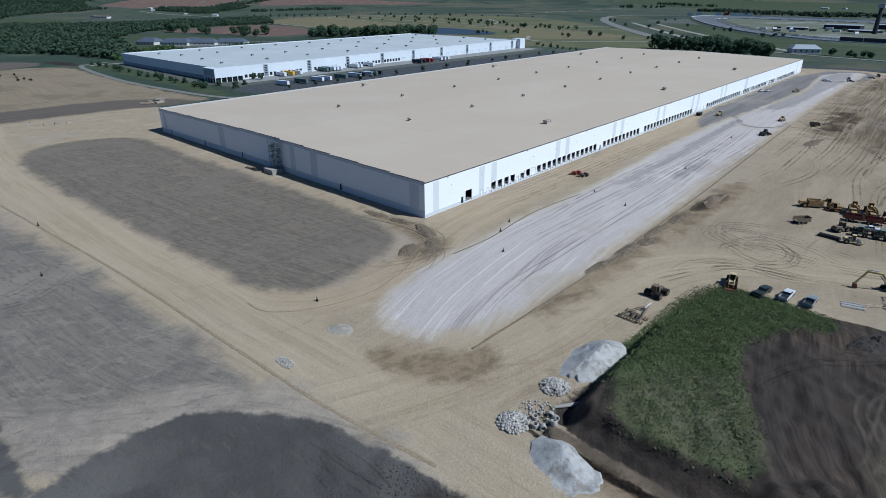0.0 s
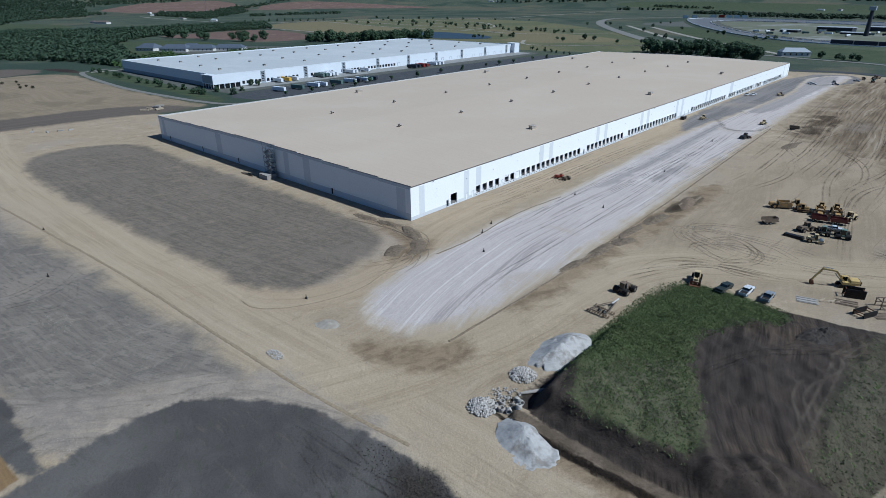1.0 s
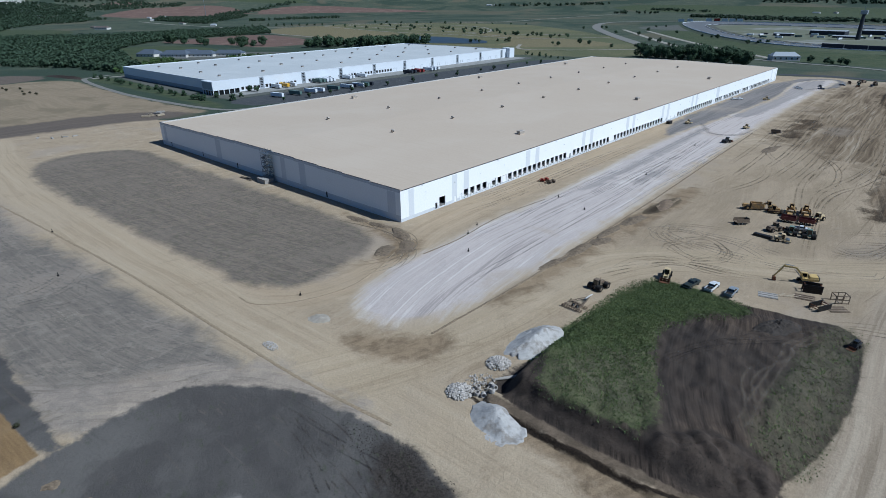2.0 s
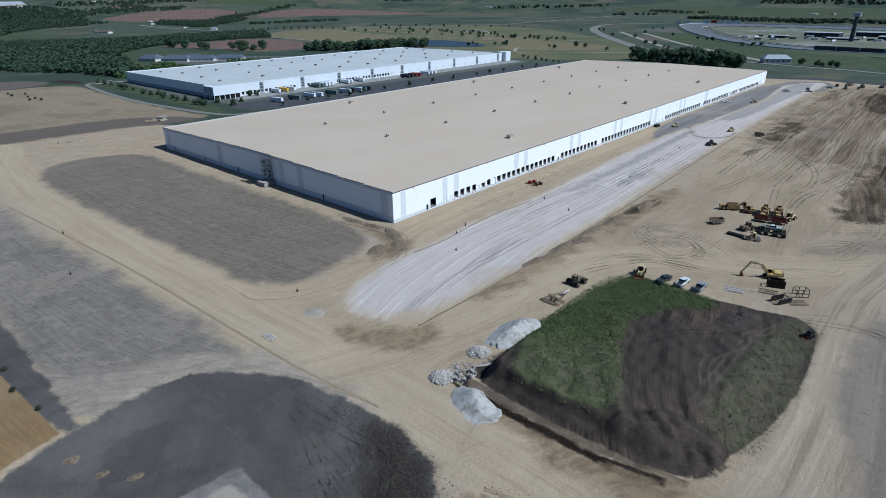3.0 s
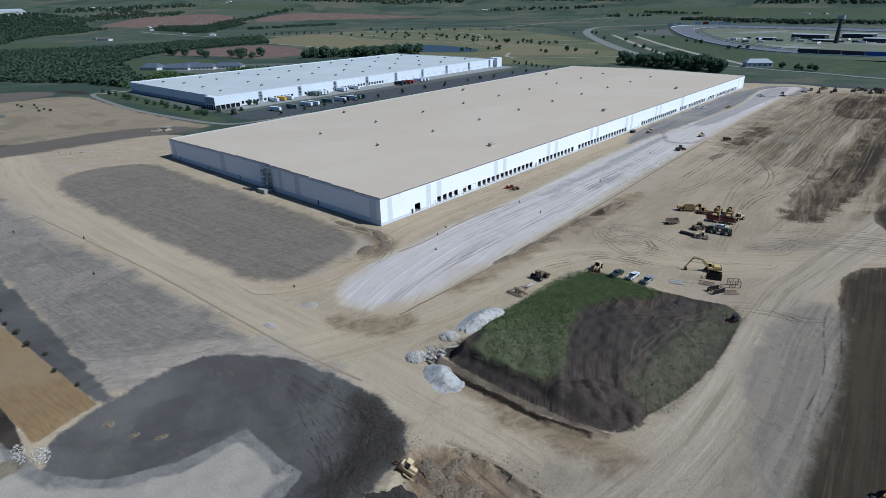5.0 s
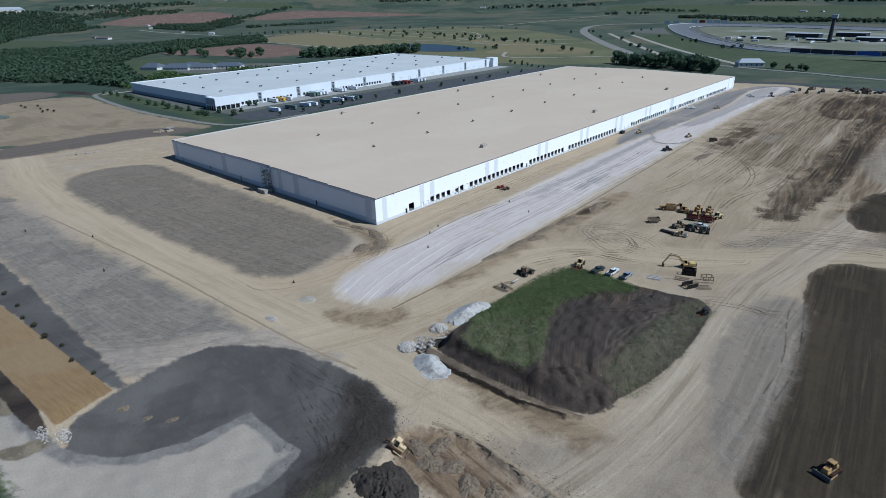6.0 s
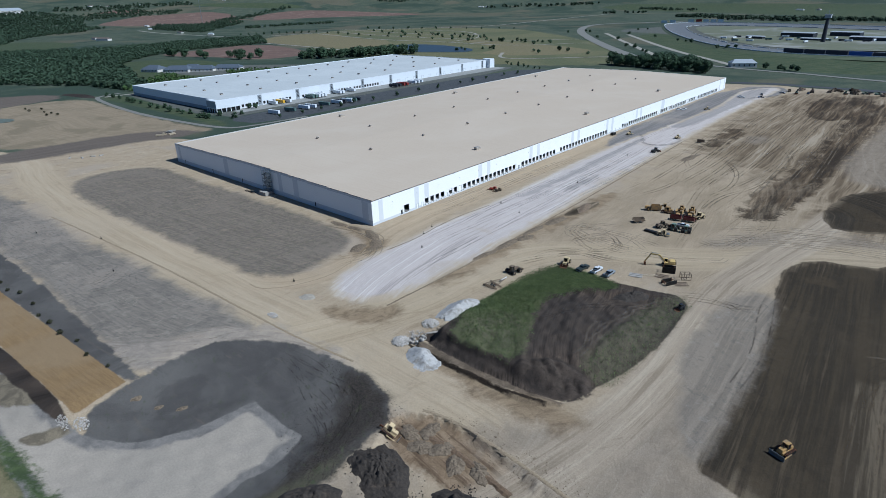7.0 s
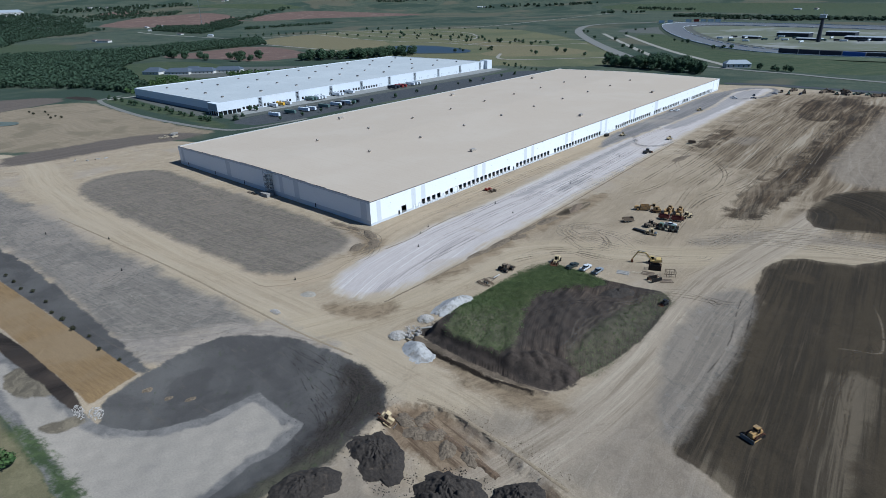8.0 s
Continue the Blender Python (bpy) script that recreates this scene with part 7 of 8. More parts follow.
def excavator(paint, label):
    t = thing("excavator", label, "excavator")
    for s in (-1, 1):
        bm = BM()
        taper(bm, -2.3, 2.3, s * 1.2 - 0.33, s * 1.2 + 0.33, 0, 0.95, 0.4, 0.4)
        part("track", bm, M_dark_steel, t)
    bm = BM()
    tube(bm, (0, 0, 0.8), (0, 0, 1.1), 0.8, n=16)
    part("slew_ring", bm, M_dark_steel, t)
    bm = BM()
    taper(bm, -3.0, 1.4, -1.4, 1.4, 1.1, 1.9)
    taper(bm, -3.1, -0.6, -1.35, 1.35, 1.9, 2.5, 0.15, 0.1, 0.08)
    part("house_body", bm, paint, t, bevel=0.06)
    cab(t, 0.0, 1.5, 1.0, 1.9, 3.2, paint)
    bm = BM()
    beam(bm, (0.9, 0.7, 1.8), (3.4, 0.7, 4.9), 0.36, 0.5)
    beam(bm, (3.3, 0.7, 4.85), (7.0, 0.7, 5.2), 0.36, 0.45)
    part("boom", bm, paint, t)
    bm = BM()
    beam(bm, (6.6, 0.7, 5.6), (9.0, 0.7, 1.6), 0.32, 0.42)
    part("stick", bm, paint, t)
    for a, b in (((1.4, 0.7, 1.6), (3.6, 0.7, 4.2)), ((4.2, 0.7, 5.5), (6.7, 0.7, 5.8)), ((7.0, 0.7, 4.3), (8.7, 0.7, 2.0))):
        bm = BM()
        tube(bm, a, b, 0.12, n=8)
        part("hydraulic_ram", bm, M_steel, t)
    bm = BM()
    taper(bm, 8.3, 9.3, 0.1, 1.3, 0.3, 1.5, 0.3, 0.0, 0.05)
    part("bucket", bm, M_rust, t, "rusty digging bucket")
    bm = BM()
    box(bm, -3.3, -2.9, -1.3, 1.3, 1.2, 2.3)
    part("counterweight", bm, M_dark_steel, t)
    return t


def roller(paint, label, name="road_roller"):
    t = thing(name, label, "road roller", None, "machines on the stone strip")
    bm = BM()
    tube(bm, (1.6, -1.05, 0.75), (1.6, 1.05, 0.75), 0.75, n=18)
    part("drum", bm, M_steel, t, "bare steel drum")
    bm = BM()
    for s in (-1, 1):
        box(bm, 0.4, 2.5, s * 1.15 - 0.08, s * 1.15 + 0.08, 0.55, 0.95)
    box(bm, 2.4, 2.6, -1.2, 1.2, 0.55, 0.95)
    part("drum_frame", bm, paint, t)
    bm = BM()
    taper(bm, -2.9, -0.4, -0.9, 0.9, 0.8, 1.9, 0.3, 0.0, 0.1)
    box(bm, -0.5, 0.6, -0.6, 0.6, 0.7, 1.3)
    part("body", bm, paint, t, bevel=0.05)
    cab(t, -0.6, 0.5, 1.4, 1.3, 2.9, paint)
    for s in (-1, 1):
        wheel(t, -1.8, s * 0.85, 0.75, 0.55, paint)
    return t


def dump_trailer(paint, label):
    t = thing("dump_body", label, "dump body", None, "parked earthmoving machines")
    bm = BM()
    box(bm, -2.6, 2.6, -1.2, 1.2, 1.0, 1.15)
    for s in (-1, 1):
        taper(bm, -2.6, 2.6, s * 1.25 - 0.06, s * 1.25 + 0.06, 1.0, 2.4, 0.0, 0.3)
    box(bm, 2.4, 2.55, -1.2, 1.2, 1.0, 2.6)
    part("skip", bm, paint, t)
    bm = BM()
    box(bm, -2.4, 3.4, -0.5, 0.5, 0.7, 1.0)
    part("chassis", bm, M_dark_steel, t)
    for x in (-1.6, -0.2):
        for s in (-1, 1):
            wheel(t, x, s * 1.0, 0.55, 0.45)
    return t


def skid_steer(paint, label, group):
    t = thing("skid_steer", label, "skid steer", None, group)
    bm = BM()
    taper(bm, -1.5, 1.0, -0.55, 0.55, 0.5, 1.5, 0.1, 0.3, 0.03)
    part("body", bm, paint, t, bevel=0.04)
    cab(t, -0.6, 0.7, 1.0, 1.2, 2.1, paint)
    for s in (-1, 1):
        bm = BM()
        beam(bm, (-1.3, s * 0.72, 1.5), (1.2, s * 0.72, 1.3), 0.16, 0.25)
        beam(bm, (1.2, s * 0.72, 1.3), (1.7, s * 0.72, 0.4), 0.16, 0.22)
        part("lift_arm", bm, paint, t)
        for x in (-0.75, 0.6):
            wheel(t, x, s * 0.75, 0.42, 0.32, paint)
    bm = BM()
    taper(bm, 1.6, 2.5, -0.95, 0.95, 0.1, 0.2)
    box(bm, 1.6, 1.7, -0.95, 0.95, 0.2, 0.8)
    part("bucket", bm, M_rust, t)
    return t


def place(t, x, y, turn, sink=0.0):
    t.matrix_world = on_ground(x, y, turn, sink)
    return t


def repeat(t, x, y, turn):
    return copy_thing(t, on_ground(x, y, turn))


# by the mound
place(pickup(M_car[3], "dark green pickup parked on bare earth by the mound", True), 103.5, 22.0, 80).scale = (1.1, 1.1, 1.1)
place(pickup(M_car[0], "white pickup truck with an open dark bed"), 108.8, 24.0, 86).scale = (1.1, 1.1, 1.1)
place(pickup(M_car[1], "silver-grey pickup truck with an open bed"), 114.2, 24.2, 88).scale = (1.1, 1.1, 1.1)
place(wheel_loader(M_cream, "dusty yellow wheel loader standing by the mound"), 95.5, 22.5, 284)
hauler = farm_tractor(M_dusk, "dusty brown tractor with front arms hitched to a harrow")
for s_ in (-1, 1):
    bm = BM()
    beam(bm, (1.8, s_ * 0.75, 1.6), (4.4, s_ * 0.75, 1.2), 0.2, 0.3)
    beam(bm, (4.4, s_ * 0.75, 1.2), (5.4, s_ * 0.9, 0.5), 0.2, 0.3)
    part("front_arm", bm, M_dusk, hauler)
bm = BM()
beam(bm, (5.3, -1.3, 0.5), (5.3, 1.3, 0.5), 0.25, 0.5)
part("front_crossbar", bm, M_dusk, hauler)
place(hauler, 82.6, 1.9, 84)
harrow = place(disc_harrow("dusty brown disc harrow drawn behind a tractor"), 83.5, -11.8, 84)
harrow.scale = (1.35, 1.35, 1.15)
place(excavator(M_bright, "dusty yellow tracked excavator with its arm stretched out"), 128.8, 47.0, 205)
place(skid_steer(M_car[2], "dark skid steer loader on the track beside the mound", ""), 146.5, 15.0, 250)
place(dozer(M_cream, "dusty cream bulldozer working at the edge of the cut"), 111.5, -96.0, 20)
place(dozer(M_yellow, "yellow bulldozer crossing the dark ploughed ground"), 192.0, -39.0, 250)
# machine park
s1 = place(scraper(M_yellow, "yellow motor scraper parked in the machine park"), 98.8, 109.0, 28)
repeat(s1, 110.4, 109.5, 98)
repeat(s1, 115.4, 111.0, 102)
place(wheel_loader(M_cream, "dusty yellow wheel loader in the machine park"), 119.9, 109.5, 250)
place(dozer(M_yellow, "small yellow bulldozer in the machine park"), 104.6, 108.6, 25)
place(dump_trailer(M_dull_red, "dark red dump body in the machine park"), 111.6, 101.0, 8)
place(dump_trailer(M_dull_red, "dark red dump body in the machine park"), 117.6, 102.2, 12)
place(dump_trailer(M_dusk, "dusty brown open dump body standing alone"), 98.6, 86.6, 48)
place(wheel_loader(M_dusk, "dusty brown wheel loader in the machine park"), 110.2, 87.4, 60)
g1 = place(farm_tractor(M_green, "grey-green farm tractor with double wheels"), 115.6, 87.6, 95)
repeat(g1, 121.3, 88.4, 104)
place(roller(M_cream, "pale road roller in the machine park", "soil_compactor"), 115.2, 77.4, 15)
place(pickup(M_car[0], "white pickup truck among parked tractors"), 117.6, 94.2, 12)
bm = BM()
taper(bm, -3.2, 3.2, -1.0, 1.0, 0.0, 0.8, 0.2, 0.2, 0.1)
box(bm, -3.0, 3.0, -0.8, 0.8, 0.8, 0.95)
solid("steel_drag_box", bm, M_dark_steel, "long flat dark steel drag box on bare earth", "drag box", at=on_ground(108.6, 78.0, -8))
# trench boxes and steel by the excavator


def trench_box(label, l, h, w):
    t = thing("trench_box", label, "trench box", None, "trench boxes by the excavator")
    for s in (-1, 1):
        bm = BM()
        box(bm, -l / 2, l / 2, s * w / 2 - 0.09, s * w / 2 + 0.09, 0, h)
        for k in range(4):
            box(bm, -l / 2 + 0.1, l / 2 - 0.1, s * w / 2 - 0.14, s * w / 2 + 0.14, 0.15 + k * h / 4, 0.3 + k * h / 4)
        part("side_panel", bm, M_dark_steel, t, "dark steel side panel")
    for x in (-l / 2 + 0.4, l / 2 - 0.4):
        for z in (0.5, h - 0.4):
            bm = BM()
            tube(bm, (x, -w / 2, z), (x, w / 2, z), 0.13, n=8)
            part("spreader", bm, M_rust, t)
    return t


place(trench_box("dark steel trench box standing upright", 5.0, 2.6, 2.2), 131.6, 41.5, 20)
place(trench_box("dark steel trench box lying on bare earth", 5.0, 1.6, 2.8), 135.6, 31.6, 62)
rack = thing("steel_rack", "rusty open steel rack standing on bare earth", "steel rack")
for s_ in (-1, 1):
    for z in (0.15, 1.2, 2.4):
        bm = BM()
        beam(bm, (-1.9, s_ * 1.3, z), (1.9, s_ * 1.3, z), 0.18)
        part("rail", bm, M_dusk, rack)
    for x in (-1.8, 0, 1.8):
        bm = BM()
        beam(bm, (x, s_ * 1.3, 0), (x, s_ * 1.3, 2.5), 0.18)
        part("upright", bm, M_dusk, rack)
for x in (-1.8, 1.8):
    bm = BM()
    beam(bm, (x, -1.3, 2.4), (x, 1.3, 2.4), 0.18)
    part("crossbar", bm, M_dusk, rack)
place(rack, 139.0, 39.5, 35)
for k, (x, y, a) in enumerate(((122.6, 30.6, 15), (131.0, 36.0, 10), (139.4, 34.0, 40))):
    bm = BM()
    box(bm, -2.6, 2.6, -1.8, 1.8, 0.02, 0.14)
    for j in range(3):
        box(bm, -2.5, 2.5, -1.5 + 1.3 * j, -1.3 + 1.3 * j, 0.14, 0.26)
    solid("steel_plate", bm, M_concrete if k == 0 else M_dusk, "flat ribbed plate lying on the ground", "steel plate", "plates by the excavator", at=on_ground(x, y, a))
for k in range(6):
    bm = BM()
    beam(bm, (0, 0, 0.12), (2.6, 0.3, 0.16), 0.22)
    solid("timber_beam", bm, M_plank, "short pale timber beam on bare earth", "timber beam", "loose timber by the excavator", at=on_ground(124.6 + 0.8 * k, 31.6 + 0.5 * k, 60 + 12 * math.sin(k * 2)))

# along the dock side
place(skid_steer(M_orange, "orange-red skid steer loader by the dock wall", "skid steers by the docks"), 11.6, 81.4, 200).scale = (0.9, 0.9, 0.75)
place(skid_steer(M_orange, "orange-red skid steer loader by the dock wall", "skid steers by the docks"), 12.6, 83.6, 205).scale = (0.9, 0.9, 0.75)
place(skid_steer(M_dusk, "dark dusty skid steer loader by the dock wall", "skid steers by the docks"), 15.6, 81.0, 200).scale = (0.9, 0.9, 0.75)
place(skid_steer(M_dusk, "dark dusty skid steer loader by the dock wall", "skid steers by the docks"), 16.4, 83.2, 196).scale = (0.9, 0.9, 0.75)
place(wheel_loader(M_car[2], "dark wheel loader on the stone strip"), 51.0, 221.0, 70)
rl = place(roller(M_cream, "pale road roller on the stone strip"), 48.0, 270.0, 75)
repeat(rl, 14.0, 260.0, 70)
repeat(rl, 27.0, 398.0, 40)
bm = BM()
box(bm, -2.2, 2.2, -1.2, 1.2, 0.0, 1.9)
box(bm, -2.3, 2.3, -1.3, 1.3, 1.9, 2.0)
solid("waste_skip", bm, M_dark_steel, "dark steel skip by the dock wall", "skip", at=on_ground(4.0, 251.5, 90))
p2 = place(pickup(M_car[0], "white pickup truck parked near the dock wall"), 5.5, 383.0, 75)
repeat(p2, 9.5, 386.0, 70)
repeat(p2, 33.0, 483.0, 20)
repeat(p2, 30.0, 488.0, 30)
place(dump_trailer(M_dusk, "dusty brown dump body beside the stone strip"), 66.0, 268.0, 20)
r_ = random.Random(17)
far_kinds = [place(pickup(M_car[c], l), -60, 600, 0) for c, l in ((4, "blue pickup truck at the far site edge"), (2, "dark pickup truck at the far site edge"), (1, "silver pickup truck at the far site edge"))] + \
    [place(dump_trailer(M_dusk, "dusty brown dump body at the far site edge"), -60, 600, 0), place(wheel_loader(M_green, "grey-green wheel loader at the far site edge"), -60, 600, 0), place(scraper(M_dusk, "dusty brown motor scraper at the far site edge"), -60, 600, 0)]
spots = [(48, 497), (44, 514), (58, 540), (61, 556), (70, 546), (69, 574), (81, 566), (80, 552), (102, 584), (111, 570), (118, 574), (116, 592), (127, 578), (131, 588), (153, 578), (97, 577), (138, 580), (146, 574), (160, 586), (172, 582)]
for k, (x, y) in enumerate(spots):
    if k < len(far_kinds):
        place(far_kinds[k], x, y, r_.uniform(0, 360))
    else:
        repeat(far_kinds[r_.randrange(len(far_kinds))], x, y, r_.uniform(0, 360))

# ---- heaps ----


def heap(name, label, category, x, y, rx, ry, h, material, turn=0.0, rough=0.25, seed=0, peaks=2, group="", crest=None):
    """A dumped heap: slumped cones run together, with an uneven foot and clods."""
    r = random.Random(seed)
    tops = [(r.uniform(-0.5, 0.5), r.uniform(-0.5, 0.5), r.uniform(0.6, 0.95)) for _ in range(peaks - 1)] + [(0, 0, 1.0)]
    if crest:
        tops = crest
    n, m = 84, 28
    bm = BM()
    rings = []
    off = Vector((r.uniform(0, 50), r.uniform(0, 50), 0))
    pm = on_ground(x, y, turn)
    base = ground_at(x, y)
    for j in range(m + 1):
        ring = []
        for k in range(n):
            a = k * math.tau / n
            edge = 1 + 0.38 * noise.noise(Vector((math.cos(a), math.sin(a), seed)) * 1.4 + off) + 0.14 * noise.noise(Vector((math.cos(a), math.sin(a), seed)) * 5 + off)
            f = j / m * edge
            u, v = f * math.cos(a), f * math.sin(a)
            z = max(max(0.0, t - math.hypot((u - tx), (v - ty)) * 1.05) for tx, ty, t in tops)
            z = h * (z ** 1.06 if z > 0 else 0) * (1 - 0.15 * (j / m))
            p = Vector((u * rx, v * ry, 0))
            z += rough * (noise.noise(p * 0.35 + off) + 0.6 * abs(noise.noise(p * 0.9 + off)) + 0.35 * noise.noise(p * 2.4 + off)) * (1 - (j / m) ** 3) * min(1.0, h / 2)
            z -= 0.5 * h * abs(noise.noise(Vector((math.cos(a) * 3.5, math.sin(a) * 3.5, seed)))) * math.sin(math.pi * j / m) * (0.25 if rough > 0.5 else 0.1)
            if rough > 0.5:
                z += (0.5 * abs(noise.noise(p * 0.28 + off)) + 0.32 * abs(noise.noise(p * 0.75 - off)) + 0.16 * noise.noise(p * 1.9 + off)) * h * 0.8 * (1 - (j / m) ** 4)
            if j == m:
                z = -0.25
            ring.append(bm.verts.new((u * rx, v * ry, z)))
            if j == 0:
                break
        rings.append(ring)
    for k in range(n):
        bm.faces.new((rings[0][0], rings[1][k], rings[1][(k + 1) % n]))
    for a, b in zip(rings[1:-1], rings[2:]):
        for k in range(n):
            bm.faces.new((a[k], b[k], b[(k + 1) % n], a[(k + 1) % n]))
    return solid(name, bm, material, label, category, group, at=pm, smooth=True)


M_dust_stone = surface("dusty_stone", rgb(170, 163, 150, 0.76), rgb(150, 142, 128, 0.76), 0.9, 0.25, 0.95, bump=0.1)
heap("gravel_mound", "pale grey gravel pile with a slumped fan", "gravel mound", 95.6, -66.2, 6.6, 5.2, 2.9, M_gravel, -12, 0.15, 1, 5, "gravel piles", [(-0.16, 0.16, 1.0), (0.22, 0.02, 0.74), (0.5, -0.22, 0.45), (-0.38, -0.2, 0.55)])
heap("gravel_mound", "long pale grey gravel pile against the mound", "gravel mound", 84.5, -35.3, 6.0, 10.0, 3.6, M_gravel, -6, 0.2, 2, 8, "gravel piles", [(0.1, -0.52, 0.62), (0.22, -0.16, 0.95), (0.16, 0.26, 1.0), (-0.1, 0.58, 0.6), (-0.38, 0.1, 0.5)])
heap("gravel_mound", "small pale stone pile on the dirt road", "gravel mound", 35.5, -65.5, 3.2, 2.4, 0.7, M_dust_stone, 20, 0.12, 3, 4, "gravel piles")
heap("soil_mound", "dark clodded soil pile by the cut", "soil mound", 119.5, -106.5, 10.5, 7.5, 3.4, M_clod, -25, 0.9, 4, 4, "soil piles")
heap("soil_mound", "dark clodded soil pile below the basin's edge", "soil mound", 114.5, -126.0, 9.0, 6.0, 2.4, M_clod, 60, 0.8, 5, 3, "soil piles")
heap("soil_mound", "dark clodded soil pile by the cut", "soil mound", 142.0, -104.0, 9.0, 7.0, 4.0, M_clod, 20, 0.9, 6, 4, "soil piles")
heap("soil_mound", "dark clodded soil pile by the cut", "soil mound", 156.0, -95.0, 6.5, 6.0, 3.4, M_clod, 20, 0.9, 7, 3, "soil piles")
heap("soil_mound", "low dark soil ridge on the mound", "soil mound", 130.0, 11.0, 8.0, 3.0, 1.7, M_clod, 62, 0.6, 8, 3, "soil piles")
heap("soil_mound", "brown scraped-up earth beside the strip", "soil mound", 68.0, 89.0, 3.0, 8.0, 1.0, surface("brown_scrapings", rgb(118, 102, 84), rgb(92, 80, 67), 1.5, 0.3, 0.95, bump=0.15), 8, 0.5, 10, 4, "soil piles")


def stones(name, label, x, y, r_out, h, count, size, seed, material, flat=1.0):
    """A heap of loose rocks that nobody could count."""
    r = np.random.RandomState(seed)
    verts, faces = [], []
    ico = [(0, 0, 1), (0.89, 0, 0.45), (0.28, 0.85, 0.45), (-0.72, 0.53, 0.45), (-0.72, -0.53, 0.45), (0.28, -0.85, 0.45), (0.72, 0.53, -0.45), (-0.28, 0.85, -0.45), (-0.89, 0, -0.45), (-0.28, -0.85, -0.45), (0.72, -0.53, -0.45), (0, 0, -1)]
    tri = [(0, 1, 2), (0, 2, 3), (0, 3, 4), (0, 4, 5), (0, 5, 1), (1, 6, 2), (2, 7, 3), (3, 8, 4), (4, 9, 5), (5, 10, 1), (6, 7, 2), (7, 8, 3), (8, 9, 4), (9, 10, 5), (10, 6, 1), (11, 7, 6), (11, 8, 7), (11, 9, 8), (11, 10, 9), (11, 6, 10)]
    ico = np.array(ico)
    for _ in range(count):
        a, d = r.rand() * math.tau, r.rand() ** 0.6
        px, py = x + r_out * d * math.cos(a), y + r_out * d * math.sin(a) * flat
        z = ground_at(px, py) + h * max(0.0, 1 - d) ** 0.8 + 0.1
        s = size * (0.5 + r.rand() * 0.9)
        pts = ico * (0.75 + 0.5 * r.rand(12, 1)) * s * (0.8 + 0.5 * r.rand(3)) + (px, py, z)
        b = len(verts)
        verts += [tuple(q) for q in pts]
        faces += [tuple(b + i for i in f) for f in tri]
    me = bpy.data.meshes.new(name)
    me.from_pydata(verts, [], faces)
    me.materials.append(material)
    return tagged(new(name, me), label, "rock pile", kind="stuff")


stones("rock_pile", "pile of white-grey broken rock beside the mound", 83.5, -63.6, 3.0, 1.1, 380, 0.25, 1, M_rock)
stones("rock_pile", "pile of white-grey broken rock beside the mound", 83.7, -49.2, 3.0, 1.3, 380, 0.25, 2, M_rock)
stones("rock_spill", "white rocks spilled along the mound's foot", 85.5, -58.0, 4.0, 0.2, 130, 0.2, 3, M_rock)
stones("riprap", "white riprap rocks at the end of the straw strip", 43.0, -147.6, 2.6, 0.2, 100, 0.2, 4, M_rock, 0.7)
stones("riprap", "white riprap rocks spilled below the straw strip", 39.5, -151.0, 3.0, 0.1, 70, 0.18, 14, M_rock, 0.5)
stones("soil_clods", "dark loose soil clods round the soil mounds", 125.0, -108.0, 15.0, 0.0, 300, 0.14, 15, M_clod, 0.5)
stones("soil_clods", "dark loose soil clods round the soil mounds", 148.0, -99.0, 13.0, 0.0, 260, 0.14, 16, M_clod, 0.4)
stones("soil_clods", "dark loose soil clods on the basin's bank", 101.0, -103.0, 16.0, 0.0, 800, 0.09, 18, M_clod, 1.1)
stones("soil_clods", "dark loose soil clods on the basin's rim", 88.0, -87.0, 16.0, 0.0, 420, 0.08, 19, M_clod, 0.25)
stones("earth_clods", "loose earth clods along the cut's edge", 138.0, -83.0, 26.0, 0.0, 380, 0.1, 5, surface("earth_clods", rgb(120, 104, 86), rgb(94, 82, 68), 2, 0.5, 0.95, bump=0.05), 0.22)
stones("rubble", "pale rubble scattered beside the dirt road", 37.0, -82.0, 2.6, 0.2, 90, 0.2, 6, M_rock, 0.5)
stones("rubble", "pale rubble scattered on grey topsoil", -17.0, -111.0, 7.0, 0.0, 150, 0.08, 7, M_dust_stone, 0.5)
stones("rubble", "pale rubble scattered on grey topsoil", 30.0, -123.0, 6.0, 0.0, 110, 0.08, 8, M_dust_stone, 0.7)


def ring_pipe(x, y, turn, tip):
    bm = BM()
    n = 20
    rings = []
    for r, z in ((0.62, 0), (0.62, 0.9), (0.46, 0.9), (0.46, 0)):
        rings.append([bm.verts.new((r * math.cos(k * math.tau / n), r * math.sin(k * math.tau / n), z)) for k in range(n)])
    for a, b in zip(rings, rings[1:] + rings[:1]):
        for k in range(n):
            bm.faces.new((a[k], a[(k + 1) % n], b[(k + 1) % n], b[k]))
    m = on_ground(x, y, turn) @ (pose(0, 0, 0.62, 90) if tip else pose(0, 0, 0.02))
    solid("concrete_pipe", bm, M_rock, "short grey concrete pipe ring lying on bare earth", "concrete pipe", "pipe rings by the mound", at=m)


for q in ((87.5, -57.0, 20, True), (89.0, -58.5, 70, True), (86.0, -60.0, 0, False), (88.6, -60.8, 40, True), (87.2, -61.8, 0, False), (90.2, -60.2, 10, False)):
    ring_pipe(*q)
for k in range(3):
    bm = BM()
    tube(bm, (0, 0, 0.28), (4.5, 0.2, 0.28), 0.26, n=10)
    solid("drain_pipe", bm, M_concrete, "grey drain pipe lying beside the mound", "pipe", "drain pipes by the mound", at=on_ground(87.0 + 0.3 * k, -55.0 + 0.65 * k, 50 + 3 * k))

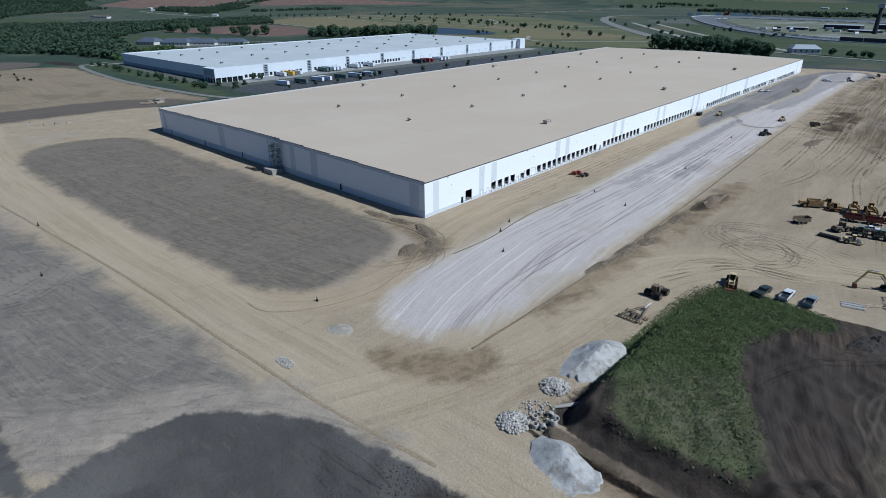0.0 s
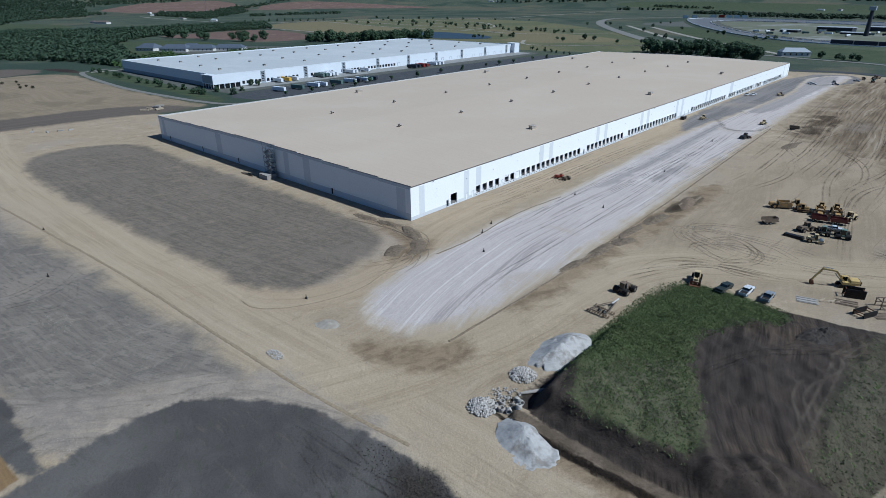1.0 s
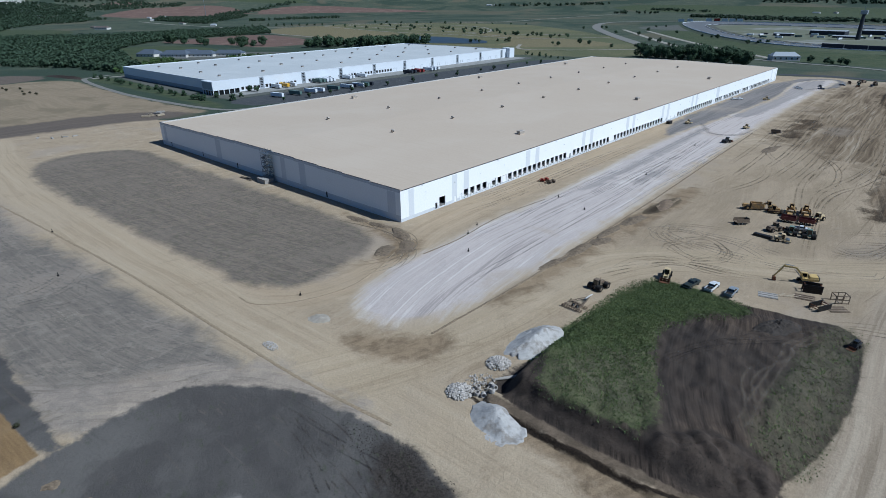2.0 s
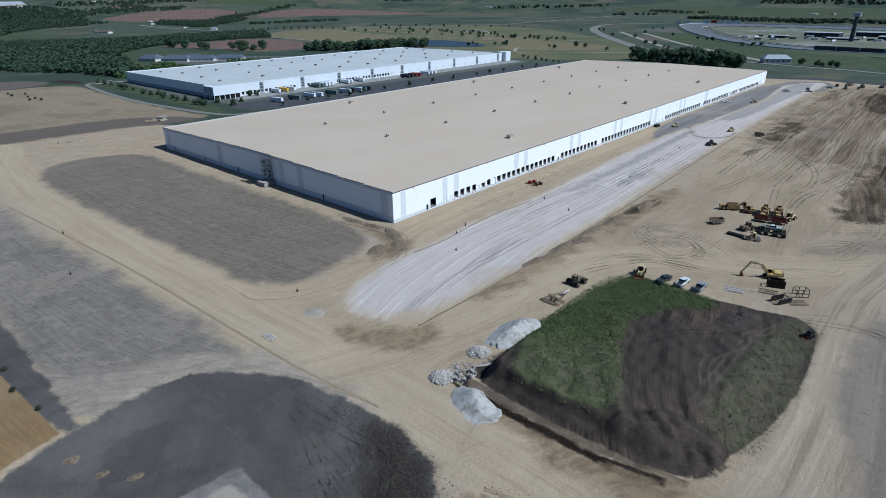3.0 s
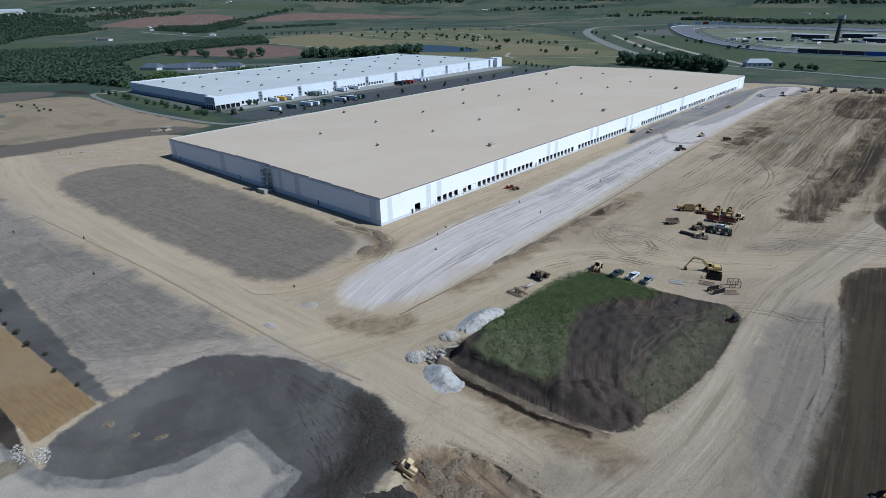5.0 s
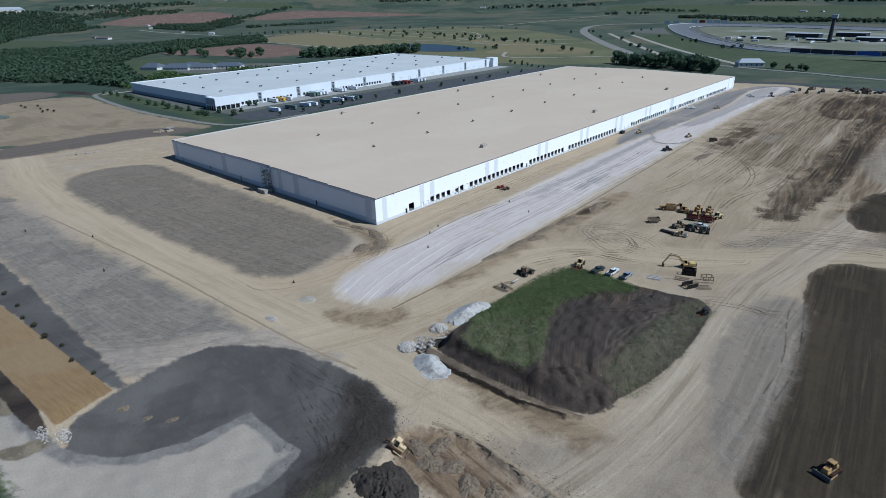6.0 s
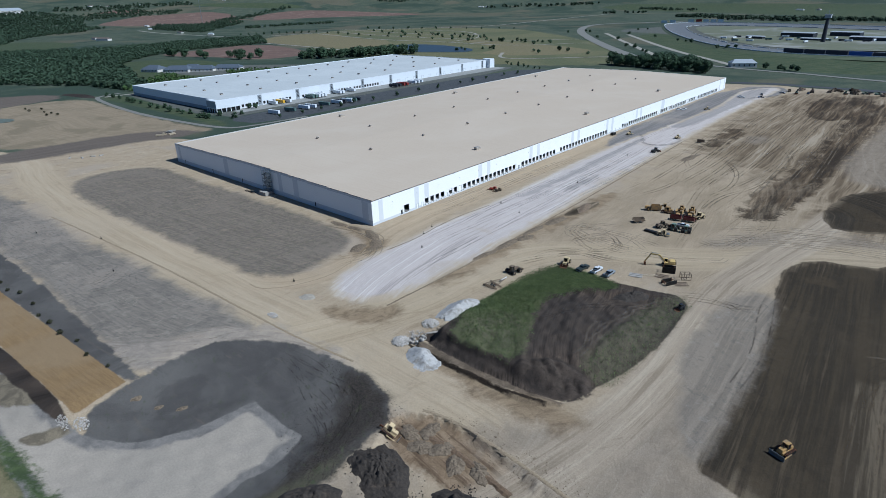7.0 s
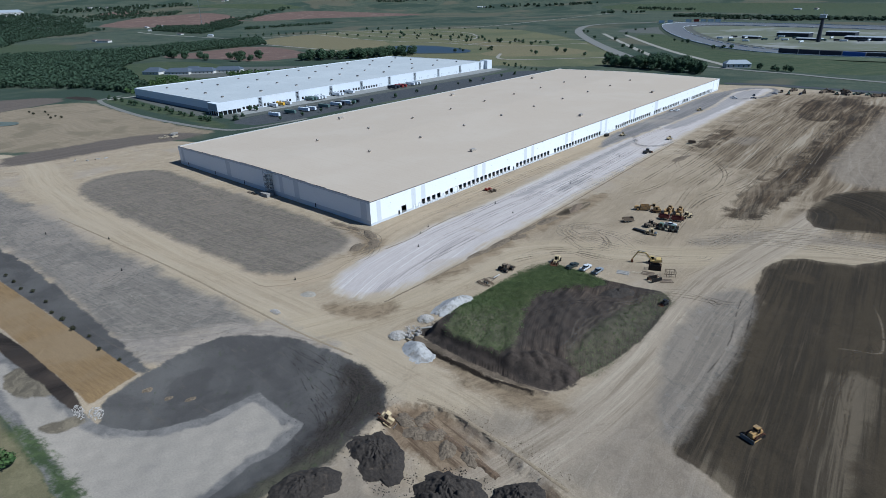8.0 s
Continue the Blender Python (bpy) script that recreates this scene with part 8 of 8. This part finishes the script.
# survey stakes and small things
def marker(x, y, k):
    t = thing("survey_marker", "dark survey marker post in bare earth", "marker post", on_ground(x, y, 40 * k), "survey markers")
    bm = BM()
    tube(bm, (0, 0, -0.1), (0, 0, 1.3), 0.12, 0.1, 7)
    part("post", bm, M_dark_steel, t)
    bm = BM()
    tube(bm, (0, 0, 0), (0, 0, 0.5), 0.35, 0.28, 8)
    part("foot", bm, M_black, t)


for k, (x, y) in enumerate(((20, -61), (37, -4), (44, 124), (24, 17), (-128, -111), (-93, -93), (-49, -104), (30, 66), (-288, -45), (-276, -35), (46, 60), (40, 200), (27, 8))):
    marker(x, y, k)
for k, (x, y) in enumerate(((-310, 36), (-312, 42), (-307, 31), (-316, 46), (-303, 40))):
    bm = BM()
    for j in range(4):
        box(bm, -3.0, 3.0, -1.2 + 0.62 * j, -0.7 + 0.62 * j, 0.2, 1.1 + 0.2 * (j % 2))
    box(bm, -2.4, -2.0, -1.2, 1.2, 0, 0.2)
    box(bm, 2.0, 2.4, -1.2, 1.2, 0, 0.2)
    solid("timber_stack", bm, M_plank if k % 2 == 0 else M_concrete, "pale stacked building timber on dark soil", "timber stack", "stacks west of the warehouse", at=on_ground(x, y, 25 * k))
for k, (x, y) in enumerate(((-278, -40), (-276, -33), (-274, -28), (-286, -46))):
    bm = BM()
    taper(bm, -1.6, 1.6, -0.6, 0.6, 0, 0.7, 0.3, 0.2, 0.15)
    solid("rubble_block", bm, M_concrete, "pale broken concrete block beside the dirt road", "rubble block", "blocks by the dirt road", at=on_ground(x, y, 50 * k))


# ---- wheel tracks, ruts and earth ridges ----
def rut_mat(name, a, b, thin=0.42, strength=0.7):
    """Broken-up wheel marks: the ground shows through where they fade."""
    m, nt, p, co = start_mat(name)
    g1 = n_noise(nt, co, 1.6, 6, 0.7)
    g2 = n_noise(nt, co, 0.11, 6, 0.65)
    wire(nt, p.inputs["Base Color"], n_mix(nt, n_range(nt, g1, 0.35, 0.65), a, b))
    p.inputs["Roughness"].default_value = 0.95
    p.inputs["Specular IOR Level"].default_value = 0.1
    g3 = n_noise(nt, co, 3.2, 5, 0.75)
    both = n_math(nt, "ADD", n_math(nt, "MULTIPLY", g3, 0.4), n_math(nt, "MULTIPLY", g2, 0.6))
    fade = nt.nodes.new("ShaderNodeAttribute")
    fade.attribute_name = "fade"
    wire(nt, p.inputs["Alpha"], n_math(nt, "MULTIPLY", fade.outputs["Fac"], n_range(nt, both, thin - 0.03, thin + 0.16, 0.0, strength)))
    wire(nt, p.inputs["Normal"], n_bump(nt, g1, 0.7, 0.1))
    return m


KK = 0.76
R_dark = rut_mat("dark_earth_rut", rgb(150, 135, 113, KK), rgb(140, 126, 106, KK))
R_pale = rut_mat("pale_dust_rut", rgb(180, 167, 145, KK), rgb(172, 159, 138, KK))
R_stone = rut_mat("grey_stone_rut", rgb(164, 156, 149, KK), rgb(156, 149, 142, KK), 0.42)
R_white = rut_mat("white_stone_rut", rgb(212, 206, 200, KK), rgb(204, 198, 192, KK), 0.44)
R_worn = rut_mat("worn_pale_soil_rut", rgb(122, 112, 100, KK), rgb(108, 99, 88, KK), 0.40, 0.55)
R_soil = rut_mat("pale_soil_rut", rgb(98, 89, 80, KK), rgb(88, 80, 73, KK), 0.42, 0.4)
R_black = rut_mat("black_soil_rut", rgb(52, 48, 45, KK), rgb(46, 43, 40, KK), 0.42, 0.5)
R_brown = rut_mat("brown_earth_rut", rgb(100, 88, 72, KK), rgb(90, 79, 65, KK), 0.43, 0.5)


def tracks(pts, material, label, tread=0.36, gauge=2.1, lift=0.012):
    """A pair of wheel marks along a line."""
    p = np.array(pts, float)
    wob = np.random.RandomState(int(abs(p[0, 0] * 31 + p[0, 1] * 17 + p[-1, 0] * 7)) % 99991)
    p += wob.normal(size=p.shape) * 2.2
    for _ in range(3):
        q = [p[0]]
        for a, b in zip(p[:-1], p[1:]):
            q += [0.75 * a + 0.25 * b, 0.25 * a + 0.75 * b]
        p = np.array(q + [p[-1]])
    run = []
    for a, b in zip(p[:-1], p[1:]):
        n = max(1, int(np.hypot(*(b - a)) / 2.0))
        run += [a + (b - a) * j / n for j in range(n)]
    run = np.array(run + [p[-1]])
    n = len(run)
    run = run[int(n * 0.2 * wob.rand()):n - int(n * 0.25 * wob.rand())]
    d = np.gradient(run, axis=0)
    d /= np.linalg.norm(d, axis=1)[:, None] + 1e-9
    side = np.stack((-d[:, 1], d[:, 0]), 1)
    verts, faces, soft = [], [], []
    tread *= 1.7
    ends = np.clip(np.minimum(np.arange(len(run)), np.arange(len(run))[::-1]) / 8.0, 0, 1)
    for off in ((-gauge / 2, gauge / 2) if gauge else (0.0,)):
        lines = [run + side * (off + s * tread / 2) for s in (-1, 0, 1)]
        zs = [height(l[:, 0], l[:, 1]) + lift for l in lines]
        b = len(verts)
        for j in range(len(run)):
            for l, z, f in zip(lines, zs, (0.0, 1.0, 0.0)):
                verts.append((l[j, 0], l[j, 1], z[j]))
                soft.append(f * ends[j])
            if j:
                i = b + 3 * j
                faces += [(i - 3, i - 2, i + 1, i), (i - 2, i - 1, i + 2, i + 1)]
    me = bpy.data.meshes.new("wheel_track")
    me.from_pydata(verts, [], faces)
    me.attributes.new("fade", "FLOAT", "POINT").data.foreach_set("value", np.array(soft, np.float32))
    me.materials.append(material)
    return tagged(new("wheel_track", me), label, "wheel track", kind="structure")


def ridge(pts, wide, tall, material, label, seed):
    """A low ragged ridge of pushed-up earth."""
    r = random.Random(seed)
    verts, faces = [], []
    p = np.array(pts, float)
    for _ in range(2):
        q = [p[0]]
        for a, b in zip(p[:-1], p[1:]):
            q += [0.75 * a + 0.25 * b, 0.25 * a + 0.75 * b]
        p = np.array(q + [p[-1]])
    run = []
    for a, b in zip(p[:-1], p[1:]):
        n = max(1, int(np.hypot(*(b - a)) / 0.8))
        run += [a + (b - a) * j / n for j in range(n)]
    run = np.array(run + [p[-1]])
    d = np.gradient(run, axis=0)
    d /= np.linalg.norm(d, axis=1)[:, None] + 1e-9
    side = np.stack((-d[:, 1], d[:, 0]), 1)
    for j, (c, s) in enumerate(zip(run, side)):
        k = 0.35 + 0.9 * max(0.0, noise.noise(Vector((c[0] * 0.12, c[1] * 0.12, seed))) + 0.35) + 0.25 * r.random()
        for u, h in ((-1.0, -0.1), (-0.45, 0.55 + 0.4 * r.random()), (0.15, 0.8 + 0.4 * r.random()), (0.6, 0.4 * r.random()), (1.0, -0.1)):
            w = c + s * wide / 2 * u * (0.8 + 0.5 * r.random())
            verts.append((w[0], w[1], ground_at(w[0], w[1]) + (h * tall * k if h > 0 else h)))
        if j:
            b = 5 * j
            faces += [(b - 5 + i, b - 4 + i, b + 1 + i, b + i) for i in range(4)]
    me = bpy.data.meshes.new("earth_ridge")
    me.from_pydata(verts, [], faces)
    me.materials.append(material)
    return tagged(new("earth_ridge", me), label, "earth ridge", kind="structure")


M_ridge = surface("turned_tan_earth", rgb(132, 118, 98, KK), rgb(104, 92, 76, KK), 1.8, 0.3, 0.95, bump=0.12, dirt=rgb(150, 136, 114, KK))
M_berm = surface("loose_tan_earth", rgb(160, 144, 119, KK), rgb(136, 121, 99, KK), 1.8, 0.3, 0.95, bump=0.1, dirt=rgb(170, 156, 132, KK))
ridge([(62.5, -50), (63.5, -20), (63.5, 10), (62.6, 50), (61, 110), (58, 180), (55, 260)], 0.9, 0.3, M_ridge, "low ragged earth ridge along the stone strip", 1)
ridge([(27, -16), (28, 4), (24, 29), (27, 60)], 0.7, 0.15, M_ridge, "low ragged earth edge along the stone strip", 3)
ridge([(113, -84), (122, -81.5), (136, -82.5), (150, -84), (164, -86)], 1.5, 0.2, M_berm, "ragged earth edge above the cut", 10)
ridge([(112, -93), (122, -89), (134, -90), (148, -92)], 2.2, 0.5, surface("rusty_brown_earth", rgb(122, 102, 80, KK), rgb(96, 80, 64, KK), 1.8, 0.3, 0.95, bump=0.12), "rusty brown earth ridge in the cut", 11)
ridge([(66, 84), (69, 92), (69, 102)], 1.6, 0.5, M_ridge, "pushed-up earth beside the strip", 15)
ridge([(-20, -14), (0, -10), (14, -12), (20, -20)], 0.7, 0.15, M_ridge, "low ragged earth edge near the warehouse corner", 16)

ridge([(-150, -98), (-90, -93), (-42, -89), (-22, -88), (9, -87), (35, -86), (51, -85), (65, -83), (80, -81)], 1.3, 0.10, M_berm, "low earth berm beside the dirt road", 31)
r_ = random.Random(41)
for k in range(16):      # up and down the stone strip
    x0 = 31 + 29 * ((k * 0.618) % 1)
    y0 = r_.uniform(-50, 120)
    y1 = y0 + r_.uniform(80, 260)
    dx = r_.uniform(-10, 10)
    x1 = min(56, max(30, x0 + dx))
    tracks([(x0, y0), (x0 + 0.2 * dx, y0 * 0.6 + y1 * 0.4), (x1, y1)], (R_stone, R_white)[k % 2], "wheel marks along the crushed stone strip")
tracks([(20, 268), (26.7, 252.7), (33.9, 240), (46.4, 241.8), (53.7, 255.7), (50.9, 275)], R_stone, "broad grey turning loop on the stone strip", 3.0, 0, 0.010)
tracks([(36, 470), (44, 500), (56, 515), (58, 540)], R_stone, "broad grey turning loop on the stone strip", 3.0, 0, 0.010)
for k in range(6):       # loops before the machine park
    a = 6 + 3 * k
    c = (96 + 3 * k, 58 + 1.5 * k)
    tracks([(c[0] + (14 + a) * math.cos(q), c[1] + (5 + 0.4 * a) * math.sin(q)) for q in np.linspace(0.4 * k, 0.4 * k + 4.6, 9)], (R_dark, R_pale)[k % 2], "turning wheel marks before the machine park")
for k in range(14):      # across the worn northern part
    x = 66 + 6.3 * k
    y = 118 + 9 * (k % 5)
    tracks([(x, y), (x + 3, y + 80), (x - 4, y + 200), (x - 8, y + 330)], (R_brown, R_dark, R_dark)[k % 3], "long wheel marks on scraped earth", 0.6)
for k in range(7):       # pale band before the dark field
    tracks([(128, 76 + 4 * k), (150, 92 + 4 * k), (180, 104 + 4 * k), (230, 112 + 5 * k)], (R_pale, R_dark)[k % 2], "wheel marks crossing pale ground", 0.7)
for k in range(2):
    tracks([(206 + 3 * k, -30), (202 + 3 * k, 10), (206 + 2 * k, 30), (214, 22 - k), (216, -10)], R_brown, "looping wheel marks in the dark field", 0.5)
for k in range(3):       # over the mound
    tracks([(112 + 2.2 * k, -40 + 3 * k), (117 + 2 * k, -20 + 2 * k), (126 + k, 0 + k), (138, 14 + k), (147, 22 + 1.4 * k)], (R_soil, R_black)[k % 2], "wheel marks over the bare mound", 0.5, 2.1, 0.14)
for k in range(6):       # in the basin
    tracks([(52 + 3 * k, -92 - k), (72 + 2 * k, -90 - 2 * k), (92 + k, -93 - 2.4 * k), (105, -104 - 3 * k), (106, -128)], (R_soil, R_black)[k % 2], "wheel marks round the dark basin")
for k in range(6):       # beside the warehouse
    tracks([(20 + 1.5 * k, -40), (22 + k, -22), (16, -8 - k), (6, -7 - k), (-20, -8)], (R_dark, R_pale)[k % 2], "wheel marks at the warehouse corner")
for k in range(5):
    tracks([(4 + 2.8 * k, 10), (6 + 3 * k, 60), (5 + 3.2 * k, 130), (5 + 3.4 * k, 210)], (R_dark, R_pale)[k % 2], "wheel marks along the dock wall")
for k in range(3):       # grey plot
    tracks([(-60 + 9 * k, -96), (-40 + 8 * k, -108), (-48 + 9 * k, -122)], R_soil, "curved wheel marks on the grey plot", 0.4)
# turning marks before the machine park and north of it
def brown_marks(pts, n, gap, label):
    for k in range(n):
        tracks([(x + gap * k, y - gap * 0.8 * k) for x, y in pts], (R_brown, R_dark)[k % 2], label, 0.45)


brown_marks([(84.4, 47.2), (84.4, 54.7), (96.3, 64.4), (103.9, 55.9), (100.5, 42.9), (88.8, 40.3), (84.4, 47.2)], 3, 1.6, "turning wheel marks before the machine park")
brown_marks([(77, 14.5), (82.6, 28.2), (93.5, 37.7), (106, 41.5), (122, 44)], 4, 1.4, "wheel marks curving round the mound")
brown_marks([(128.5, 82.5), (138.5, 78), (143.6, 89.1), (147, 113.6), (148.3, 131.7)], 3, 1.5, "wheel marks looping towards the dark patch")
brown_marks([(120, 65.6), (120.7, 88.6), (111.9, 145), (125.6, 180.7), (128, 240)], 3, 1.8, "wheel marks leading north from the machine park")
brown_marks([(138, 24), (150, 28), (160, 31), (168, 33)], 3, 2.0, "wheel marks crossing beside the dark field")
for k in range(2):       # ditch along the dark field's edge
    tracks([(168.5 + k, 62), (171.5 + k, 30), (174.5 + k, 0), (175.5 + k, -30), (176 + k, -52)], R_black, "thin dark ditch along the field's edge", 0.5, 0)
for k in range(5):       # pale furrows at the far side of the dark field
    tracks([(202 + 1.9 * k, -46), (202.5 + 1.9 * k, -24), (202 + 1.8 * k, 2), (207 + 1.2 * k, 14)], R_brown, "pale furrow in the dark field", 0.5, 0)
tracks([(198, 22), (203, 21), (208, 23), (212, 30), (208, 50), (204, 64)], R_dark, "curved wheel mark in the dark field", 0.7, 0)
for k in (0, 2):         # worn tracks across the mound's bare side
    tracks([(143.2 - 0.8 * k, 21), (135.2 - 0.9 * k, 4), (132.2 - 1.1 * k, -5.3), (131.8 - 1.2 * k, -20.6), (134 - 1.3 * k, -31), (136.4 - 1.4 * k, -42.8)], R_worn, "worn wheel marks across the mound", 0.7, 1.9, 0.16)
M_dig = surface("turned_brown_earth", rgb(130, 116, 97, KK), rgb(100, 88, 73, KK), 1.8, 0.5, 0.95, bump=0.3, dirt=rgb(74, 65, 53, KK))
ridge([(7.7, -73.5), (14, -73.9), (20, -68.6), (23.5, -61.5), (27.7, -49.5), (23.7, -32), (18.8, -21.6)], 0.7, 0.10, M_berm, "thin earth ridge curving round the stone strip's end", 23)
for n, (x, y, a, b, h, turn) in enumerate(((-16, -8.8, 6, 2.0, 0.5, 4), (-4, -7.6, 5, 2.0, 0.6, 6), (8, -8.5, 6, 2.6, 0.6, -20), (17, -14, 5, 2.6, 0.6, -50), (15, -23, 5, 3, 0.5, -60), (21, -18, 4, 2, 0.5, 70))):
    heap("earth_mound", "low mound of dug-up brown earth near the warehouse", "earth mound", x, y, a, b, h, M_dig, turn, 0.7, 60 + n, 5, "dug-up earth by the warehouse")
for n, (x, y, a, b, h, turn) in enumerate(((63.4, 9, 1.6, 8, 0.5, -6), (64.2, 24, 2.0, 9, 0.7, 0), (66.2, 35, 2.8, 5, 0.6, -20), (64.2, 46, 1.8, 9, 0.5, 0), (65.8, 62, 2.6, 9, 0.7, -10), (75, 222, 3, 12, 0.6, -8))):
    heap("earth_mound", "low mound of scraped-up brown earth beside the strip", "earth mound", x, y, a, b, h, M_dig, turn, 0.8, 80 + n, 6, "scraped-up earth along the strip")
for n, (x, y) in enumerate(((116, -92), (121, -94), (126, -91), (119, -88), (132, -93), (138, -91))):
    heap("earth_mound", "low mound of turned brown earth in the cut", "earth mound", x, y, 3.6, 2.4, 0.7, M_dig, 30 * n, 0.9, 100 + n, 5, "turned earth in the cut")
for n, (x, y) in enumerate(((44, -133), (51, -130), (57, -126))):
    heap("earth_mound", "small turned-up loop of tan earth in the dark basin", "earth mound", x, y, 0.9, 1.8, 0.3, M_dig, -20, 0.5, 110 + n, 4, "turned earth in the basin")
rn = random.Random(93)
for n in range(16):      # long curving marks on the scraped northern ground
    x0, y0 = rn.uniform(72, 150), rn.uniform(120, 330)
    bend = rn.uniform(-14, 14)
    run = rn.uniform(50, 130)
    tracks([(x0, y0), (x0 + bend, y0 + 0.35 * run), (x0 + 0.4 * bend, y0 + 0.7 * run), (x0 - bend, y0 + run)], (R_brown, R_dark)[n % 3 == 2], "curving wheel marks on scraped earth", 0.6, 2.4)
